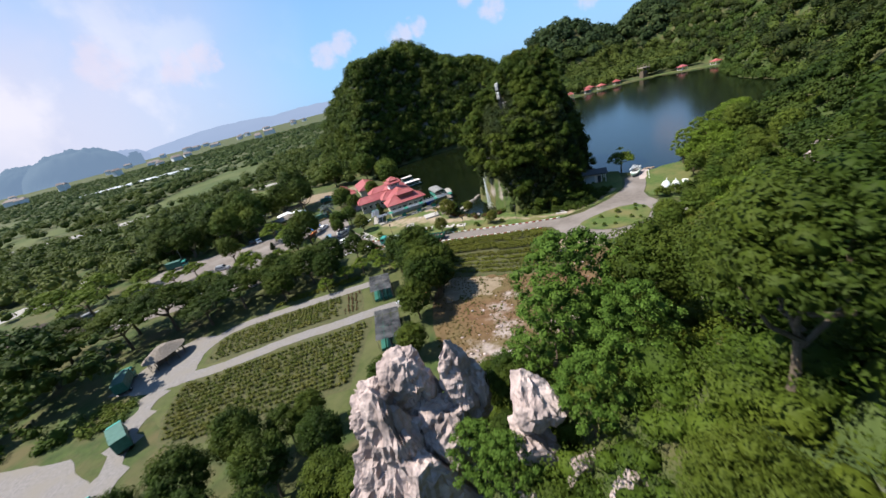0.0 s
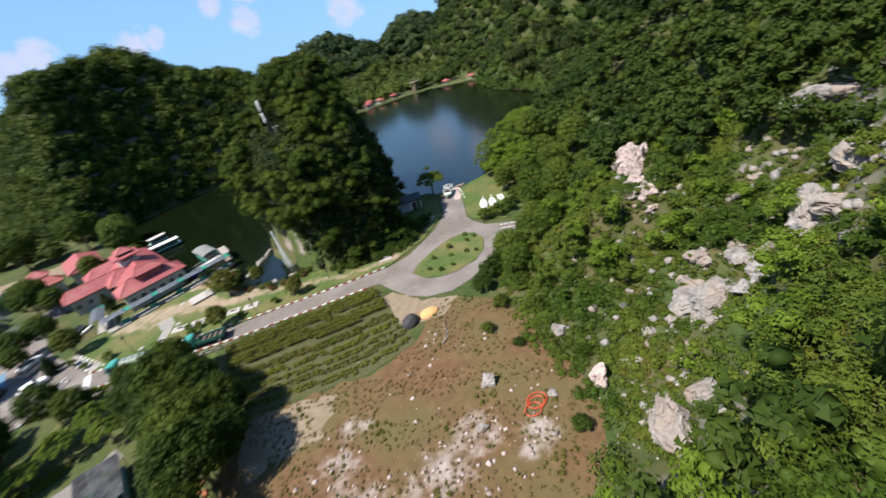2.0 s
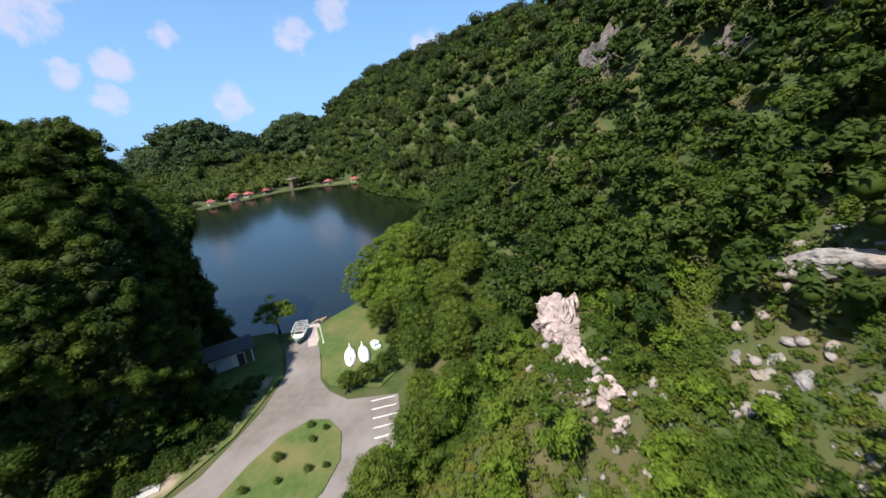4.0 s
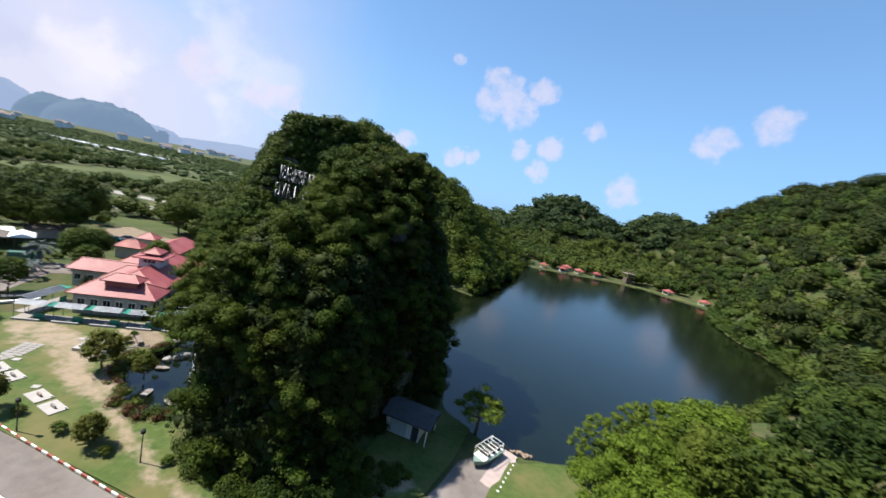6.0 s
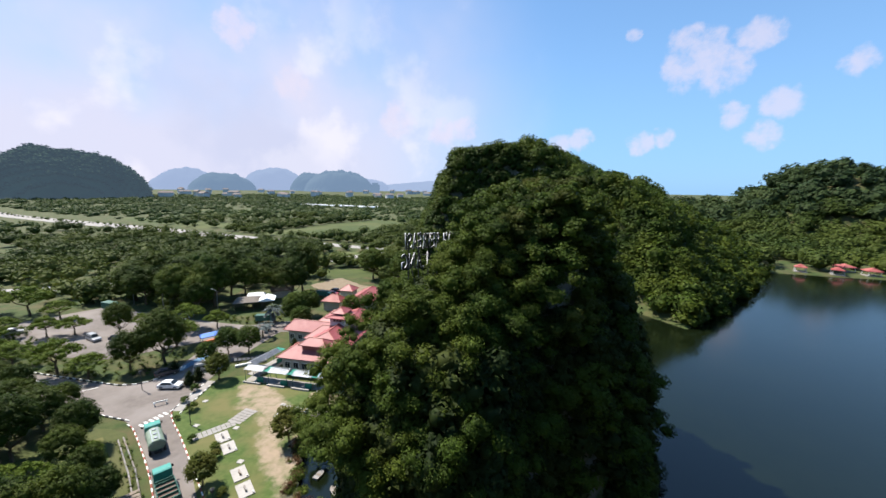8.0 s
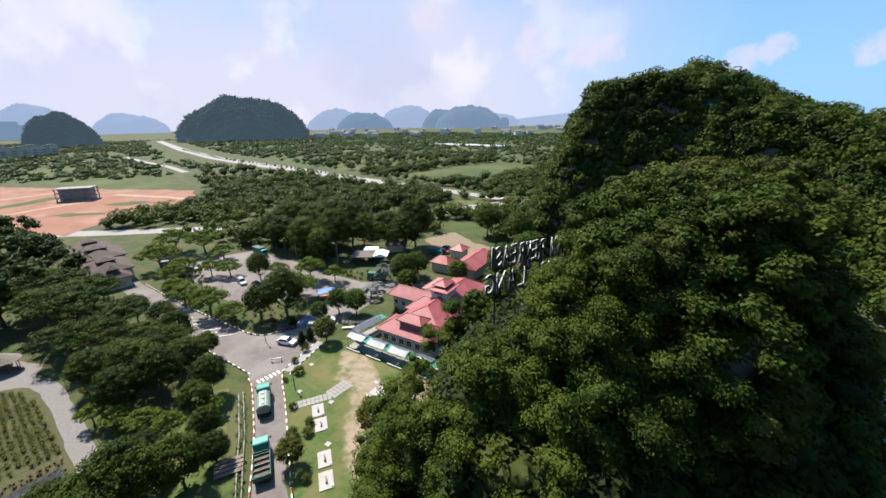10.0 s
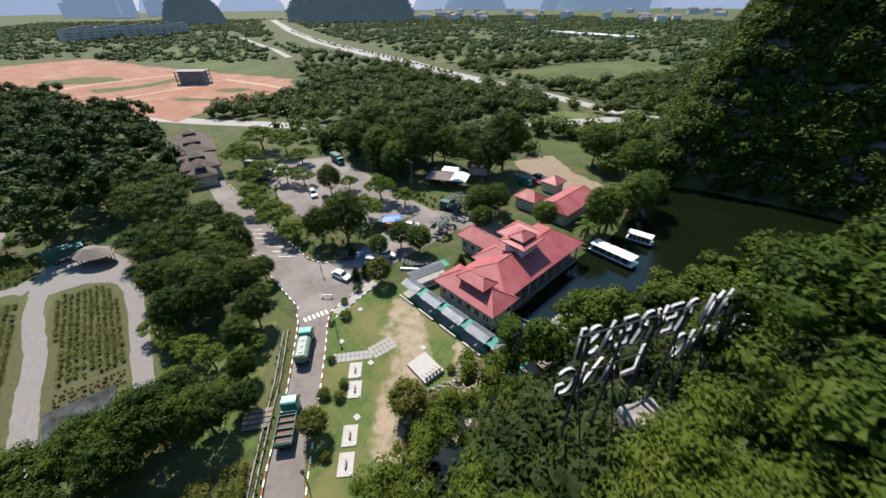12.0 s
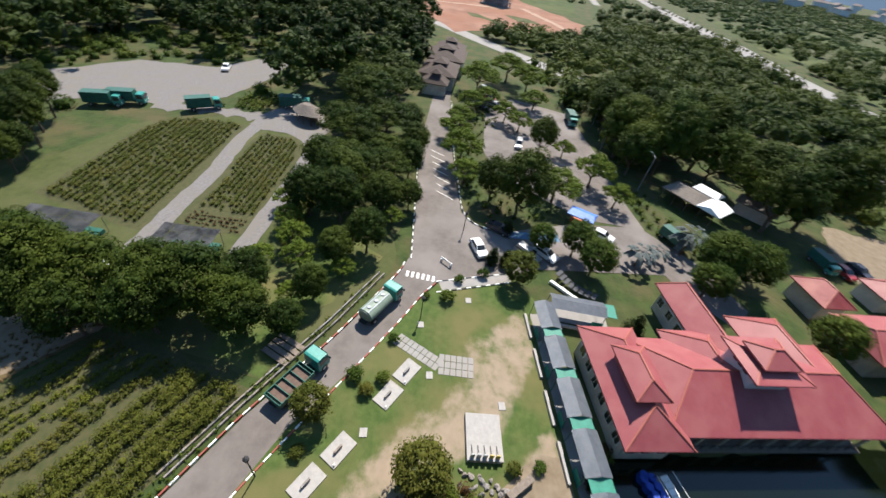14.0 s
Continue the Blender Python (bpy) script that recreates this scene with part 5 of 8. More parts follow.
plant_all(tree("shade_tree", "airy", 4, LEAF_FRESH, "light feathery green tree in the car park", 4.0, 3.6, group="car park trees"),
          [(-115, 90, 6.5), (-133, 96, 6.5), (-124, 104, 6.0), (-68, 97.5, 4.6), (-79, 93, 4.0), (-60.5, 100.5, 3.6), (-63, 118, 5.0), (-73, 125, 4.4), (-97, 102, 3.4), (-93, 106.5, 3.6), (-84, 118.5, 2.8), (-67, 130, 3.2), (-88, 92, 3.6), (-97, 92, 4.0),
           (-104, 95, 4.2), (-112, 108, 4.2)], 4.0, 4)
plant_all(tree("shade_tree", "airy", 18, LEAF_FRESH, "light green young tree in the grass by the road", 3.0, 3.4, group="young trees by the road"),
          [(-27, 86, 2.4), (-30.5, 83, 2.6), (-25, 81.5, 2.2), (-34, 80, 2.4), (-21.5, 88.5, 1.9), (-38, 76.5, 2.2), (-28, 92, 1.8), (-41, 93.5, 2.0), (-20, 79, 2.2)], 3.0, 18)
plant_all(tree("shade_tree", "round", 5, LEAF, "broad dark green tree in the car park", 4.0, 3.4, group="car park trees"),
          [(-54.5, 112, 5.0), (-57, 106.5, 3.4), (-83, 113, 3.4), (-100, 136, 6.5), (-96, 150, 7.0), (-108, 128, 6.0), (-116, 128, 6.0), (-74, 160, 6.0), (-82, 158, 6.5), (-79, 168, 7.0), (-122, 136, 7)], 4.0, 5)
plant_all(tree("shade_tree", "round", 20, LEAF_MID, "broad bright green tree behind the car park", 4.0, 3.4, group="car park trees"),
          [(-92, 131, 6.0), (-88, 140, 6.5), (-84, 133.5, 5.0), (-104, 143, 6.0), (-90, 152, 6.2)], 4.0, 20)
plant_all(tree("garden_tree", "round", 6, LEAF_MID, "leafy tree beside the red-roofed restaurant", 3.5, 3.0, group="trees round the restaurant"),
          [(-51, 144, 3.8), (-46.5, 142.5, 3.0), (-52, 149.5, 3.6), (-41, 156.5, 3.0), (-34.5, 168, 4.6), (-37, 181, 4.8), (-40, 188, 5), (-46, 117, 2.2), (-47.5, 122.5, 2.8), (-44, 125.5, 3.0), (-52, 196, 5.5), (-70, 198, 6)], 3.5, 6)
plant_all(tree("garden_tree", "round", 7, LEAF_OLIVE, "olive-brown small tree on the lawn", 2.6, 2.2, per=44, group="lawn trees"),
          [(-37, 114.8, 2.6), (-8, 110.5, 2.7), (-10, 98.6, 2.0), (4.5, 97.5, 1.6), (-1.5, 110.8, 1.6)], 2.6, 7, 0.1)
plant_all(tree("lakeside_tree", "airy", 8, LEAF_FRESH, "slender young tree leaning over the lake shore", 4.2, 3.4, leaf=0.20, per=70), [(48.6, 119.0, 4.2)], 4.2, 8, -0.2)
plant_all(tree("lakeside_tree", "airy", 9, LEAF_LIGHT, "bright green tiered tree above the boat ramp", 4.5, 5.0, leaf=0.26, per=62, group="bright trees by the ramp"),
          [(68.5, 106, 6.0), (62.8, 105, 4.4), (66, 100, 4.8), (78, 113, 6.6)], 4.5, 9)
plant_all(tree("lakeside_tree", "feather", 10, LEAF_FRESH, "bright green tree with upright sprays above the boat ramp", 4.0, 3.2, leaf=0.24, per=85, group="bright trees by the ramp"),
          [(64.2, 112.6, 3.7), (67.4, 109.6, 3.6), (69.6, 115.4, 3.9), (73.0, 112.0, 3.8), (74.4, 118.6, 3.9)], 4.0, 10)
plant_all(tree("slope_tree", "round", 15, LEAF_MID, "young bright green tree on the slope above the loop road", 3.2, 2.6, leaf=0.24, per=64, group="young trees on the slope"),
          [(56.5, 86, 3.2), (61, 91, 3.4), (65, 98, 3.6), (50, 78, 2.6), (57, 79, 3.0), (68, 91, 3.6), (62, 83, 3.2), (52, 74, 2.6), (73, 104, 3.8), (71, 97, 3.6), (44, 73, 2.6), (38, 71.5, 2.8), (47, 72, 2.6), (36, 67, 2.4), (60, 100, 2.6), (76, 92, 3.6), (24, 20, 2.8), (15, 28, 2.2)], 3.2, 15)
plant_all(tree("slope_tree", "round", 16, LEAF, "bright leafy young tree near the pinnacle", 2.6, 4.5, leaf=0.17, per=120, group="young trees on the slope"),
          [(0.3, 20.5, 1.9), (10.5, 20, 2.8), (-1.6, 24, 1.6), (14, 25, 2.6), (11.5, 13.5, 2.4), (17, 19, 2.8), (15.5, 10, 2.4), (-0.6, 15.6, 1.4), (19, 13, 2.6), (10, 28, 2.4), (9.4, 8.6, 2.8), (12.4, 6.0, 2.8), (10.2, 3.0, 2.6), (14.5, 9.6, 2.8), (16, 4.5, 2.8), (20, 8, 2.9), (13, 17, 2.8), (17.5, 15.5, 2.7), (22, 14, 2.8), (6.6, 6.2, 2.0)], 2.6, 16)
plant_all(tree("slope_tree", "feather", 19, LEAF_BAMBOO, "feathery bright green young tree near the pinnacle", 2.6, 2.6, leaf=0.17, per=190, group="young trees on the slope"),
          [(3.6, 19.6, 2.8), (5.0, 21.9, 3.6), (7.0, 22.6, 3.0), (7.6, 16, 2.5), (4.4, 14.2, 2.1), (9.3, 20.6, 2.8), (1.6, 22.2, 1.9), (10.6, 24.8, 2.4), (-2.6, 15.6, 2.3), (-0.8, 13.6, 1.9)], 2.6, 19)
plant_all(tree("slope_tree", "round", 17, LEAF, "dark leafy tree at the foot of the pinnacle", 2.8, 3.6, leaf=0.2, per=95, group="trees at the foot of the pinnacle"),
          [(-15, 22, 3.2), (-13.5, 27, 3.2), (-9, 28.5, 3.0), (-18.5, 17, 3.2), (-17.5, 11, 3.0), (-20, 24, 3.2), (-24, 12, 3.4), (-22, 5, 3.2), (-26, 19, 3.4), (-5, 31, 3.0), (-17, 32, 3.0), (-29, 10, 3.2), (-16, 4, 3.0), (-4, 26, 2.4), (-1, 29, 2.6), (-23, 30, 2.8), (-34, 31, 3.2), (-29, 27, 3.2), (-38, 26, 3.4), (-30, 34, 2.4), (-34, 21, 3.2), (-43, 22, 3.2), (-27, 36, 2.2)], 2.8, 17)
plant_all(tree("conifer", "column", 10, LEAF_DARK, "small dark columnar conifer", 1.2, 1.4, leaf=0.16, per=130, group="conifers by the walkway"),
          [(-40, 110.6, 1.1), (-40.6, 112.6, 1.1), (-34, 131, 1.4), (-48.5, 111.5, 1.0), (-71, 117.5, 1.0)], 1.2, 10)
plant_all(tree("bush", "bush", 11, LEAF_MID, "round clipped shrub on the lawn", 1.0, 1.0, leaf=0.14, per=150, group="lawn shrubs"),
          [(-21.2, 102.4, 0.8), (-15.2, 100.4, 1.1), (-30, 106.4, 1.2), (-29.2, 103.7, 0.6), (-16, 103.3, 0.9), (0, 98.2, 1.0), (7, 97, 0.8), (-34, 107, 0.9), (-36.5, 110, 1.0), (-3, 118.8, 0.8), (-13, 121, 0.8), (13.5, 98.0, 0.8)], 1.0, 11, 0.17)
plant_all(tree("bush", "bush", 12, LEAF_OLIVE, "grey-green flowering shrub on the lawn", 1.0, 1.0, leaf=0.14, per=150, group="lawn shrubs"), [(-14, 102.3, 1.0), (-6.4, 99.2, 0.9), (-12, 118.6, 0.9), (-2.6, 114.2, 0.6)], 1.0, 12, 0.17)
plant_all(tree("bush", "bush", 13, LEAF_MID, "low shrub planted in the grass island", 1.0, 1.0, leaf=0.13, per=120, group="island shrubs"),
          [(27.5, 83.2, 0.5), (30, 86, 0.6), (31.5, 81, 0.5), (34.5, 87.2, 0.8), (36, 83, 0.6), (38.5, 86.6, 0.6), (39.6, 89, 0.6), (33, 84.2, 0.5), (37.6, 81.8, 0.5), (29, 81.2, 0.6), (40.6, 87, 0.5)], 1.0, 13, 0.17)
plant_all(tree("bush", "bush", 14, LEAF, "dense green shrub at the foot of the slope", 1.6, 1.0, leaf=0.2, per=80, group="foot-of-slope shrubs"),
          [(31, 70.5, 2.2), (34, 72.4, 2.4), (37, 74, 2.2), (47.2, 91.6, 2.0), (50, 90.6, 2.2), (53, 90.4, 2.2), (56, 92, 1.8), (25.6, 62, 1.2), (30.5, 65, 1.5), (27, 57, 1.0), (33, 60, 1.9), (31.5, 50, 1.3), (35, 65, 1.7), (24, 43.6, 1.3), (41, 75, 2.0), (59, 95, 2.2)], 1.6, 14)


def palm(name, label, h, fronds, length, material, fan, seed):
    rng = random.Random(seed)
    t = thing(name, label, "palm", group="palms by the restaurant")
    bm = bmesh.new()
    for i in range(6):
        tube((0.05 * math.sin(i), 0, h * i / 6), (0.05 * math.sin(i + 1), 0, h * (i + 1) / 6), 0.2 - 0.012 * i, 0.19 - 0.012 * i, 8, bm)
    part("trunk", bm, BARK, t)
    for i in range(fronds):
        a, up = 2.4 * i, 1.1 - 1.5 * i / fronds
        bm = bmesh.new()
        side = Vector((-math.sin(a), math.cos(a), 0))
        pts = []
        for k in range(7):
            s = k / 6
            rr = length * s
            pts.append(Vector((math.cos(a) * rr * math.cos(up * 0.6), math.sin(a) * rr * math.cos(up * 0.6), h + rr * math.sin(up) * 0.8 - 0.9 * length * s * s * 0.6)))
        for k in range(6):
            tube(pts[k], pts[k + 1], 0.03, 0.02, 4, bm)
            steps = 3 if not fan else (5 if k > 2 else 0)
            for j in range(steps):
                p = pts[k].lerp(pts[k + 1], j / max(steps, 1))
                for sg in (-1, 1):
                    w = length * (0.34 if fan else 0.26) * (1 - 0.5 * k / 6)
                    tip = p + side * sg * w + (pts[k + 1] - pts[k]).normalized() * w * 0.7 + Vector((0, 0, -0.25 * w if not fan else 0.05))
                    f = (pts[k + 1] - pts[k]).normalized() * 0.13
                    v = [bm.verts.new(q) for q in (p - f, p + f, tip)]
                    bm.faces.new(v)
        part("frond", bm, material, t)
    return t


plant_all(palm("palm", "silver-blue fan palm beside the car park lane", 3.2, 18, 2.2, LEAF_SILVER, True, 1), [(-50, 133, 1.1), (-57.5, 141.5, 1.35), (-53, 136.5, 0.8)], 1.0, 31)
plant_all(palm("palm", "green feather palm on the lake bank", 4.5, 16, 3.0, LEAF_MID, False, 2), [(-33.2, 162.5, 1.0), (-35.5, 165.5, 0.9), (-32.5, 168, 1.0), (-55, 152, 0.9), (3.2, 98.3, 0.45)], 1.0, 32)

# ---- crops, hedges and grass nobody could count ----
def tufts(name, label, xs, ys, r, per, size, material, seed, z=0.05, category="plants", squash=0.9):
    rng = np.random.RandomState(seed)
    rad = rng.uniform(r[0], r[1], len(xs))
    c = np.stack([xs, ys, z + height(xs, ys).clip(0, None) + rad * 0.5], 1)
    return tagged(new(name, clumps(name, rng, c, rad, per, size, material, squash, -0.2, 0.55)), label, category, kind="stuff")


def rows_in(poly, ang, gap, step, rng, jit=0.12, margin=0.4, drop=0.0):
    """Plants in rows at a bearing within a polygon."""
    c, s = math.cos(radians(ang)), math.sin(radians(ang))
    p = np.array(poly)
    cx, cy = p.mean(0)
    L = 80
    a, b = np.meshgrid(np.arange(-L, L, step), np.arange(-L, L, gap))
    a, b = a.ravel() + rng.normal(0, jit, a.size), b.ravel() + rng.normal(0, jit * 0.6, b.size)
    x, y = cx + a * c - b * s, cy + a * s + b * c
    ok = (inside(poly, x, y) > margin) & (rng.uniform(0, 1, x.size) > drop)
    return x[ok], y[ok]


rng = np.random.RandomState(77)
BIG = [(-59.3, 51), (-57.4, 43.2), (-54, 38), (-47.2, 37.4), (-36.2, 40.4), (-25, 43.6), (-24.5, 56), (-25, 61), (-31.9, 59.2), (-41.3, 57), (-52.5, 52.9)]
SMALL = [(-58.2, 57.2), (-54, 57.4), (-40.7, 61.9), (-31.9, 64.2), (-33.6, 73.5), (-47, 70), (-57, 66.6), (-59.4, 63.2)]
END = [(-31.4, 64.4), (-27.2, 65.6), (-29.4, 74.4), (-33.2, 73.6)]
SIDE = [(-52, 73.2), (-30, 79.8), (-28, 81.2), (-33, 82.4), (-50, 76.8)]
x, y = rows_in(BIG, 15.5, 1.15, 0.7, rng, drop=0.06)
tufts("crop_rows", "rows of leafy green crop plants with brownish tips", x, y, (0.40, 0.62), 75, 0.17, LEAF_CROP, 1)
x, y = rows_in(SMALL, 15, 0.95, 0.7, rng, drop=0.05)
tufts("crop_rows", "rows of bright green young crop plants", x, y, (0.36, 0.56), 80, 0.16, LEAF_CROP, 2)
x, y = rows_in(END, 105, 0.9, 0.5, rng, drop=0.1)
tufts("crop_rows", "rows of reddish and pale seedlings at the field end", x, y, (0.2, 0.34), 120, 0.13, LEAF_RED, 3)
x, y = rows_in(SIDE, 16, 0.9, 0.7, rng, drop=0.15)
tufts("crop_rows", "yellow-green plants along the gravel track", x, y, (0.35, 0.6), 80, 0.18, LEAF_YELLOW, 4)
x, y = rows_in([(-74, 50), (-66, 49), (-64, 44), (-70, 41), (-78, 46)], 20, 1.2, 0.9, rng, drop=0.1)
tufts("crop_rows", "patch of tall green plants near the thatched hut", x, y, (0.5, 0.8), 60, 0.22, LEAF_MID, 5)
def bed(k0, k1):
    """A lengthwise slice of the nursery ground, k from the road side."""
    n = [(-9.6, 90.6), (0, 88.9), (8, 87.4), (16.8, 85.6)]
    s = [(-9.4, 73.6), (-2, 70.8), (7, 67.8), (16, 68.0)]
    mix = lambda a, b, k: (a[0] + (b[0] - a[0]) * k, a[1] + (b[1] - a[1]) * k)
    return [mix(a, b, k0) for a, b in zip(n, s)] + [mix(a, b, k1) for a, b in zip(n, s)][::-1]
for k, (k0, k1, m, r, z, lab) in enumerate([(0.0, 0.19, LEAF_NURSERY, (0.5, 0.8), 0.3, "tall hedge-like row of potted shrubs"), (0.22, 0.40, LEAF_NURSERY, (0.5, 0.75), 0.2, "row of bushy nursery shrubs"), (0.46, 0.56, LEAF_OLIVE, (0.25, 0.45), 0.1, "bed of small brownish potted plants"),
                                            (0.60, 0.67, LEAF_YELLOW, (0.3, 0.45), 0.1, "bed of yellow-green seedlings"), (0.71, 0.77, LEAF_YELLOW, (0.25, 0.4), 0.1, "bed of low green seedlings"), (0.80, 0.87, LEAF_NURSERY, (0.25, 0.42), 0.1, "bed of yellow-green seedlings"), (0.91, 0.98, LEAF_YELLOW, (0.25, 0.4), 0.1, "edge bed of low green plants")]):
    x, y = rows_in(bed(k0, k1), -10.5, 1.1 if r[1] > 0.6 else 0.62, 0.5, rng, 0.1, 0.05, 0.06)
    tufts("nursery_bed", lab, x, y, r, 75 if r[1] > 0.5 else 120, 0.17, m, 10 + k, z, "nursery plants")
x, y = scatter(rng, BROWN_FIELD, 0.75)
ok = waves(x, y, 8, 51) > -0.35
tufts("dry_grass_tufts", "tufts of dry brown grass on the field", x[ok], y[ok], (0.12, 0.28), 110, 0.16, DRY, 20, 0.02, "grass", 0.6)
ok = (waves(x, y, 9, 52) > 0.8)
tufts("weeds", "green weeds among the dry grass", x[ok], y[ok], (0.15, 0.4), 110, 0.15, LEAF_OLIVE, 21, 0.02, "grass", 0.6)
x, y = scatter(rng, [(24, 30), (30, 60), (36, 74), (58, 80), (72, 84), (84, 60), (70, 30), (50, 12), (20, 20), (10, 34)], 1.1)
tufts("slope_grass", "long grass and low weeds covering the rocky slope", x, y, (0.3, 0.7), 55, 0.26, LEAF_MID, 22, 0.0, "grass", 0.55)
x, y = scatter(rng, [(24, 30), (30, 60), (36, 74), (58, 80), (72, 84), (84, 60), (70, 30), (50, 12), (20, 20), (10, 34)], 1.35)
ok = waves(x, y, 13, 53) > -0.2
tufts("slope_grass", "dry olive grass in patches on the rocky slope", x[ok], y[ok], (0.3, 0.65), 70, 0.24, LEAF_OLIVE, 29, 0.0, "grass", 0.5)
x, y = scatter(rng, strip([(-31, 96.6), (-21, 94.4), (-8, 91.2), (2, 89.8)], 1.6), 0.7)
tufts("verge_plants", "low plants along the drain beside the road", x, y, (0.15, 0.35), 110, 0.15, LEAF_MID, 23)
x, y = scatter(rng, strip([(22, 96.4), (29, 96.2), (35.5, 101.5), (39.5, 106)], 3.0), 0.9)
tufts("verge_plants", "dark shrubs between the lawn and the stack", x, y, (0.4, 0.8), 70, 0.2, LEAF, 24)
x, y = scatter(rng, [(-75, 132), (-62, 137), (-57, 146), (-66, 156), (-80, 150)], 2.3)
ok = inside([(-82, 138), (-70, 138), (-62, 150), (-74, 158)], x, y) < 0
tufts("verge_plants", "garden shrubs by the open-air stall", x[ok], y[ok], (0.5, 1.2), 55, 0.22, LEAF_MID, 25)
x, y = scatter(rng, [(-118, 101), (-104, 95), (-104, 88), (-70, 96), (-60, 101), (-52, 104), (-50, 110), (-58, 120), (-66, 108), (-78, 99.5)], 2.0)
tufts("verge_plants", "low planting under the car park trees", x, y, (0.3, 0.9), 60, 0.2, LEAF_MID, 26)

# the pond's overgrown bank
bank = smooth_line([(9.0, 105.2), (6.8, 104.7), (3.6, 104.1), (0.6, 105.5), (-2.8, 108.1), (-5.8, 111.2), (-8.0, 113.9), (-6.3, 117.6), (-6.4, 122.3), (-10.4, 125.8), (-16, 127.2)], 8)
rng = np.random.RandomState(91)
x = np.concatenate([[p[0] + rng.normal(0, 0.5) for _ in range(2)] for p in bank])
y = np.concatenate([[p[1] + rng.normal(0, 0.5) for _ in range(2)] for p in bank])
ok = rng.uniform(0, 1, len(x)) < 0.62
tufts("bank_plants", "mixed low plants along the pond's edge", x[ok], y[ok], (0.3, 0.85), 75, 0.19, LEAF_MID, 27, 0.1)
ok = rng.uniform(0, 1, len(x)) < 0.22
tufts("bank_plants", "reddish-brown shrubs along the pond's edge", x[ok] - 0.6, y[ok] - 0.3, (0.4, 0.9), 70, 0.2, LEAF_RED, 28, 0.1)

# ---- rocks ----
def facets(p, size, crack, tall=0.62):
    """Broken limestone: how far a point stands out by the tilted block it belongs to and the cracks between blocks."""
    out = 0.0
    for k, amp in ((1.0, 1.0), (2.3, 0.42), (5.2, 0.16)):
        q = Vector((p.x, p.y, p.z * tall)) * (k / size)
        d, c = noise.voronoi(q)
        out += amp * (0.30 * noise.noise(c[0] * 4.7) + 0.55 * (q - c[0]).dot(noise.noise_vector(c[0] * 3.1)) - crack * max(0.0, 1 - (d[1] - d[0]) / 0.16))
    return out * size


def boulder(name, seed, size, material, label, at, group="", sub=4, sharp=0.35, turn=None, tilt=0.0):
    """A craggy limestone block: a lump cut by random planes, with fissures."""
    r = random.Random(seed * 13 + 1)
    cuts = []
    for k in range(9):
        z = r.uniform(-0.7, 1.0)
        a, w = r.uniform(0, 6.283), math.sqrt(max(0.0, 1 - z * z))
        cuts.append((Vector((math.cos(a) * w, math.sin(a) * w, z)), r.uniform(0.45, 0.82)))
    bm = bmesh.new()
    bmesh.ops.create_icosphere(bm, subdivisions=sub, radius=1)
    o = Vector((seed * 7.3, seed * 3.1, seed * 5.7))
    for v in bm.verts:
        p = v.co.copy()
        q = p * (1.05 + 0.3 * noise.noise(p * 0.9 + o))
        for n, d in cuts:
            over = q.dot(n) - d
            if over > 0:
                q -= n * over * 0.9
        q += p * (sharp * 1.5 * facets(p + o, 0.62, 0.16)) + p * (0.35 * sharp * (abs(noise.noise(p * 6.0 + o)) - 0.2))
        v.co = Vector((q.x * size[0], q.y * size[1], q.z * size[2]))
    me = bm_mesh(name, bm, material)
    ob = new(name, me)
    ob.matrix_world = pose(*at, tilt, 0, (seed * 47) % 360 if turn is None else turn)
    return tagged(ob, label, "rock", group)


def on_slope(x, y, dz=0.0):
    return (x, y, float(height(x, y)) + dz)


# the pale pinnacle beneath the start of the flight: one craggy mass with a jagged head
def pinnacle():
    t = thing("rock_pinnacle", "jagged pale pink limestone pinnacle rising from the slope", "rock")
    for cx, cy, cz, sx, sy, sz, s in [(-8.4, 17.7, 13.8, 3.7, 2.9, 10.0, 3), (-6.4, 18.9, 21.0, 1.7, 1.5, 4.4, 5), (-10.0, 17.2, 9.4, 3.8, 3.2, 10.4, 7), (-3.2, 19.6, 19.6, 1.5, 1.4, 4.4, 9), (-7.4, 16.4, 9.0, 4.0, 3.2, 10.6, 11), (-5.2, 18.2, 14.6, 2.5, 2.2, 7.0, 13), (-8.8, 18.2, 18.4, 2.3, 1.9, 4.8, 17)]:
        b = bmesh.new()
        bmesh.ops.create_icosphere(b, subdivisions=5, radius=1)
        r = random.Random(s)
        cuts = []
        for k in range(16):
            z = r.uniform(-0.3, 1.0)
            a, w = r.uniform(0, 6.283), math.sqrt(1 - z * z)
            cuts.append((Vector((math.cos(a) * w, math.sin(a) * w, z)), r.uniform(0.62, 0.9)))
        for v in b.verts:
            u = v.co * 1.18
            for n, d in cuts:
                over = u.dot(n) - d
                if over > 0:
                    u = u - n * over * 0.94
            w = Vector((u.x * sx, u.y * sy, u.z * sz))
            q = (w + Vector((cx, cy, cz))) * 0.5 + Vector((s, s, s)) * 0.05
            d = 0.5 * noise.noise(q * 0.6) + 1.0 * facets(w + Vector((cx, cy, cz)), 2.0, 0.12, 0.85) + 0.55 * facets(w + Vector((cx + 9, cy, cz)), 0.7, 0.2, 0.85) - 0.25 * abs(noise.noise(q * 4.4)) - 0.35
            v.co = Vector((cx, cy, cz)) + w + Vector((u.x, u.y, u.z * 0.6)).normalized() * (d + 0.75) * min(1.0, sx / 2.4)
        part("rock_block", b, ROCK, t)
    return t


pinnacle()
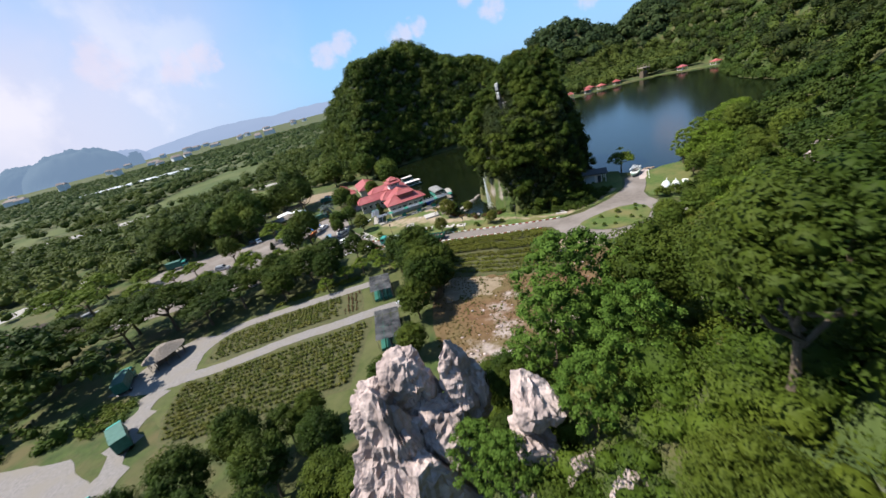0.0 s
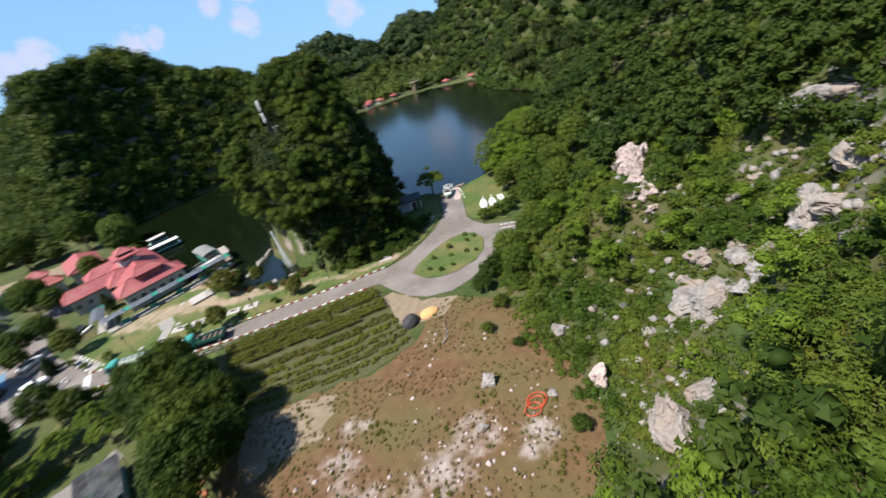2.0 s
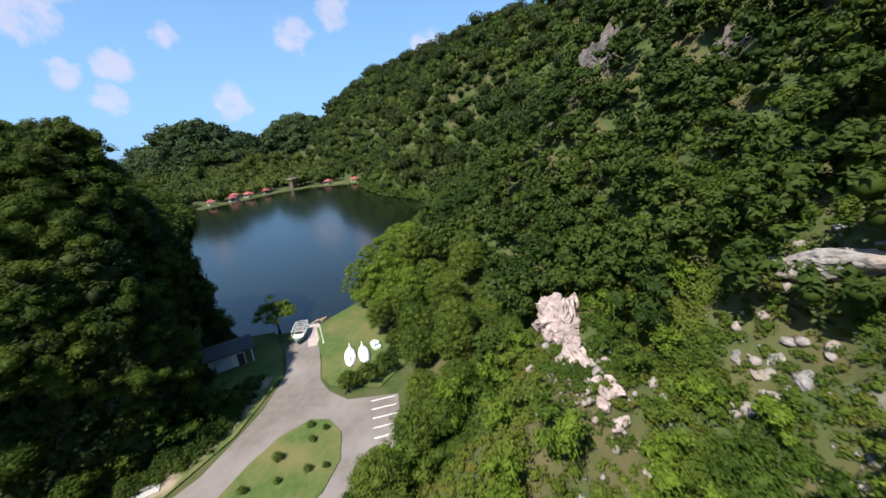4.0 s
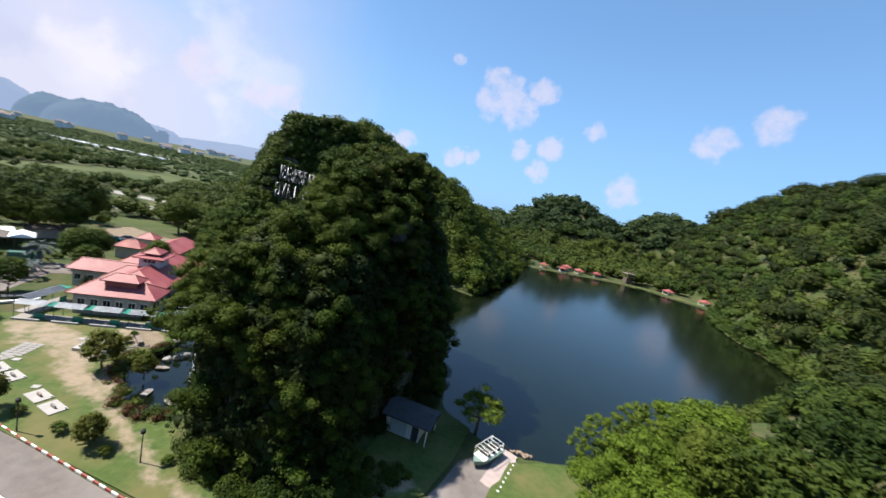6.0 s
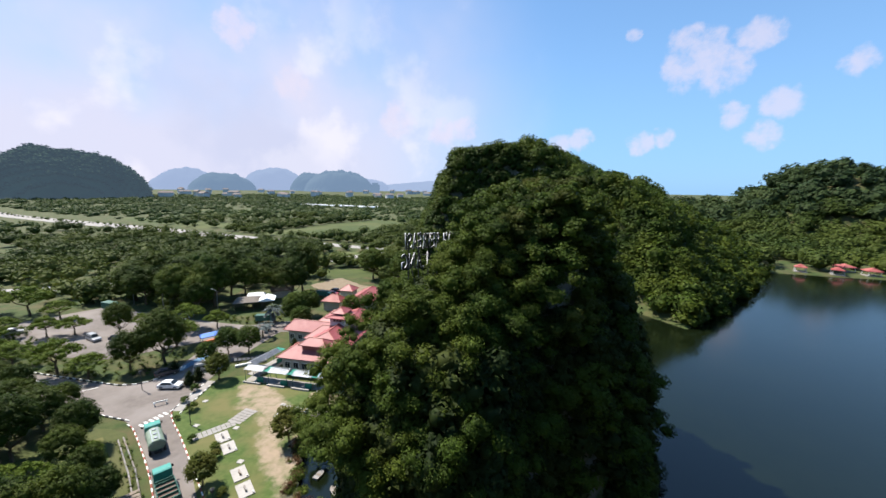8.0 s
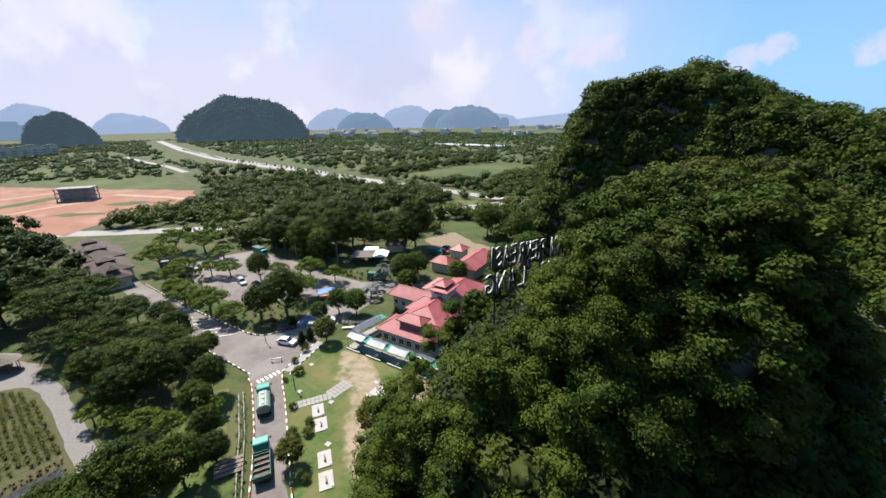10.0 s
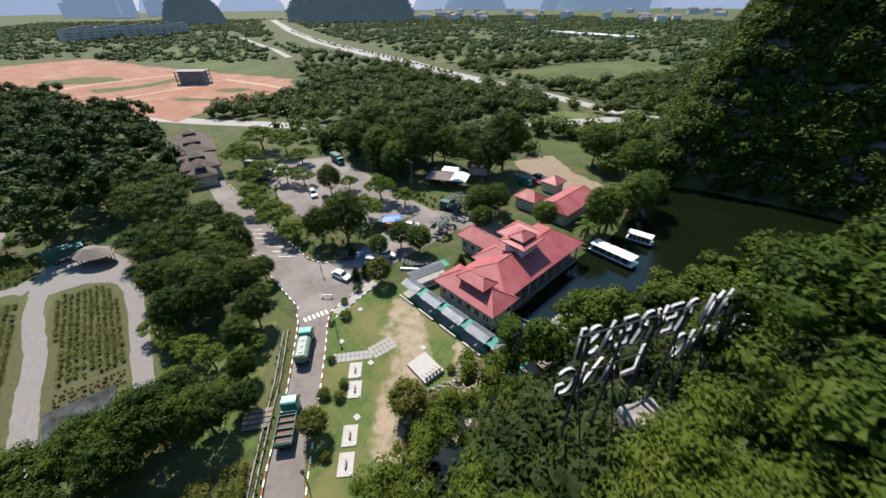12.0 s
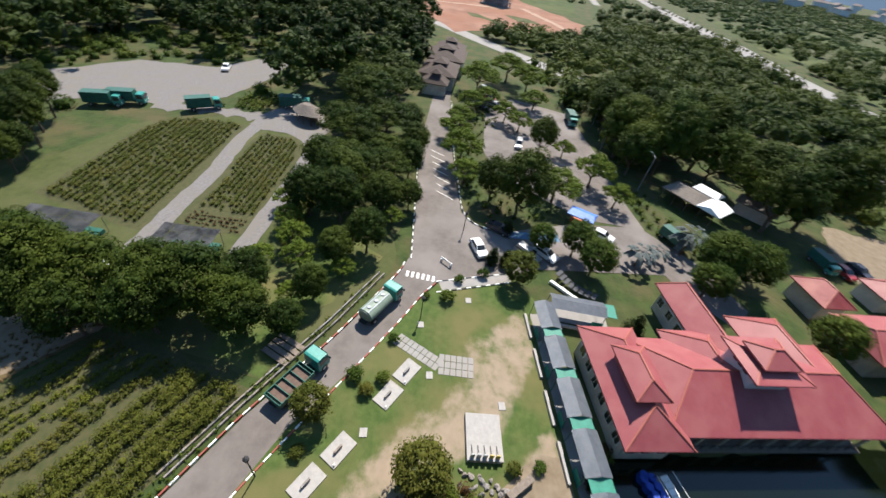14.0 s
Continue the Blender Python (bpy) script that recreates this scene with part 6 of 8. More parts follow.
for i, (x, y, s, dz) in enumerate([(1.3, 15.2, 1.9, 5.6), (0.6, 14.2, 1.6, 3.2), (3.0, 13.0, 1.2, 0.4), (0.0, 12.6, 1.4, 0.4), (-1.0, 17.0, 1.0, 0.4), (2.4, 10.6, 1.1, 0.3), (4.6, 10.2, 1.3, 0.2)]):
    boulder("boulder", 60 + i, (s, s * 0.8, s * 1.1), ROCK, "pale limestone block beside the pinnacle", on_slope(x, y, dz), "blocks round the pinnacle")
for i, (x, y, s, k, m, lab) in enumerate([
        (20.3, 54.6, 1.3, 0.9, ROCK_GREY, "pale grey boulder on the brown field"), (30, 46.6, 1.6, 0.9, ROCK, "pink-grey boulder at the field's edge"), (28.0, 36.6, 3.2, 0.75, ROCK_GREY, "broad rounded grey boulder below the slope"),
        (32.2, 54.9, 1.4, 0.8, ROCK_GREY, "grey boulder among shrubs"), (31.5, 36.4, 1.4, 1.2, ROCK_GREY, "grey boulder among shrubs"), (27.4, 30.0, 1.3, 1.2, ROCK_GREY, "grey boulder among shrubs"), (26.6, 32.4, 1.2, 0.9, ROCK_GREY, "grey boulder among shrubs"),
        (24.6, 48.6, 0.7, 0.5, ROCK_GREY, "small pale stone on the brown field"), (15.6, 50.2, 0.9, 0.4, ROCK_GREY, "flat pale stone on the brown field")]):
    boulder("boulder", 80 + i, (s, s * 0.85, s * k), m, lab, on_slope(x, y, s * 0.25), "boulders on the slope")
# outcrops higher on the slope: groups of broken blocks
def outcrop(x, y, n, spread, size, material, seed, lab, flat=1.0, along=0.0):
    r = random.Random(seed)
    for i in range(n):
        a, d = r.uniform(0, 6.28), spread * math.sqrt(r.random())
        px, py = x + math.cos(a) * d * (1 + along), y + math.sin(a) * d
        s = size * r.uniform(0.5, 1.25) * (1 - 0.35 * d / spread)
        boulder("boulder", seed * 10 + i, (s, s * r.uniform(0.6, 1.0), s * flat * r.uniform(0.7, 1.2)), material, lab, on_slope(px, py, s * 0.15), "outcrop rocks", 4 if s > 1.3 else 3, 0.45)


outcrop(45.0, 43.0, 12, 4.8, 2.2, ROCK_GREY, 3, "broken grey limestone of a wide outcrop", 0.5, 0.3)
outcrop(50.0, 37.4, 11, 4.0, 1.9, ROCK_GREY, 4, "broken grey limestone of a wide outcrop", 0.7, 0.3)
outcrop(62.0, 66.5, 9, 2.2, 2.8, ROCK, 5, "pale pink rock face among shrubs", 1.2)
boulder("boulder", 175, (6.8, 3.8, 1.5), ROCK_GREY, "broad low slab of grey limestone in the outcrop", on_slope(44.6, 43.4, 0.5), "outcrop rocks", 5, 0.5, 20, -14)
for i, (x, y, a, b, c, turn, tilt) in enumerate([(50.0, 37.6, 3.4, 2.1, 1.5, 40, -12), (46.8, 39.6, 2.0, 1.5, 1.3, 10, -8), (53.2, 36.2, 2.3, 1.7, 1.9, 70, 6), (48.4, 36.0, 2.2, 1.3, 1.2, 120, -14)]):
    boulder("boulder", 180 + i, (a, b, c), ROCK_GREY, "broken block of grey limestone in the outcrop", on_slope(x, y, 0.35), "outcrop rocks", 5 if i == 0 else 4, 0.55, turn, tilt)
for i, (x, y, a, b, c, turn) in enumerate([(62.8, 67.4, 1.5, 2.3, 2.9, 10), (61.2, 64.6, 1.4, 1.8, 1.8, 60), (64.2, 66.0, 1.1, 1.7, 2.2, 35), (59.8, 63.2, 1.2, 1.6, 1.3, 100)]):
    boulder("boulder", 190 + i, (a, b, c), ROCK, "steep pale pink rock face", on_slope(x, y, 0.7), "outcrop rocks", 4, 0.55, turn, 0)
boulder("boulder", 178, (1.6, 3.6, 1.2), ROCK, "pale slab below the rock face", on_slope(58.6, 62.0, 0.3), "outcrop rocks", 4, 0.5, 140, 0)
outcrop(58.0, 61.5, 10, 2.6, 1.15, ROCK, 6, "pale rubble below the rock face", 0.8)
outcrop(53.5, 56.5, 10, 2.4, 0.95, ROCK, 7, "pale rubble below the rock face", 0.8)
outcrop(62.0, 46.5, 7, 3.0, 1.2, ROCK_GREY, 8, "grey limestone ledge on the slope", 1.0)
outcrop(43.0, 52.0, 6, 3.0, 0.9, ROCK_GREY, 10, "small grey rocks among grass", 0.8)
outcrop(39.5, 45.0, 6, 3.0, 1.0, ROCK_GREY, 12, "small grey rocks among grass", 0.8)
outcrop(34.0, 42.0, 5, 3.4, 0.9, ROCK_GREY, 18, "small grey rocks among grass", 0.8)
outcrop(56.0, 40.0, 6, 3.4, 1.2, ROCK_GREY, 19, "grey limestone blocks on the slope", 0.9)
outcrop(101.6, 57.2, 6, 3.0, 2.4, CLIFF, 14, "grey cliff rocks high on the hill", 1.7)
outcrop(115.4, 82.6, 7, 4.0, 2.8, CLIFF, 15, "grey cliff rocks high on the hill", 1.7)
boulder("boulder", 171, (1.3, 4.6, 1.5), ROCK_GREY, "long slanting grey limestone slab on the slope", on_slope(66.0, 45.5, 0.8), "outcrop rocks", 4, 0.4, 160, 18)
boulder("boulder", 172, (1.6, 2.4, 1.6), ROCK_GREY, "slanting grey limestone slab on the slope", on_slope(72.0, 40.0, 0.8), "outcrop rocks", 4, 0.4, 170, 18)
outcrop(15.4, 120.5, 3, 0.9, 1.3, ROCK, 16, "pale rock beneath the letter sign", 1.0)
# loose stones strewn below the outcrops, too small to count
rng = np.random.RandomState(15)
vs, fs = [], []
iv, it = ico_template()
for cx, cy, n, sp in [(45, 43, 60, 4.5), (50, 37.5, 50, 4.0), (58, 61.5, 60, 3.4), (54, 57, 50, 3.2), (62, 46.5, 30, 3.5), (40, 47, 45, 4.5), (34, 42, 40, 4.0), (30, 37, 30, 3.5), (57, 40, 40, 5.0), (43, 54, 40, 4.5), (66, 45, 25, 3.0)]:
    px, py = cx + rng.normal(0, sp, n) - 1.0, cy + rng.normal(0, sp, n)
    pz = height(px, py)
    for k in range(n):
        s = (0.15 + 0.75 * rng.uniform(0, 1) ** 3) * np.array([1, rng.uniform(0.6, 1), rng.uniform(0.5, 0.9)])
        vs.append(np.array([px[k], py[k], pz[k] + 0.15]) + iv * s * rng.uniform(0.6, 1.25, (len(iv), 1)))
        fs.append(it + len(iv) * (len(vs) - 1))
tagged(new("loose_stones", raw_mesh("loose_stones", np.concatenate(vs), np.concatenate(fs), ROCK_GREY)), "loose grey limestone pieces strewn over the slope", "rubble", kind="stuff")
# rubble on the brown field, too small to count
rng = np.random.RandomState(5)
vs, fs = [], []
iv, it = ico_template()
for cx, cy, n, sp in [(0, 56, 26, 2.2), (9, 48.5, 40, 2.6), (15, 49.5, 34, 2.4), (1.5, 50.5, 34, 2.6), (-3, 44.5, 60, 3.4), (6, 42, 46, 3.0), (19.8, 45.6, 30, 2.0), (10, 58, 22, 5), (20, 64, 26, 3), (3, 47, 26, 3.2), (12, 44, 26, 2.6), (22.5, 50, 20, 3)]:
    for k in range(n):
        p = np.array([cx + rng.normal(0, sp * 0.85), cy + rng.normal(0, sp * 0.85), 0.05])
        s = 0.07 + 0.42 * rng.uniform(0, 1) ** 2.5
        s = s * np.array([1, rng.uniform(0.6, 1), rng.uniform(0.35, 0.7)])
        vs.append(p + iv * s * rng.uniform(0.6, 1.2, (len(iv), 1)))
        fs.append(it + len(iv) * (len(vs) - 1))
tagged(new("rubble", raw_mesh("rubble", np.concatenate(vs), np.concatenate(fs), ROCK)), "scattered pale limestone rubble on the brown field", "rubble", kind="stuff")
# ---- kerbs ----
def kerb_line(name, label, line, mats, size=(0.85, 0.16, 0.26), gap=0.04, z=0.06):
    """Kerb stones in turn along a line, each its own piece."""
    k = thing(name, label, "kerb", kind="structure")
    meshes = [bm_mesh("kerb_stone", box(size, bevel=0.02), m) for m in mats]
    pts = [Vector(p) for p in line]
    carry, i = 0.0, 0
    for a, b in zip(pts, pts[1:]):
        d = b - a
        s = carry
        while s + size[0] / 2 < d.length:
            p = a + d * (s / d.length)
            o = new("kerb_stone", meshes[i % len(meshes)])
            o.parent = k
            o.matrix_local = pose(p.x, p.y, z - 0.05, 0, 0, math.degrees(math.atan2(d.y, d.x)))
            s += size[0] + gap
            i += 1
        carry = s - d.length
    return k


kerb_line("kerb", "red and white painted kerb on the field side of the road", smooth_line([(-34, 98.5), (-31.2, 98.3), (-21.0, 96.2), (-15.2, 94.7), (-7.6, 92.4), (0.0, 90.8), (6.3, 89.5), (16, 87.6)], 5), [WHITE, RED_KERB])
kerb_line("kerb", "red and white painted kerb along the lawn", smooth_line([(21, 91.8), (14, 92.8), (7.4, 94.2), (-3.3, 96.5), (-12.1, 98.8), (-23.2, 101.7), (-29.5, 103.1), (-32.6, 104.2)], 5), [WHITE, RED_KERB])
kerb_line("kerb", "white and dark kerb along the car park", smooth_line([(-49.6, 113), (-48.3, 107.0), (-51.2, 103.0), (-60.2, 99.5), (-76.8, 93.5), (-104.8, 84.8)], 5), [WHITE, ROOF_DARK])
kerb_line("kerb", "white and dark kerb on the far side of the road", smooth_line([(-36, 98.9), (-42.6, 96.7), (-56.2, 92.1), (-70, 87.5)], 4), [WHITE, ROOF_DARK])
kerb_line("kerb", "white kerb of the footpath verge", smooth_line([(-32.8, 104.4), (-35.5, 108.5), (-38.6, 113.4)], 4), [WHITE, ROOF_DARK])
kerb_line("kerb", "white kerb of the footpath", [(-30.8, 105.0), (-36.9, 114.0)], [WHITE, ROOF_DARK], (0.7, 0.15, 0.2), z=0.16)
# footpath from the junction to the walkway, and the stepping path over the lawn
sheet("footpath", strip([(-32.0, 104.8), (-35.0, 109.2), (-37.8, 113.8)], 1.7), 0.176, CONCRETE, "grey paved footpath edged with kerbs", "path")
flag = thing("flagstone_path", "path of grey flagstones across the lawn", "path", kind="structure")
slab_me = bm_mesh("flagstone", box((0.85, 0.62, 0.07), bevel=0.02), CONCRETE)
for line, w in (([(-21.6, 102.6), (-20.0, 108.6)], 2), ([(-20.2, 108.4), (-21.2, 112.4)], 3)):
    a, b = Vector(line[0]), Vector(line[1])
    d = (b - a)
    n = int(d.length / 0.67)
    side = Vector((-d.y, d.x)).normalized()
    for i in range(n):
        for j in range(w):
            p = a + d * ((i + 0.5) / n) + side * (j - (w - 1) / 2) * 0.9
            o = new("flagstone", slab_me)
            o.parent = flag
            o.matrix_local = pose(p.x, p.y, 0.14, 0, 0, math.degrees(math.atan2(d.y, d.x)) + 90 + random.Random(i * 3 + j).uniform(-3, 3))
kerb_line("drain", "concrete drain channel beside the road", [(-30, 96.6), (-21, 94.9), (-15.2, 93.4), (-8, 91.6), (0, 89.9)], [ROCK_GREY], (1.9, 0.18, 0.3), 0.02)
kerb_line("drain", "concrete drain channel beside the road", [(-30, 95.9), (-21, 94.1), (-15.4, 92.7), (-8, 90.9), (0, 89.2)], [ROCK_GREY], (1.9, 0.18, 0.3), 0.02)
# plank bridge over the drain
br = thing("plank_bridge", "small bridge of grey planks over the drain", "bridge", pose(-15.2, 91.6, 0.3, 0, 0, -12))
for i in range(4):
    part("plank", box((0.62, 3.6, 0.1), (i * 0.78 - 1.2, 0, 0), 0.02), WOOD, br)

# ---- lawn slabs with their small blocks ----
def lawn_slab(x, y, a, group):
    s = thing("concrete_slab", "white concrete slab with a small raised block, set in the lawn", "slab", pose(x, y, 0.15, 0, 0, a), group)
    part("slab", box((2.9, 1.9, 0.14), bevel=0.03), SLAB, s)
    part("raised_block", box((0.95, 0.2, 0.38), (0.1, 0, 0.14), 0.03), ROCK_GREY, s)
    part("corner_peg", box((0.15, 0.15, 0.2), (1.2, 0.7, 0.14), 0.02), WHITE, s)


for x, y in ((-17.9, 105.4), (-14.6, 104.6), (-8.0, 102.5), (-4.6, 101.3), (22.9, 95.0)):
    lawn_slab(x, y, -18, "lawn slabs")
for x, y in ((-18.4, 107.9), (-10.2, 103.9), (-17.9, 116.4), (-31, 109.2), (-24.6, 104.6)):
    p = thing("paving_stone", "single pale paving stone in the lawn", "paving stone", pose(x, y, 0.15, 0, 0, 20), "stepping stones")
    part("stone", box((0.9, 0.75, 0.1), bevel=0.03), SLAB, p)
# the larger platform with standing letters on its edge
# wooden garden bench, reduced to one plain block
bn = thing("low_wall", "wooden bench by the pond garden", "wall", pose(-10.6, 119.4, 0.12, 0, 0, -38))
part("wall", box((3.0, 0.7, 0.8), bevel=0.05), WOOD, bn)
sheet("bare_patch", wobble([(-14, 120.5), (-9.5, 117.6), (-7.6, 119), (-8.4, 122.4), (-11.6, 124.4), (-15, 123.4)], 0.8, 0.2, 31), 0.172, SOIL, "bare sandy soil of the pond garden", "bare soil")
pl = thing("platform", "pale square concrete platform with unreadable standing letters at its edge", "platform", pose(-13.9, 115.2, 0.15, 0, 0, 17))
part("deck", box((4.6, 3.6, 0.5), bevel=0.05), SLAB, pl)
for i in range(5):
    part("letter_bar", box((0.1, 0.42, 0.7), (2.0, -1.3 + 0.62 * i, 0.5), 0.02), LETTER if i < 3 else mat("mustard_paint", (0.5, 0.36, 0.08), (0.62, 0.45, 0.12), 3, 0.5), pl)
    part("stay", tube((2.0, -1.3 + 0.62 * i, 0.9), (0.9, -1.3 + 0.62 * i, 0.52), 0.03, 0.03, 5), STEEL_DARK, pl)
r = random.Random(14)
for i, (x, y) in enumerate(bank[::2]):
    boulder("edging_stone", 400 + i, (r.uniform(0.35, 0.7), r.uniform(0.3, 0.6), r.uniform(0.3, 0.5)), ROCK_GREY, "rounded grey stone edging the pond bank", (x + r.uniform(-0.3, 0.3), y + r.uniform(-0.3, 0.3), 0.12), "pond edging stones", 2, 0.2)
r = random.Random(4)
for i in range(20):
    boulder("edging_stone", 300 + i, (r.uniform(0.25, 0.5), r.uniform(0.2, 0.4), r.uniform(0.2, 0.35)), ROCK_GREY, "rounded grey stone edging the pond bank", (-9.6 + r.uniform(-0.9, 0.9) + 0.0, 113.8 + i * 0.27, 0.25), "pond edging stones", 2, 0.2)

# ---- the restaurant with its red roofs ----
def hip(x0, x1, y0, y1, z0, z1, along, inset, lip=0.18):
    """A hip roof over a rectangle; inset: how far the ridge stops short of the ends (0: gable)."""
    bm = bmesh.new()
    low = [bm.verts.new((x, y, z)) for z in (z0 - lip, z0) for x, y in ((x0, y0), (x1, y0), (x1, y1), (x0, y1))]
    if along == "x":
        ym = (y0 + y1) / 2
        r = [bm.verts.new((x0 + inset, ym, z1)), bm.verts.new((x1 - inset, ym, z1))]
        up = [(4, 5, 9, 8), (5, 6, 9), (6, 7, 8, 9), (7, 4, 8)]
    else:
        xm = (x0 + x1) / 2
        r = [bm.verts.new((xm, y0 + inset, z1)), bm.verts.new((xm, y1 - inset, z1))]
        up = [(4, 5, 8), (5, 6, 9, 8), (6, 7, 9), (7, 4, 8, 9)]
    v = low + r
    for f in [(3, 2, 1, 0), (0, 1, 5, 4), (1, 2, 6, 5), (2, 3, 7, 6), (3, 0, 4, 7)] + up:
        bm.faces.new([v[i] for i in f])
    return bm


def caps(x0, x1, y0, y1, z0, z1, along, inset):
    """The ridge and hip caps of such a roof."""
    bm = bmesh.new()
    if along == "x":
        ym = (y0 + y1) / 2
        a, b = Vector((x0 + inset, ym, z1)), Vector((x1 - inset, ym, z1))
        ends = [(a, (x0, y0)), (a, (x0, y1)), (b, (x1, y0)), (b, (x1, y1))]
    else:
        xm = (x0 + x1) / 2
        a, b = Vector((xm, y0 + inset, z1)), Vector((xm, y1 - inset, z1))
        ends = [(a, (x0, y0)), (a, (x1, y0)), (b, (x0, y1)), (b, (x1, y1))]
    if (a - b).length > 0.05:
        tube(a, b, 0.11, 0.11, 6, bm)
    for p, (x, y) in ends:
        tube(p, (x, y, z0), 0.10, 0.10, 6, bm)
    return bm


def roof_on(house, name, label, dims, z0, z1, along, inset, m=ROOF_RED, c=ROOF_RIDGE):
    r = part(name, hip(*dims, z0, z1, along, inset), m, house, label)
    part("ridge_cap", caps(*dims, z0, z1, along, inset), c, r)
    return r


def window_on(wall, x, y, z, w, h, a):
    f = part("window", box((w, 0.12, h), bevel=0.02), WHITE, wall)
    f.matrix_local = pose(x, y, z, 0, 0, a)
    for k in (-1, 1):
        g = part("pane", box((w * 0.42, 0.05, h * 0.86), bevel=0.005), GLASS_DARK, f)
        g.matrix_local = pose(k * w * 0.235, -0.06, h * 0.07)
    return f


H = thing("restaurant", "single-storey cream restaurant with wide red metal roofs on the lake edge", "building", pose(-29.0, 122.7, 0, 0, 0, 20.2))
def wall_box(name, x0, x1, y0, y1, h, m=WALL_CREAM, z=0.0, label=""):
    return part(name, box((x1 - x0, y1 - y0, h), ((x0 + x1) / 2, (y0 + y1) / 2, z), 0.02), m, H, label)
w1 = wall_box("wall", 0.9, 13.4, 0.9, 6.4, 4.1)
# hall wall given a dark colour in place of shade beneath the eave
w2 = wall_box("wall", 3.0, 8.6, 6.4, 30.2, 4.1, ROOF_BROWN, 0.0, "dining hall wall, coloured dark for shade under the eave")
w3 = wall_box("wall", -7.4, 3.0, 15.6, 19.4, 3.7)
for i in range(6):
    window_on(w1, 2.2 + i * 2.0, 0.86, 1.6, 1.25, 1.5, 0)
for i in range(3):
    window_on(w1, 13.44, 1.9 + i * 1.7, 1.6, 1.1, 1.5, 90)
for i in range(8):
    window_on(w2, 8.64, 8.4 + i * 2.7, 1.5, 1.7, 1.8, 90)
for i in range(4):
    window_on(w3, -6.4 + i * 2.3, 15.56, 1.4, 1.2, 1.4, 0)
part("deck", box((4.2, 24.0, 0.35), (10.7, 18.8, -0.1), 0.03), WOOD, H)
for i in range(9):
    part("pillar", tube((12.2, 7.6 + i * 2.85, -3.0), (12.2, 7.6 + i * 2.85, 4.0), 0.16, 0.16, 10), WALL_CREAM, H)
rail = part("railing", tube((12.5, 7.4, 1.0), (12.5, 30.6, 1.0), 0.04, 0.04, 6), STEEL_DARK, H)
for i in range(20):
    part("baluster", box((0.07, 0.07, 1.0), (12.5, 7.5 + i * 1.2, 0.2)), STEEL_DARK, rail)
roof_on(H, "roof", "hipped red roof over the entrance block", (0, 14.3, 0, 7.2), 4.2, 6.4, "x", 3.4)
roof_on(H, "roof", "long red roof over the dining hall", (1.4, 13.0, 5.0, 31.5), 4.24, 7.0, "y", 4.4)
roof_on(H, "roof", "red roof of the side bay", (0.0, 9.0, 10.4, 17.6), 4.22, 6.5, "x", 3.2)
roof_on(H, "roof", "red roof of the side wing", (-8.4, 6.0, 14.7, 20.2), 4.0, 6.0, "x", 1.6)
roof_on(H, "roof", "red roof of the rear bay", (-2.8, 9.0, 21.6, 29.4), 4.2, 6.4, "x", 3.0)
def lantern(cx, cy, sx, sy, z0, z1, z2, name):
    b = part(name, box((sx, sy, z1 - z0), (cx, cy, z0), 0.03), WALL_WHITE, H)
    for i in range(3):
        for sg in (-1, 1):
            o = part("louvre", box((sx * 0.16, 0.08, 0.62), bevel=0.01), GLASS_DARK, b)
            o.matrix_local = pose(cx + (i - 1) * sx * 0.2, cy + sg * (sy / 2 + 0.01), z1 - 1.15)
        o = part("louvre", box((0.08, sy * 0.16, 0.62), bevel=0.01), GLASS_DARK, b)
        o.matrix_local = pose(cx + (sx / 2 + 0.01), cy + (i - 1) * sy * 0.2, z1 - 1.15)
    e = 0.95
    roof_on(H, "lantern_roof", "raised red lantern roof", (cx - sx / 2 - e, cx + sx / 2 + e, cy - sy / 2 - e, cy + sy / 2 + e), z1, z1 + 0.55, "x" if sx > sy else "y", min(sx, sy) / 2 + e * 0.4)
    part("lantern_neck", box((sx * 0.62, sy * 0.62, 0.7), (cx, cy, z1 + 0.1), 0.02), ROOF_MAROON, H)
    roof_on(H, "lantern_roof", "topmost small red roof", (cx - sx * 0.45, cx + sx * 0.45, cy - sy * 0.45, cy + sy * 0.45), z1 + 0.85, z2, "x" if sx > sy else "y", min(sx, sy) * 0.42)
lantern(6.8, 17.2, 4.0, 4.8, 5.2, 8.5, 10.4, "lantern_tower")
part("lantern_neck", box((5.2, 2.6, 1.5), (7.6, 3.4, 5.4), 0.02), ROOF_MAROON, H)
roof_on(H, "lantern_roof", "small raised red roof over the entrance", (4.4, 10.8, 1.5, 5.3), 6.75, 7.9, "x", 1.7)

# covered walkway in front: grey roofs with green sheets between
def canopy_bay(parent, x0, x1, w, z, m, name, flat):
    if flat:
        return part(name, box((x1 - x0 + 0.3, w * 0.92, 0.06), ((x0 + x1) / 2, 0, z - 0.25), 0.01), m, parent)
    bm = bmesh.new()
    v = [bm.verts.new(p) for p in ((x0, -w / 2, z - 0.28), (x1, -w / 2, z - 0.28), (x1, 0, z + 0.22), (x0, 0, z + 0.22), (x1, w / 2, z - 0.28), (x0, w / 2, z - 0.28))]
    bm.faces.new((v[0], v[1], v[2], v[3]))
    bm.faces.new((v[3], v[2], v[4], v[5]))
    bmesh.ops.solidify(bm, geom=bm.faces[:], thickness=0.06)
    return part(name, bm, m, parent)


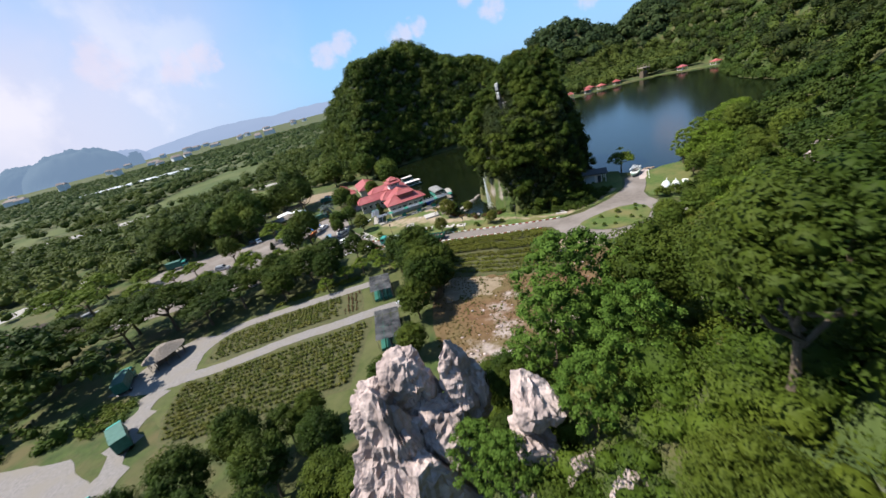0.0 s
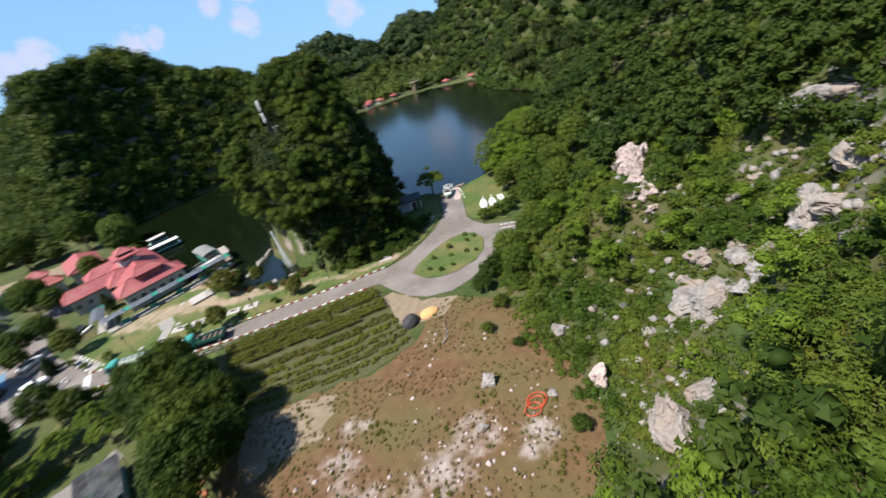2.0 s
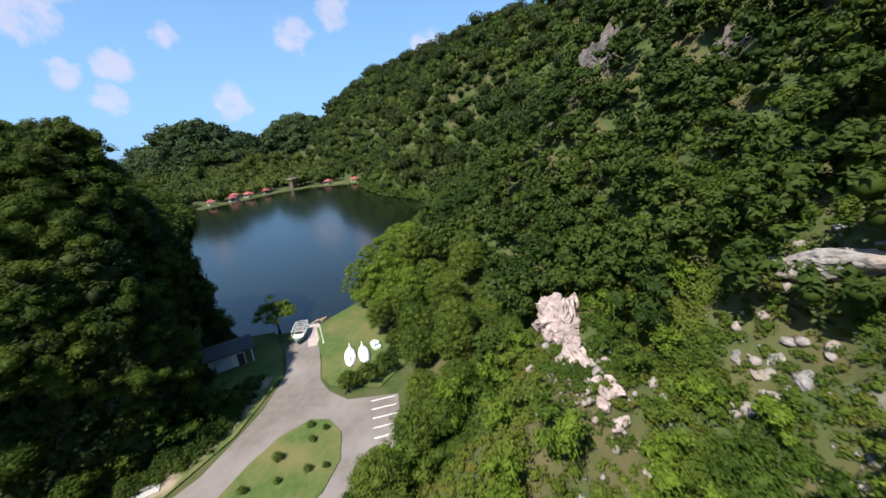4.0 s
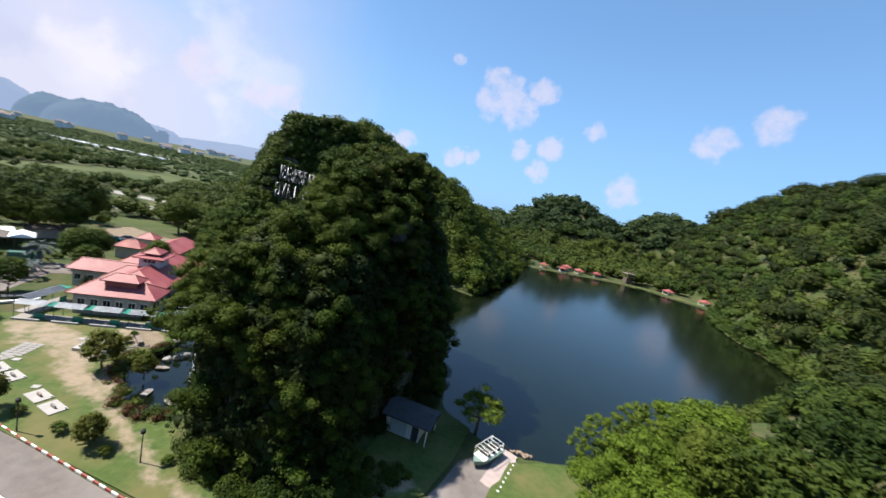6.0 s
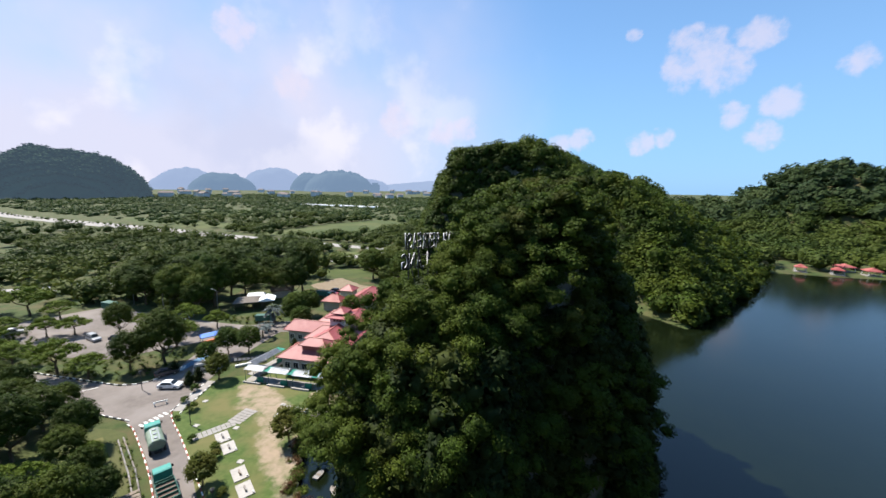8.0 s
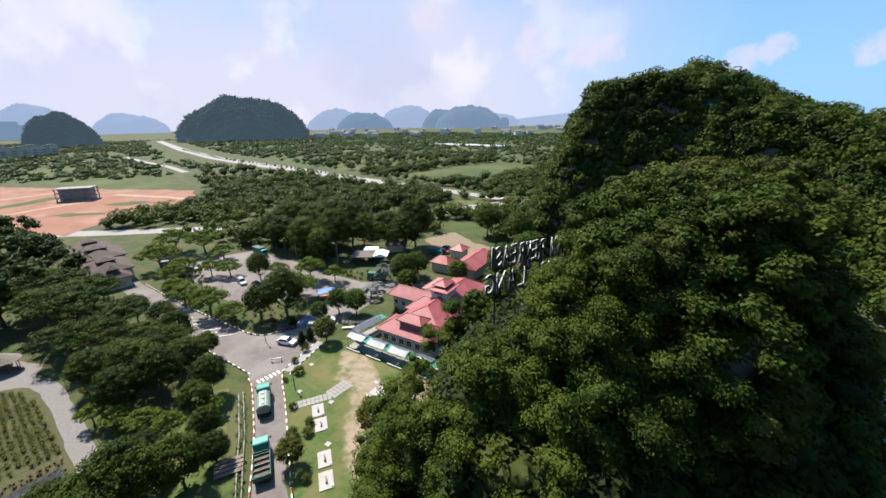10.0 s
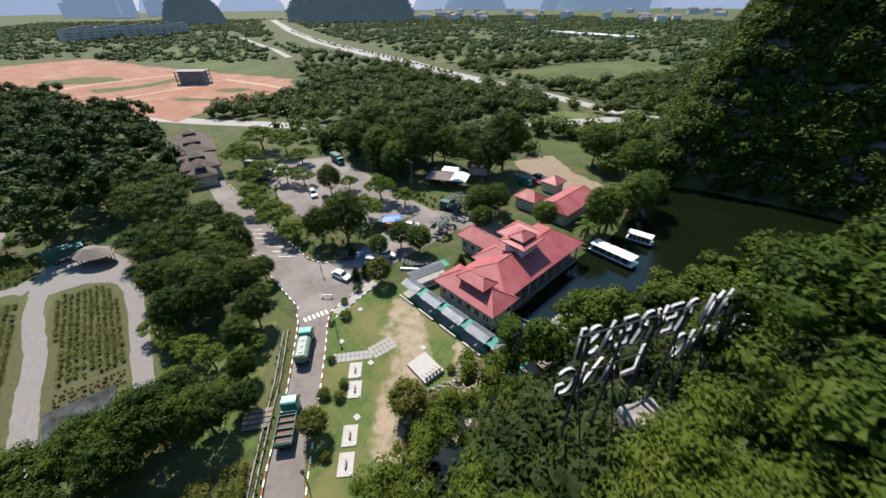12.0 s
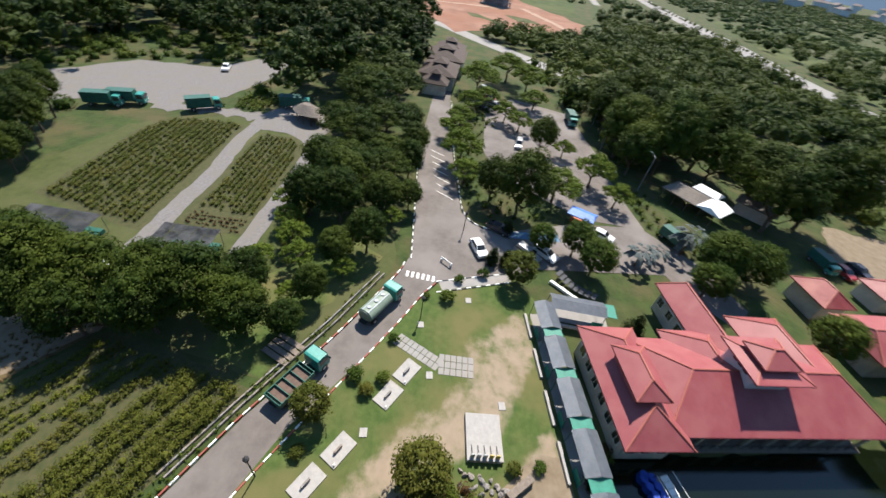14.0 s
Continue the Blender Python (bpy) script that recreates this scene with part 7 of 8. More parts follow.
def walkway(x, y, ang, length, bays):
    c = thing("covered_walkway", "covered walkway with grey roofs, green sheets and a planted edge", "walkway", pose(x, y, 0.1, 0, 0, ang), "covered walkways")
    step = length / bays
    for i in range(bays):
        canopy_bay(c, i * step, i * step + step - 1.2, 2.7, 2.9, METAL_GREY, "roof_sheet", False)
        canopy_bay(c, i * step + step - 1.2, i * step + step, 2.5, 2.85, GREEN_SHEET, "green_roof_sheet", True)
        s = part("green_screen", box((1.5, 0.06, 1.1), (i * step + step - 1.9, -1.2, 0.15), 0.01), GREEN_SHEET, c)
        for k in (0.1, step - 1.3):
            for sd in (-1.2, 1.2):
                part("post", tube((i * step + k, sd, 0), (i * step + k, sd, 2.65), 0.05, 0.05, 6), GREEN_DARK, c)
        part("planter", box((step - 1.6, 0.35, 0.4), (i * step + step / 2 - 0.6, -1.9, 0), 0.03), SLAB, c)
    part("floor", box((length, 2.3, 0.1), (length / 2, 0, 0), 0.01), CONCRETE, c)


walkway(-32.6, 118.7, 20.0, 27.5, 5)
walkway(-33.4, 119.6, 100.0, 8.6, 1)
# steps of the grey terrace beside the entrance
ter = thing("pergola", "low pergola of grey bars over a curved bench", "pergola", pose(-40.8, 120.5, 0.1, 0, 0, 62))
for i in range(8):
    part("bar", box((0.66, 1.5, 0.06), (i * 0.85, 0.06 * (i - 3.5) ** 2, 0.9), 0.01), ROOF_DARK, ter)
part("bench", box((6.4, 0.5, 0.42), (3.0, -1.2, 0), 0.03), WHITE, ter)

# jetty, oil drums and floating hall
j = thing("jetty", "narrow grey plank jetty with rails beside the restaurant", "jetty", pose(-16.8, 133.0, -0.3, 0, 0, 31.5))
for i in range(15):
    part("plank", box((0.55, 0.9, 0.08), (0.3 + i * 0.6, 0.3, 0.3), 0.01), WHITE, j, "pale worn deck board")
    part("plank", box((0.58, 0.75, 0.08), (0.3 + i * 0.6, -0.62, 0.28), 0.01), WOOD, j)
for i in range(6):
    for sd in (-1.05, 0.85):
        part("post", tube((i * 1.75, sd, -2.5), (i * 1.75, sd, 1.3), 0.05, 0.05, 6), STEEL_DARK, j)
for sd in (-1.05, 0.85):
    part("rail", tube((0, sd, 1.25), (8.9, sd, 1.25), 0.035, 0.035, 6), WHITE, j)
dk = thing("landing_stage", "low landing stage with a pale sheet roof", "jetty", pose(-7.9, 134.6, -0.3, 0, 0, 101))
part("deck", box((6.4, 1.9, 0.25), (0, 0, 0.1), 0.02), WOOD, dk)
part("roof", box((6.2, 1.9, 0.1), (0, 0, 2.3), 0.03), CONCRETE, dk, "pale grey sheet roof")
for k in (-2.8, 0, 2.8):
    for sd in (-0.8, 0.8):
        part("post", tube((k, sd, -2.4), (k, sd, 2.35), 0.05, 0.05, 6), STEEL_DARK, dk)
dr = thing("drum", "blue plastic drum by the jetty", "drum", pose(-16.2, 131.2, -0.55), "blue drums")
part("shell", tube((0, 0, 0), (0, 0, 0.9), 0.42, 0.42, 14), BLUE_BIN, dr)
part("lid", tube((0, 0, 0.9), (0, 0, 0.96), 0.36, 0.36, 14), BLUE_BIN, dr)
for i in range(7):
    copy_thing(dr, pose(-16.2 + (i % 4) * 0.62 + 0.35 * (i // 4), 132.0 + (i % 4) * 0.5 - 0.85 * (i // 4), -0.55))

def hull(l, w, h, m_hull, t, bow=0.35):
    bm = bmesh.new()
    rings = []
    n = 12
    for i in range(n + 1):
        k = i / n
        x = -l / 2 + l * k
        ww = w / 2 * (1 - max(0, (k - (1 - bow)) / bow) ** 2 * 0.92)
        z0 = 0.0 + 0.5 * h * max(0, (k - 0.8) / 0.2) ** 2
        ring = [(x, -ww, h), (x, -ww * 0.8, z0 + 0.25 * h), (x, -ww * 0.4, z0), (x, ww * 0.4, z0), (x, ww * 0.8, z0 + 0.25 * h), (x, ww, h)]
        rings.append([bm.verts.new(p) for p in ring])
    for a, b in zip(rings, rings[1:]):
        for i in range(5):
            bm.faces.new((a[i], a[i + 1], b[i + 1], b[i]))
        bm.faces.new((a[5], a[0], b[0], b[5]))
    bm.faces.new(rings[0])
    bm.faces.new(rings[-1][::-1])
    return part("hull", bm, m_hull, t)


BOAT_ROOF = mat("boat_roof_paint", (0.46, 0.43, 0.43), (0.58, 0.54, 0.54), 1.5, 0.55)


def tour_boat(x, y, a, l, w, label, roof_m=BOAT_ROOF):
    t = thing("tour_boat", label, "boat", pose(x, y, -0.75, 0, 0, a), "tour boats")
    hull(l, w, 0.9, GREEN_DARK, t, 0.25)
    part("gunwale", box((l * 0.94, w * 0.96, 0.1), (-0.1, 0, 0.88), 0.02), WHITE, t)
    part("cabin", box((l * 0.8, w * 0.8, 0.5), (-0.2, 0, 0.95), 0.05), GREEN_DARK, t)
    bm = bmesh.new()
    box((l * 0.9, w * 1.02, 0.16), (-0.1, 0, 2.35), 0.07, bm)
    part("roof", bm, roof_m, t)
    for i in range(6):
        for sd in (-1, 1):
            part("post", tube((-l * 0.4 + i * l * 0.155, sd * w * 0.42, 0.9), (-l * 0.4 + i * l * 0.155, sd * w * 0.42, 2.4), 0.04, 0.04, 6), WHITE, t)
    for i in range(5):
        part("seat", box((0.35, w * 0.7, 0.45), (-l * 0.36 + i * l * 0.16, 0, 1.4), 0.03), STEEL_DARK, t)
    return t


tour_boat(-25.6, 163.8, 17, 10.8, 3.1, "long white-roofed tour boat moored on the lake")
tour_boat(-28.0, 174.4, 28, 6.0, 2.4, "small white tour boat moored on the lake")
fl = thing("floating_pavilion", "covered pontoon boat with a curved pale grey ribbed roof", "boat", pose(-12.7, 141.3, -0.7, 0, 0, 110))
part("pontoon", box((8.0, 3.6, 0.6), bevel=0.1), GREEN_DARK, fl)
for i in range(7):
    bm = bmesh.new()
    x0, x1 = -4.2 + i * 1.2, -4.2 + (i + 1) * 1.2 - 0.04
    arc = [(2.05 * math.sin(a), 2.15 + 0.75 * math.cos(a)) for a in (radians(-84 + 14 * k) for k in range(13))]
    v0, v1 = [bm.verts.new((x0, y, z)) for y, z in arc], [bm.verts.new((x1, y, z)) for y, z in arc]
    for k in range(12):
        bm.faces.new((v0[k], v0[k + 1], v1[k + 1], v1[k]))
    bmesh.ops.solidify(bm, geom=bm.faces[:], thickness=0.05)
    part("roof_sheet", bm, mat("pale_roof_sheet", (0.30, 0.305, 0.31), (0.40, 0.40, 0.405), 1.2, 0.6), fl)
for i in range(5):
    for sd in (-1.7, 1.7):
        part("post", tube((-3.8 + i * 1.9, sd, 0.5), (-3.8 + i * 1.9, sd, 2.6), 0.05, 0.05, 6), TEAL, fl)
for sd in (-1.72, 1.72):
    part("railing", box((7.8, 0.06, 0.7), (0, sd, 0.6)), TEAL, fl)
for i in range(4):
    part("seat", box((0.4, 2.4, 0.45), (-2.8 + i * 1.8, 0, 0.6), 0.03), WOOD, fl)
# bridge of dark rock and a green boom towards the stack
r = random.Random(8)
for i in range(9):
    boulder("pond_rock", 340 + i, (0.9, 0.7, 0.6), ROCK_GREY, "dark wet rock in the pond", (-3.5 + i * 0.75 + r.uniform(-0.3, 0.3), 117.5 + i * 1.2, -0.3), "pond rocks", 3, 0.3)
for x, y, a in ((-2.2, 115.0, 20), (1.0, 108.9, 100), (5.0, 108.0, 160)):
    p = thing("paddle_boat", "small dark boat floating on the pond", "boat", pose(x, y, -0.62, 0, 0, a), "pond boats")
    hull(1.9, 0.9, 0.4, ROCK_GREY, p, 0.4)
    part("seat", box((0.3, 0.6, 0.1), (-0.2, 0, 0.36), 0.01), WOOD, p)
# fountain spray at the foot of the stack
rng = np.random.RandomState(6)
n = 2400
k = rng.uniform(0, 1, n) ** 0.8
pos = np.stack([5.4 + rng.normal(0, 0.10, n) + rng.normal(0, 0.5, n) * (1 - k) ** 1.5, 112.4 + rng.normal(0, 0.10, n) + rng.normal(0, 0.5, n) * (1 - k) ** 1.5, -0.5 + k * 9.8], 1)
pos[:, 0] -= 0.5 * k
vel = np.stack([rng.normal(0, 0.2, n), rng.normal(0, 0.2, n), np.ones(n)], 1)
u = unit(vel) * rng.uniform(0.06, 0.22, n)[:, None]
s = unit(np.cross(u, rng.normal(0, 1, (n, 3)))) * 0.04
V = np.stack([pos - u, pos + s, pos + u, pos - s], 1).reshape(-1, 3)
fo = thing("fountain", "white water jet rising from the pond", "fountain", pose(0, 0, 0))
part("water_spray", raw_mesh("water_spray", V, np.arange(len(V)).reshape(-1, 4), SPRAY), SPRAY, fo)
part("nozzle", tube((5.4, 112.4, -1.2), (5.4, 112.4, -0.3), 0.12, 0.1, 8), STEEL_DARK, fo)

# ---- vehicles ----
def wheels(t, xs, w, r=0.33, tw=0.22):
    for x in xs:
        for sd in (-1, 1):
            a = part("wheel", tube((x, sd * (w / 2 - tw), r), (x, sd * w / 2, r), r, r, 14), RUBBER, t)
            part("rim", tube((x, sd * (w / 2 - 0.02), r), (x, sd * (w / 2 + 0.015), r), r * 0.55, r * 0.5, 10), CAR_SILVER, a)


def body_profile(profile, w, taper, bm=None):
    """A body from a side outline, narrower at the top."""
    bm = bm or bmesh.new()
    zmax = max(p[1] for p in profile)
    zmin = min(p[1] for p in profile)
    sides = []
    for sd in (-1, 1):
        sides.append([bm.verts.new((x, sd * w / 2 * (1 - taper * max(0, (z - zmin) / (zmax - zmin) - 0.45) / 0.55), z)) for x, z in profile])
    n = len(profile)
    for i in range(n):
        bm.faces.new((sides[0][i], sides[0][(i + 1) % n], sides[1][(i + 1) % n], sides[1][i]))
    bm.faces.new(sides[0][::-1])
    bm.faces.new(sides[1])
    bmesh.ops.bevel(bm, geom=bm.edges[:], offset=0.05, segments=2, affect="EDGES", profile=0.6)
    return bm


def car(label, material, van=False):
    t = thing("car", label, "car", group="parked cars")
    l, h = (4.5, 1.75) if van else (4.3, 1.48)
    low = [(-l / 2, 0.3), (l / 2, 0.3), (l / 2, 0.72), (l / 2 - 0.15, 0.86), (l / 2 - 1.05, 0.98), (-l / 2 + 0.1, 1.0), (-l / 2, 0.8)]
    part("body", body_profile(low, 1.75, 0.08), material, t, smooth=False)
    roof = [(-l / 2 + (0.1 if van else 0.35), 0.96), (l / 2 - 1.15, 0.96), (l / 2 - 1.85, h), (-l / 2 + (0.35 if van else 0.95), h)]
    part("cabin", body_profile(roof, 1.62, 0.22), material, t)
    gl = [(-l / 2 + (0.2 if van else 0.5), 1.02), (l / 2 - 1.22, 1.02), (l / 2 - 1.84, h - 0.1), (-l / 2 + (0.42 if van else 1.0), h - 0.1)]
    for sd in (-1, 1):
        bm = bmesh.new()
        v = [bm.verts.new((x, sd * (0.83 - 0.17 * (z - 1.0) / 0.5), z)) for x, z in gl]
        bm.faces.new(v if sd > 0 else v[::-1])
        part("side_window", bm, GLASS_DARK, t)
    part("windscreen", tilted((l / 2 - 1.47, 0, (h + 0.98) / 2), 1.32, 0.82, math.degrees(math.atan2(h - 1.0, 0.66))), GLASS_DARK, t)
    part("rear_window", tilted((-l / 2 + (0.22 if van else 0.62), 0, (h + 0.98) / 2), 1.25, 0.6, 180 - math.degrees(math.atan2(h - 1.0, 0.5))), GLASS_DARK, t)
    wheels(t, (-l / 2 + 0.8, l / 2 - 0.85), 1.76)
    for sd in (-0.6, 0.6):
        part("headlight", box((0.08, 0.32, 0.14), (l / 2 - 0.03, sd, 0.62), 0.02), WHITE, t)
        part("tail_light", box((0.06, 0.28, 0.18), (-l / 2 + 0.01, sd, 0.72), 0.02), CAR_RED, t)
    return t


def tilted(c, w, h, ang):
    bm = bmesh.new()
    v = [bm.verts.new(p) for p in ((0, -w / 2, -h / 2), (0, w / 2, -h / 2), (0, w / 2 * 0.86, h / 2), (0, -w / 2 * 0.86, h / 2))]
    bm.faces.new(v)
    bmesh.ops.transform(bm, matrix=Matrix.Translation(c) @ Matrix.Rotation(radians(-(90 - ang) if ang < 90 else (ang - 90)), 4, "Y") @ Matrix.Translation((0.06 if ang < 90 else -0.06, 0, 0)), verts=bm.verts)
    return bm


def place_copies(t, rows):
    for i, (x, y, a) in enumerate(rows):
        if i == 0:
            t.matrix_world = pose(x, y, 0.06, 0, 0, a)
        else:
            copy_thing(t, pose(x, y, 0.06, 0, 0, a))


place_copies(car("white hatchback parked on the asphalt", CAR_WHITE), [(-42.0, 108.0, 35), (-55.4, 127.6, 70), (-85.0, 25.0, 30), (-45.6, 118.4, 60), (-82.5, 129.3, 130)])
place_copies(car("black saloon parked by the kerb", CAR_DARK), [(-48.6, 110.0, 75), (-79, 111, 10), (-85.4, 129.4, 130), (-68, 175, 20), (-104, 93.5, 70)])
place_copies(car("silver people carrier in the car park", CAR_SILVER, True), [(-84.6, 108.0, 5), (-107, 97.5, 70), (-44.2, 115.6, 60), (-118.5, 92, 60)])
place_copies(car("dark red car parked under trees", CAR_RED), [(-112, 94.5, 70), (-66, 171.5, 20)])


def truck(label, load):
    t = thing("truck", label, "truck", group="green trucks")
    part("chassis", box((6.6, 0.9, 0.25), (-0.2, 0, 0.55), 0.02), RUBBER, t)
    cab = [(1.75, 0.5), (3.3, 0.5), (3.32, 1.35), (3.12, 2.35), (2.0, 2.42), (1.75, 2.3)]
    c = part("cab", body_profile(cab, 2.15, 0.06), TEAL, t, "teal painted cab")
    part("windscreen", tilted((3.26, 0, 1.85), 1.8, 0.75, 80), GLASS_DARK, c)
    for sd in (-1, 1):
        bm = bmesh.new()
        v = [bm.verts.new((x, sd * 1.085, z)) for x, z in ((2.0, 1.4), (3.1, 1.4), (2.98, 2.1), (2.0, 2.12))]
        bm.faces.new(v)
        part("side_window", bm, GLASS_DARK, c)
        part("mirror", box((0.1, 0.22, 0.34), (3.2, sd * 1.25, 1.6), 0.02), RUBBER, c)
        part("headlight", box((0.06, 0.3, 0.18), (3.33, sd * 0.8, 0.85), 0.02), WHITE, c)
    if load == "tank":
        bm = bmesh.new()
        bmesh.ops.create_cone(bm, cap_ends=True, segments=24, radius1=1.0, radius2=1.0, depth=4.3, matrix=Matrix.Translation((-0.9, 0, 1.5)) @ Matrix.Rotation(radians(90), 4, "Y") @ Matrix.Diagonal((0.85, 1.08, 1, 1)))
        bmesh.ops.bevel(bm, geom=[e for e in bm.edges if len(e.link_faces) == 2 and e.calc_face_angle() > 1.2], offset=0.14, segments=3, affect="EDGES")
        k = part("tank", bm, TANK, t, "pale green oval water tank")
        for i in range(3):
            part("hatch", tube((-2.2 + i * 1.3, 0, 2.3), (-2.2 + i * 1.3, 0, 2.46), 0.26, 0.24, 12), METAL_GREY, k)
        part("walkway", box((4.0, 0.12, 0.06), (-0.9, 0.45, 2.25)), METAL_GREY, k)
        part("walkway", box((4.0, 0.12, 0.06), (-0.9, -0.45, 2.25)), METAL_GREY, k)
    elif load == "bed":
        bm = bmesh.new()
        box((4.5, 2.2, 0.12), (-1.1, 0, 0.82), 0.02, bm)
        for sd in (-1, 1):
            box((4.5, 0.08, 0.62), (-1.1, sd * 1.08, 0.9), 0.02, bm)
        for x in (-3.33, 1.13):
            box((0.08, 2.2, 0.7), (x, 0, 0.9), 0.02, bm)
        k = part("load_bed", bm, GREEN_DARK, t, "dark green open load bed")
        part("bed_floor", box((4.3, 2.0, 0.25), (-1.1, 0, 0.9), 0.05), RUST, k, "rusty brown load")
        for i in range(5):
            part("rib", box((0.08, 2.3, 0.6), (-3.0 + i * 0.95, 0, 0.85), 0.01), GREEN_DARK, k)
    else:
        k = part("cargo_box", box((5.0, 2.2, 2.0), (-1.0, 0, 0.85), 0.06), GREEN_DARK, t, "dark green box with a pale roof")
        part("cargo_roof", box((5.05, 2.25, 0.08), (-1.0, 0, 2.86), 0.02), mat("dull_green_sheet", (0.030, 0.090, 0.075), (0.055, 0.130, 0.110), 1.5, 0.6), k)
        for i in range(6):
            part("panel_rib", box((0.06, 2.26, 1.8), (-3.2 + i * 0.9, 0, 0.95), 0.01), GREEN_DARK, k)
    wheels(t, (-2.3, 2.5), 2.15, 0.46, 0.3)
    return t


place_copies(truck("teal truck with a pale green water tank parked at the kerb", "tank"), [(-25.0, 98.9, 165)])
place_copies(truck("teal lorry with an open rusty load bed parked at the kerb", "bed"), [(-12.6, 95.4, 166)])
place_copies(truck("dark green covered lorry on the gravel", "box"), [(-61.4, 39.6, 140), (-55.2, 26.0, 120), (-52.0, 23.5, 120), (-109, 119.5, 15), (-73.5, 54.4, 120)])
for i, (x, y, a) in enumerate([(-60.2, 140.6, 40), (-66.5, 168.0, 20)]):
    copy_thing(bpy.data.objects["truck.002"], pose(x, y, 0.06, 0, 0, a) @ Matrix.Scale(0.8, 4))

# ---- boats by the ramp ----
mb = thing("motor_boat", "grey-green motor boat with seats and a white frame on the ramp", "boat", pose(49.9, 112.2, 0.16, 0, 0, 232) @ Matrix.Diagonal((1.3, 1.3, 1.25, 1)))
hull(4.6, 1.8, 0.8, mat("grey_green_hull", (0.12, 0.19, 0.16), (0.2, 0.28, 0.24), 2, 0.4), mb, 0.45)
part("deck_floor", box((3.6, 1.4, 0.06), (-0.3, 0, 0.8), 0.01), WHITE, mb)
for i in range(3):
    part("seat", box((0.5, 1.2, 0.35), (-1.5 + i * 0.95, 0, 0.84), 0.05), STEEL_DARK, mb)
for x in (-1.9, 1.2):
    for sd in (-0.8, 0.8):
        part("frame_post", tube((x, sd, 0.8), (x, sd, 1.7), 0.03, 0.03, 6), WHITE, mb)
for sd in (-0.8, 0.8):
    part("frame_bar", tube((-1.9, sd, 1.7), (1.2, sd, 1.7), 0.03, 0.03, 6), WHITE, mb)
for i in range(6):
    part("frame_bar", tube((-1.9 + i * 0.62, -0.8, 1.7), (-1.9 + i * 0.62, 0.8, 1.7), 0.025, 0.025, 6), WHITE, mb)
def swan(x, y, a):
    s = thing("covered_boat", "upturned boat under a white tarpaulin on the grass", "boat", pose(x, y, 0.17, 0, 0, a) @ Matrix.Diagonal((1.28, 1.15, 1.1, 1)), "covered boats")
    bm = bmesh.new()
    bmesh.ops.create_icosphere(bm, subdivisions=3, radius=1)
    for v in bm.verts:
        k = 1 - 0.5 * max(0, v.co.x) ** 1.5
        v.co = Vector((v.co.x * 2.5, v.co.y * 0.85 * k, max(-0.02, v.co.z) * 0.85 * k + 0.08 * noise.noise(v.co * 3 + Vector((x, y, 0)))))
    part("tarpaulin", bm, TARP_WHITE, s, smooth=True)
    part("keel", box((4.0, 0.12, 0.12), (0, 0, 0.8), 0.03), TARP_WHITE, s)
swan(51.9, 98.6, 58)
swan(53.7, 97.2, 62)
pb = thing("pedal_boat", "small white and green pedal boat on the grass", "boat", pose(56.4, 97.6, 0.17, 0, 0, 66))
hull(2.6, 1.5, 0.5, WHITE, pb, 0.3)
part("cockpit", box((1.6, 0.9, 0.12), (-0.1, 0, 0.5), 0.02), GREEN_DARK, pb)
for i in range(2):
    part("seat", box((0.45, 0.4, 0.5), (-0.5, -0.28 + 0.56 * i, 0.5), 0.05), WHITE, pb)

r = random.Random(52)
for i in range(11):
    boulder("shore_stone", 520 + i, (r.uniform(0.3, 0.6), r.uniform(0.25, 0.5), r.uniform(0.2, 0.35)), mat("brown_stone", (0.16, 0.11, 0.08), (0.32, 0.24, 0.18), 2, 0.9, 0.05, 6, coords="Position"), "brown stone on the lake edge by the ramp", (52.0 + i * 0.5, 116.0 + 0.12 * (i % 4) - 0.07 * i, 0.05), "shore stones", 2, 0.3)
for i in range(8):
    boulder("verge_stone", 540 + i, (0.2, 0.16, 0.14), TARP_WHITE, "small whitewashed stone beside the ramp", (51.4 + 0.42 * i, 106.6 + 0.95 * i, 0.2), "whitewashed stones", 2, 0.2)
# ---- lake hut ----
hu = thing("boathouse", "small white-walled boathouse with a dark sheet roof under the trees", "building", pose(38.4, 114.4, 0.1, 0, 0, -13) @ Matrix.Diagonal((1.12, 1.12, 1.1, 1)))
wl_ = part("wall", box((4.8, 3.6, 2.5), (-0.6, 0, 0), 0.02), WHITE, hu)
part("door", box((0.9, 0.08, 2.0), (1.2, -1.82, 0.0), 0.01), ROOF_DARK, wl_)
part("shutter", box((2.4, 0.06, 1.9), (-1.2, -1.82, 0.2), 0.01), mat("pale_blue_wall", (0.42, 0.50, 0.56), (0.52, 0.60, 0.66), 2, 0.8), wl_)
part("roof", hip(-3.5, 3.3, -2.5, 2.5, 2.7, 3.5, "x", 0.0), ROOF_DARK, hu, "dark grey gabled sheet roof")
for sd in (-2.0, 2.0):
    part("porch_post", box((0.16, 0.16, 2.6), (2.8, sd, 0), 0.02), WHITE, hu)
part("floor_slab", box((6.6, 4.6, 0.15), (-0.2, 0, -0.1), 0.02), CONCRETE, hu)

# ---- the letter sign on the stack ----
sg = thing("letter_sign", "tall pale-edged metal letters on a dark steel frame", "sign", pose(13.75, 119.5, 28.5, 0, 0, 267.8))
SLOPE = 0.075


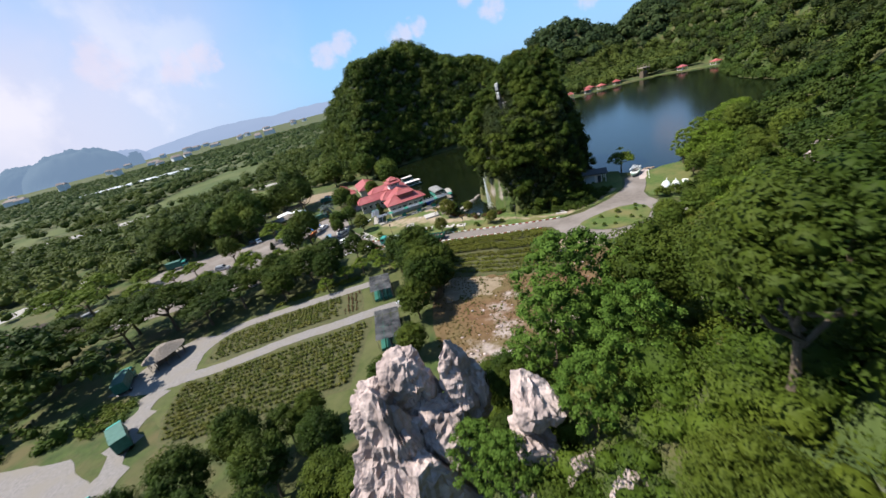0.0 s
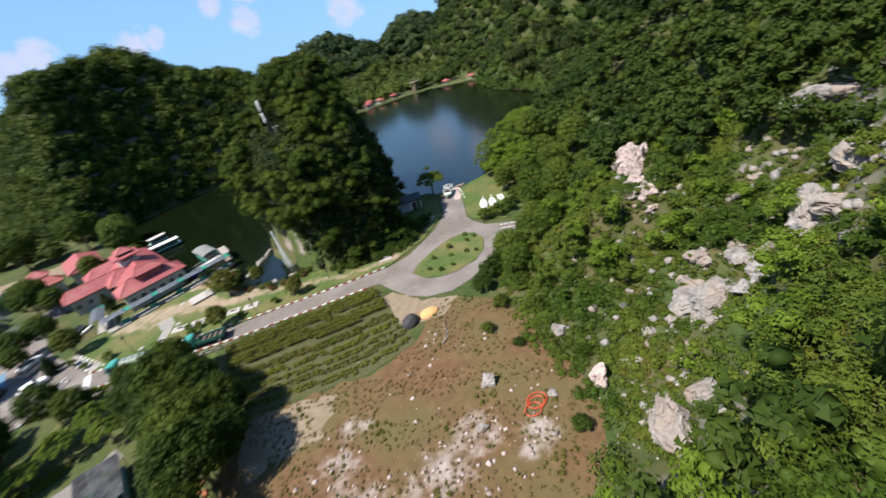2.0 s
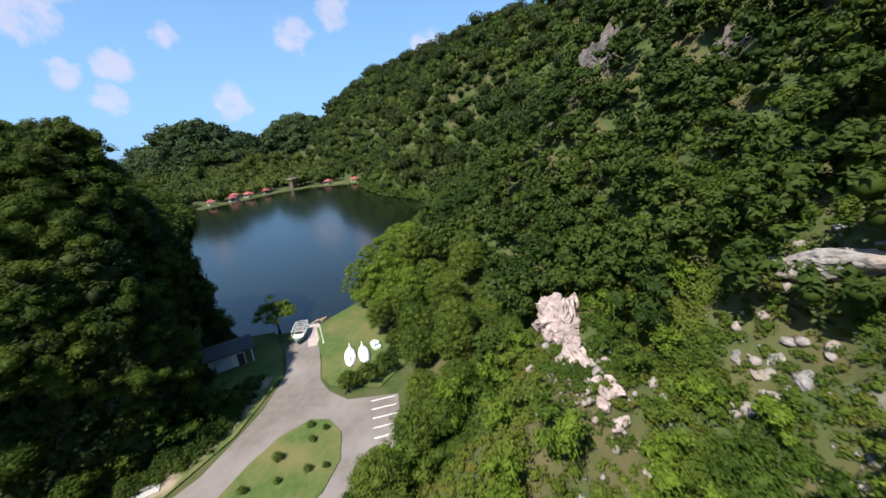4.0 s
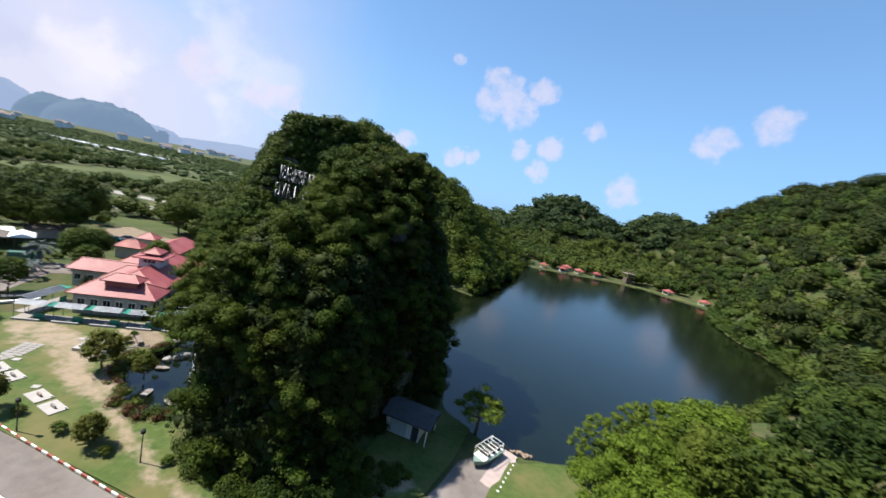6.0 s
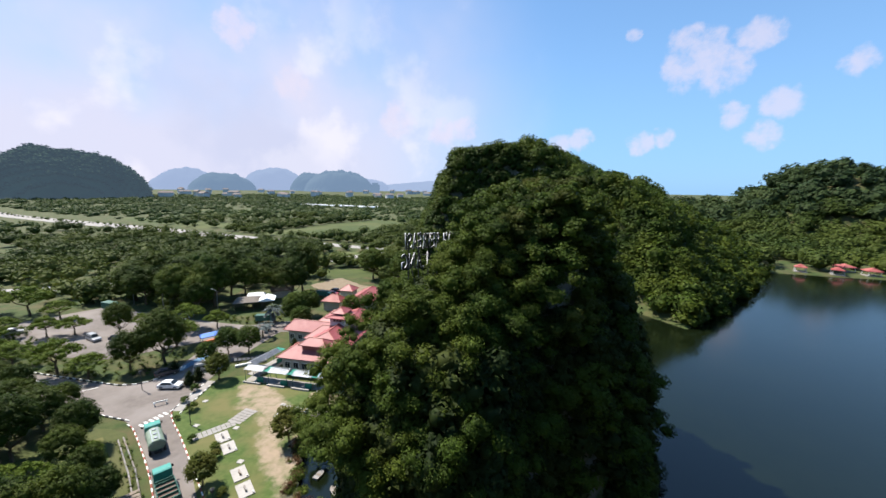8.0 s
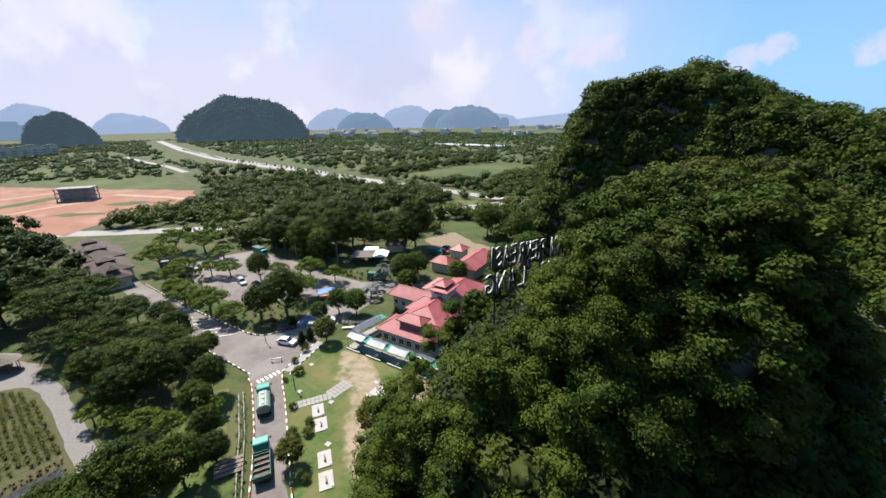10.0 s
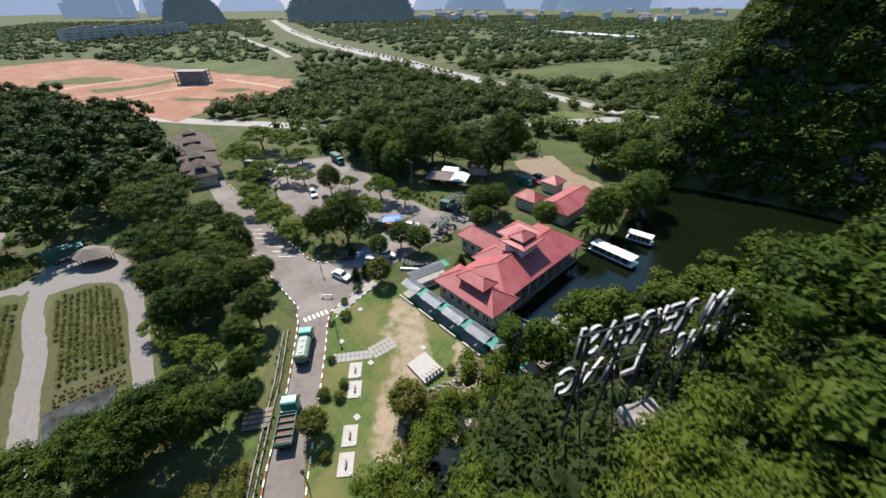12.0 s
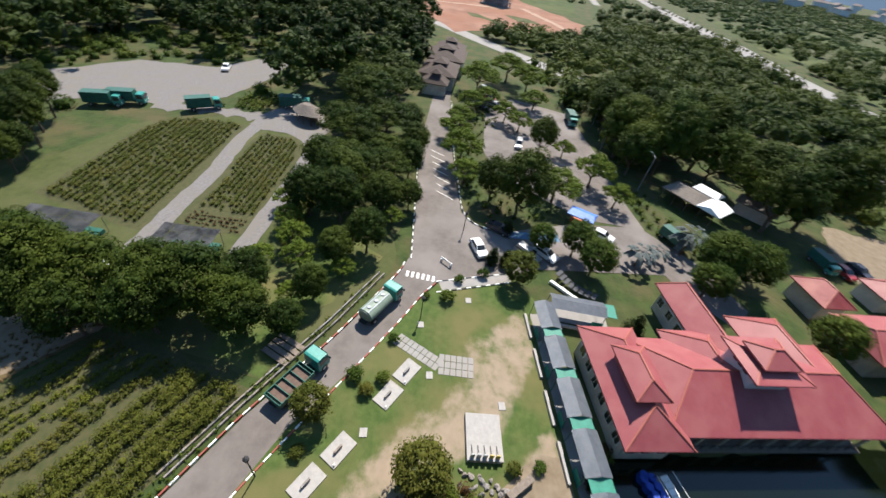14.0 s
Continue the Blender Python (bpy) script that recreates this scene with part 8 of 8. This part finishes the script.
def word(text, x0, step, z, parent):
    """Letters of one line, each its own piece, read from the west."""
    for k, ch in enumerate(text):
        cu = bpy.data.curves.new("letters", "FONT")
        cu.body, cu.size, cu.extrude, cu.bevel_depth = ch, 3.0, 0.06, 0.012
        tmp = bpy.data.objects.new("letters", cu)
        scene.collection.objects.link(tmp)
        dg = bpy.context.evaluated_depsgraph_get()
        dg.update()
        me = bpy.data.meshes.new_from_object(tmp.evaluated_get(dg))
        scene.collection.objects.unlink(tmp)
        bpy.data.objects.remove(tmp)
        bpy.data.curves.remove(cu)
        xs, ys = [v.co.x for v in me.vertices], [v.co.y for v in me.vertices]
        w = step * 0.8 if ch != "I" else step * 0.26
        for v in me.vertices:
            v.co.x = (v.co.x - min(xs)) / (max(xs) - min(xs)) * w
            v.co.y = (v.co.y - min(ys)) / (max(ys) - min(ys)) * 2.0
        me.materials.clear()
        me.materials.append(LETTER)
        me.materials.append(STEEL_DARK)
        for f in me.polygons:
            f.material_index = 1 if f.normal.z < -0.7 else 0
        o = new("letter", me)
        o.parent = parent
        x = x0 + k * step
        o.matrix_local = pose(x, 0, z + SLOPE * x, 90, 0, 0)


word("TAMAN", -6.7, 1.06, 4.0, sg)
word("REKREASI", -0.5, 0.98, 4.0, sg)
word("GUNUNG", -6.9, 1.14, 1.55, sg)
word("LANG", 1.9, 1.42, 1.55, sg)
for z, xa, xb in ((4.3, -6.8, -1.4), (5.8, -6.8, -1.4), (4.2, -0.6, 7.2), (5.8, -0.6, 7.2), (1.8, -6.9, -0.2), (3.2, -6.9, -0.2), (1.8, 1.8, 7.5), (3.2, 1.8, 7.5)):
    bm = bmesh.new()
    tube((xa, 0.22, z + SLOPE * xa), (xb, 0.22, z + SLOPE * xb), 0.045, 0.045, 6, bm)
    part("rail", bm, STEEL_DARK, sg)
for x in (-5.8, -3.6, -1.6, 0.4, 2.4, 4.4, 6.4):
    part("post", box((0.11, 0.11, 8.2 + SLOPE * x), (x, 0.3, -2.4)), STEEL_DARK, sg)
    part("brace", tube((x, 0.34, 3.6), (x, 2.0, -1.6), 0.04, 0.04, 6), STEEL_DARK, sg)
ft = thing("sign_footing", "weathered pale concrete footing of the letter sign", "footing", pose(15.3, 116.8, 25.2, 0, 0, 262))
part("block", box((2.3, 1.5, 3.9), bevel=0.08, taper=0.9), ROCK_GREY, ft)

# ---- sheds with shade nets ----
def net_shed(x, y, a, l, w, label):
    s = thing("net_shed", label, "shed", pose(x, y, 0.04, 0, 0, a), "net sheds")
    n = 5
    for i in range(n):
        bm = bmesh.new()
        rr = random.Random(i + int(x))
        x0, x1 = -l / 2 + l * i / n + 0.03, -l / 2 + l * (i + 1) / n - 0.03
        for k in range(3):
            y0, y1 = -w / 2 + w * k / 3 + 0.03, -w / 2 + w * (k + 1) / 3 - 0.03
            z = 2.5 + 0.12 * k + rr.uniform(-0.05, 0.05)
            v = [bm.verts.new(p) for p in ((x0, y0, z), (x1, y0, z + rr.uniform(-0.05, 0.05)), (x1, y1, z + 0.1), (x0, y1, z + 0.1))]
            bm.faces.new(v)
        bmesh.ops.solidify(bm, geom=bm.faces[:], thickness=0.03)
        part("net_panel", bm, NET, s)
    for i in range(4):
        for k in range(3):
            part("post", tube((-l / 2 + 0.2 + i * (l - 0.4) / 3, -w / 2 + 0.2 + k * (w - 0.4) / 2, 0), (-l / 2 + 0.2 + i * (l - 0.4) / 3, -w / 2 + 0.2 + k * (w - 0.4) / 2, 2.5), 0.05, 0.05, 6), WOOD, s)
    for k in range(4):
        part("plant_bench", box((l * 0.9, 0.8, 0.6), (0, -w / 2 + 0.8 + k * (w - 1.6) / 3, 0.0), 0.03), GREEN_DARK, s)


net_shed(-23.6, 71.2, 104, 7.6, 4.6, "low shed roofed with dark netting by the small field")
net_shed(-19.4, 55.0, 102, 9.6, 4.6, "low shed roofed with dark netting by the large field")
r = random.Random(12)
for i, (x, y, s) in enumerate([(-18.4, 66.8, 0.8), (-17.2, 65.2, 0.9), (-18.0, 63.8, 0.7), (-16.0, 66.0, 0.7), (-16.6, 70.8, 0.6), (-17.4, 71.6, 0.5), (-19.2, 65.6, 0.6)]):
    boulder("sack_heap", 400 + i, (s, s * 0.8, s * 0.6), TARP_WHITE, "heap of white sacks beside the net sheds", (x, y, 0.2), "white sacks", 3, 0.2)
for i in range(12):
    boulder("pot_heap", 420 + i, (0.35, 0.35, 0.3), mat("terracotta", (0.36, 0.12, 0.07), (0.48, 0.18, 0.1), 3, 0.8), "small heap of terracotta pots", (-13.4 + r.uniform(-0.7, 0.7), 63 + i * 0.5, 0.2), "terracotta pots", 2, 0.15)

# ---- thatched hut ----
th = thing("thatched_hut", "open round-ended hut with a grey thatched roof", "hut", pose(-69.2, 60.6, 0.05, 0, 0, 66))
bm = bmesh.new()
bmesh.ops.create_cone(bm, cap_ends=True, segments=28, radius1=1, radius2=0.28, depth=1.0, matrix=Matrix.Translation((0, 0, 0.5)))
bmesh.ops.subdivide_edges(bm, edges=bm.edges[:], cuts=2)
for v in bm.verts:
    v.co = Vector((v.co.x * 4.3, v.co.y * 2.9, 2.3 + v.co.z * 1.5 + 0.06 * noise.noise(v.co * 6)))
part("thatch_roof", bm, THATCH, th, "shaggy grey thatched roof")
for i in range(10):
    a = i * 0.628
    part("post", tube((3.5 * math.cos(a), 2.3 * math.sin(a), 0), (3.5 * math.cos(a), 2.3 * math.sin(a), 2.5), 0.09, 0.08, 7), BARK, th)
part("counter", box((4.0, 0.5, 1.0), (0, 0.6, 0), 0.03), WOOD, th)

# ---- gatehouse, stall, tents ----
gh = thing("gatehouse", "long entrance building with stepped brown roofs", "building", pose(-101.5, 79.6, 0, 0, 0, 190))
for k, (x, l, w, z) in enumerate([(6, 7, 8, 3.4), (16, 15, 11.5, 4.2), (32, 16, 13.5, 4.8), (46, 12, 11, 4.2)]):
    part("wall", box((l - 1.2, w - 1.4, z), (x, 0, 0), 0.02), WALL_CREAM, gh)
    part("roof", hip(x - l / 2, x + l / 2, -w / 2, w / 2, z, z + 2.0, "x", w * 0.36), ROOF_BROWN, gh, "brown hipped roof")
    part("upper_roof", hip(x - l / 5, x + l / 5, -w / 5, w / 5, z + 2.3, z + 3.3, "x", w * 0.18), ROOF_BROWN, gh, "small raised brown roof")
    part("upper_wall", box((l / 3, w / 3.4, 1.2), (x, 0, z + 1.2), 0.02), ROOF_DARK, gh)
st = thing("blue_stall", "open stall with a bright blue sheet roof", "stall", pose(-57.2, 123.4, 0, 0, 0, 75))
part("roof", hip(-2.4, 2.4, -1.6, 1.6, 2.7, 3.2, "x", 0.3), TARP_BLUE, st, "bright blue gabled roof")
for x in (-2.1, 2.1):
    for y in (-1.3, 1.3):
        part("post", tube((x, y, 0), (x, y, 2.7), 0.06, 0.06, 6), STEEL_DARK, st)
part("counter", box((3.6, 0.6, 0.9), (0, 1.0, 0), 0.03), ORANGE, st)
ks = thing("open_air_stall", "open-air stall with a thatched roof and a white tarpaulin", "stall", pose(-75.5, 146, 0, 0, 0, 50))
part("thatch_roof", hip(-5.5, 2.2, -3.2, 3.4, 3.0, 4.2, "x", 1.6), THATCH, ks, "grey thatched roof")
part("white_roof", hip(2.0, 6.8, -3.0, 3.0, 3.1, 3.9, "y", 0.2), TARP_WHITE, ks, "bright white tarpaulin roof")
part("rear_roof", hip(-2.5, 3.0, 3.6, 7.0, 3.2, 4.0, "x", 0.5), TARP_WHITE, ks, "crumpled white tarpaulin roof")
for i in range(5):
    for sd in (-2.8, 2.8):
        part("post", tube((-5 + i * 2.7, sd, 0), (-5 + i * 2.7, sd, 3.1), 0.08, 0.08, 6), BARK, ks)
sh = thing("storage_shed", "long shed with a dull grey roof behind the stall", "shed", pose(-80, 160, 0, 0, 0, 60))
part("wall", box((7, 4, 2.8), (0, 0, 0), 0.02), WALL_CREAM, sh)
part("roof", hip(-4, 4, -2.6, 2.6, 2.8, 3.5, "x", 0.0), THATCH, sh)
# second group of red roofs
for k, (x, y, a, dims, z0, z1, ins, lab) in enumerate([(-53.0, 160.6, 20, (-3.4, 3.4, -2.8, 2.8), 3.3, 5.0, 2.2, "small maroon-roofed house near the lake"), (-59.4, 173.2, 20, (-2.8, 2.8, -2.8, 2.8), 3.0, 4.8, 2.7, "small square pavilion with a red pyramid roof"),
                                                      (-46.6, 168.6, 110, (-8.5, 8.0, -4.4, 4.4), 3.4, 5.4, 1.4, "long hall with a red gabled roof near the lake")]):
    b = thing("red_roofed_house", lab, "building", pose(x, y, 0, 0, 0, a), "red-roofed houses")
    part("wall", box((dims[1] - dims[0] - 1.2, dims[3] - dims[2] - 1.2, z0), ((dims[0] + dims[1]) / 2, 0, 0), 0.02), WALL_CREAM, b)
    rr = part("roof", hip(*dims, z0, z1, "x", ins), ROOF_MAROON if k == 0 else ROOF_RED, b, "red metal roof")
    part("ridge_cap", caps(*dims, z0, z1, "x", ins), ROOF_RIDGE, rr)
sheet("bare_patch", wobble([(-84, 176), (-72, 172), (-56, 176), (-48, 182), (-50, 190), (-66, 188), (-84, 192)], 2, 0.8, 30), 0.05, SOIL, "bare pink soil beside the red-roofed houses", "bare soil")
# barrier, lamp posts, bins
ba = thing("road_barrier", "low white road barrier at the junction", "barrier", pose(-36.8, 104.2, 0.06, 0, 0, 65))
part("beam", box((2.2, 0.12, 0.25), (0, 0, 0.55), 0.02), WHITE, ba)
for x in (-0.9, 0.9):
    part("leg", box((0.12, 0.5, 0.6), (x, 0, 0), 0.02), WHITE, ba)
lp = thing("lamp_post", "slender dark lamp post with a small lantern head", "lamp post", pose(-3.6, 96.9, 0.1), "lamp posts")
part("pole", tube((0, 0, 0), (0, 0, 3.6), 0.07, 0.05, 8), STEEL_DARK, lp)
part("lantern", box((0.36, 0.36, 0.45), (0, 0, 3.55), 0.06), STEEL_DARK, lp)
part("cap", tube((0, 0, 4.0), (0, 0, 4.18), 0.26, 0.05, 8), STEEL_DARK, lp)
for x, y in ((-25.6, 104.2), (11, 97.2), (-45.5, 104.5)):
    copy_thing(lp, pose(x, y, 0.1))
lt = thing("street_lamp", "tall grey street lamp with a bent arm in the car park", "street lamp", pose(-78, 136, 0, 0, 0, 200), "street lamps")
part("pole", tube((0, 0, 0), (0, 0, 8), 0.1, 0.07, 8), METAL_GREY, lt)
part("arm", tube((0, 0, 8), (1.6, 0, 8.3), 0.05, 0.05, 6), METAL_GREY, lt)
part("lamp_head", box((0.7, 0.25, 0.12), (1.9, 0, 8.25), 0.03), WHITE, lt)
copy_thing(lt, pose(-95, 128, 0, 0, 0, 150))
copy_thing(lt, pose(-112, 126, 0, 0, 0, 150))
bn = thing("rubble_bin", "black covered heap beside the loop road", "heap", pose(17.8, 72.3, 0.05, 0, 0, 20))
bm = bmesh.new()
bmesh.ops.create_icosphere(bm, subdivisions=3, radius=1)
for v in bm.verts:
    v.co = Vector((v.co.x * 1.6, v.co.y * 1.3, max(0, v.co.z) * 1.4 + 0.12 * noise.noise(v.co * 3)))
part("black_cover", bm, STEEL_DARK, bn)
sd_ = thing("sand_heap", "small heap of orange sand beside the loop road", "heap", pose(21.2, 72.2, 0.05))
bm = bmesh.new()
bmesh.ops.create_icosphere(bm, subdivisions=3, radius=1)
for v in bm.verts:
    v.co = Vector((v.co.x * 1.7, v.co.y * 1.2, max(0, v.co.z) * 0.7 + 0.1 * noise.noise(v.co * 3)))
part("sand", bm, mat("orange_sand", (0.45, 0.24, 0.10), (0.58, 0.33, 0.15), 3, 0.95, 0.03), sd_)
hs = thing("coiled_hose", "orange-red hose lying in loose coils on the brown field", "hose", pose(22.5, 48.8, 0.12))
for k in range(3):
    bm = bmesh.new()
    n = 22
    rr = random.Random(k)
    cx, cy, rad = (0.0, 0.0, 0.75) if k == 0 else ((0.2, 0.15, 0.95) if k == 1 else (-0.9, -0.5, 0.8))
    pts = [(cx + rad * math.cos(i * 0.3) * 1.3, cy + rad * math.sin(i * 0.3), 0.05 + 0.05 * k + 0.02 * rr.random()) for i in range(n)]
    for a, b in zip(pts, pts[1:]):
        tube(a, b, 0.05, 0.05, 6, bm)
    part("hose_coil", bm, HOSE, hs)
# stack of timber beside the field
for i in range(5):
    t = thing("timber_beam", "weathered timber beam lying beside the field", "timber", pose(20.0 + 0.3 * i, 65.0 + 0.5 * i, 0.1, 0, 0, 30 + 12 * i), "timber beams")
    part("beam", box((2.0, 0.18, 0.16), bevel=0.02), WOOD, t)
# parking marks and crossing
for i in range(5):
    sheet("road_marking", strip([(46.4 + 0.95 * i, 79.0 + 1.45 * i), (43.6 + 0.95 * i, 80.8 + 1.45 * i)], 0.12), 0.072, WHITE, "white parking line on the loop road", "road marking")
for i in range(6):
    sheet("road_marking", strip([(-33.0 - 0.55 * i * 0.2, 99.6 + 0.75 * i), (-31.9 - 0.55 * i * 0.2, 99.8 + 0.75 * i)], 0.36), 0.072, WHITE, "worn white crossing stripe", "road marking")
for i in range(7):
    sheet("road_marking", strip([(-54 - 2.6 * i, 100.2 - 1.1 * i), (-55.4 - 2.6 * i, 96.6 - 1.1 * i)], 0.12), 0.072, WHITE, "white parking line beside the kerb", "road marking")
sheet("road_marking", [(-47.6, 112), (-49.4, 111.6), (-52.6, 120), (-50.6, 120.6)], 0.07, BLUE_ROAD, "blue painted parking bay", "road marking")

# ---- beyond the park ----
uf = thing("unfinished_building", "grey concrete frame of an unfinished building", "building", pose(-308, 57, 0, 0, 0, -20) @ Matrix.Scale(0.76, 4))
for k in range(4):
    part("floor_slab", box((14, 26, 0.5), (0, 0, 3.6 * k), 0.02), CONCRETE, uf)
for i in range(6):
    for x in (-6.5, 6.5):
        part("column", box((0.6, 0.6, 11), (x, -12 + i * 4.8, 0)), ROCK_GREY, uf)
part("core_wall", box((11, 21, 10.6), (-0.5, 0, 0), 0.02), METAL_GREY, uf)
rw = thing("terraced_houses", "long white terrace of new houses beyond the building site", "building", pose(-866, -88, 0, 0, 0, 137))
for i in range(14):
    h = 16 + 1.6 * (i % 3)
    part("house_wall", box((14.4, 12, h), (-100 + i * 15.4, 0, 0), 0.05), WALL_CREAM, rw)
    for k in range(3):
        part("window_band", box((7.5, 0.4, 1.1), (-100 + i * 15.4, 6.2, 2.5 + k * 3.8)), ROOF_DARK, rw)
        part("window_band", box((7.5, 0.4, 1.1), (-100 + i * 15.4, -6.2, 2.5 + k * 3.8)), ROOF_DARK, rw)
    part("house_roof", box((14.8, 13, 0.8), (-100 + i * 15.4, 0, h), 0.05), ROOF_DARK, rw)
# white-roofed row houses, each simplified to a plain half barrel
for i in range(22):
    b = thing("polytunnel", "white-roofed row house on the far plain", "polytunnel", pose(-640 + i * 8.6, 596 + 1.2 * i, 0, 0, 0, 70), "polytunnels")
    bm = bmesh.new()
    bmesh.ops.create_cone(bm, cap_ends=True, segments=16, radius1=2.6, radius2=2.6, depth=26, matrix=Matrix.Translation((0, 0, 0.4)) @ Matrix.Rotation(radians(90), 4, "Y"))
    part("cover", bm, TARP_WHITE, b)
# towers wear the far hills' painted haze glow
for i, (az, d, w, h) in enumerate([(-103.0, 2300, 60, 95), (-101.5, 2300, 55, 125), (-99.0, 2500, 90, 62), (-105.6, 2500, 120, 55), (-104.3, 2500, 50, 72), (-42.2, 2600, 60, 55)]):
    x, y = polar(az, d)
    b = thing("far_tower", "far tall building, haze painted as glow", "tower", pose(x, y, 0, 0, 0, -az), "far towers")
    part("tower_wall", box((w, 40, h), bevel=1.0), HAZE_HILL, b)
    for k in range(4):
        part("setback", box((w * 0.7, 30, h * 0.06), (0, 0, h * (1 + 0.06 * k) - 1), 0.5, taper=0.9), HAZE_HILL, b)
r = random.Random(21)
for i in range(46):
    az, d = r.uniform(-70, -22), r.uniform(1300, 2600)
    x, y = polar(az, d)
    b = thing("far_house", "pale house in the distant town", "building", pose(x, y, 0, 0, 0, r.uniform(0, 90)), "distant town houses")
    w, l, h = r.uniform(14, 40), r.uniform(12, 24), r.uniform(8, 20)
    part("wall", box((w, l, h), bevel=0.3), WALL_WHITE, b)
    part("roof", hip(-w / 2 - 1, w / 2 + 1, -l / 2 - 1, l / 2 + 1, h, h + 5, "x", 4), ROOF_FAR_HAZED, b)
# pavilions and tower across the lake
for x, y, s, lab in ((112, 338, 5, "a"), (126, 345, 6, "b"), (140, 349, 5.5, "c"), (98, 337, 5, "d"), (188, 338, 6, "e"), (204, 322, 6, "f"), (118, 352, 7, "g")):
    p = thing("lakeside_pavilion", "small open pavilion with a red roof on the far shore", "pavilion", pose(x, y, 0, 0, 0, s * 17), "far shore pavilions")
    part("roof", hip(-s / 2, s / 2, -s / 2, s / 2, 2.6, 4.2, "x", s * 0.45), ROOF_RED if lab == "e" else ROOF_MAROON, p)
    for a in (-1, 1):
        for c in (-1, 1):
            part("post", tube((a * s * 0.4, c * s * 0.4, 0), (a * s * 0.4, c * s * 0.4, 2.8), 0.14, 0.14, 6), WALL_WHITE, p)
    part("floor", box((s, s, 0.3), bevel=0.03), CONCRETE, p)
tw = thing("lookout_tower", "open timber lookout tower on the far shore", "tower", pose(163, 350, 0, 0, 0, 15))
part("base", box((4.6, 4.6, 5), bevel=0.1, taper=0.9), BARK, tw)
part("platform", box((7, 7, 0.5), (0, 0, 7.6), 0.05), WOOD, tw)
for a in (-3, 0, 3):
    for c in (-3, 3):
        part("post", tube((a, c, 5), (a, c, 10.5), 0.25, 0.25, 7), WOOD, tw)
sheet("lawn", wobble([(126, 341), (150, 346), (158, 347), (150, 352), (128, 350)], 3, 0.4, 41), 0.16, GRASS, "bright lawn on the far shore", "lawn")
sheet("lawn", wobble([(158, 344), (182, 332), (198, 314), (206, 318), (190, 338), (166, 350)], 3, 0.4, 42), 0.162, GRASS, "bright lawn on the far shore", "lawn")
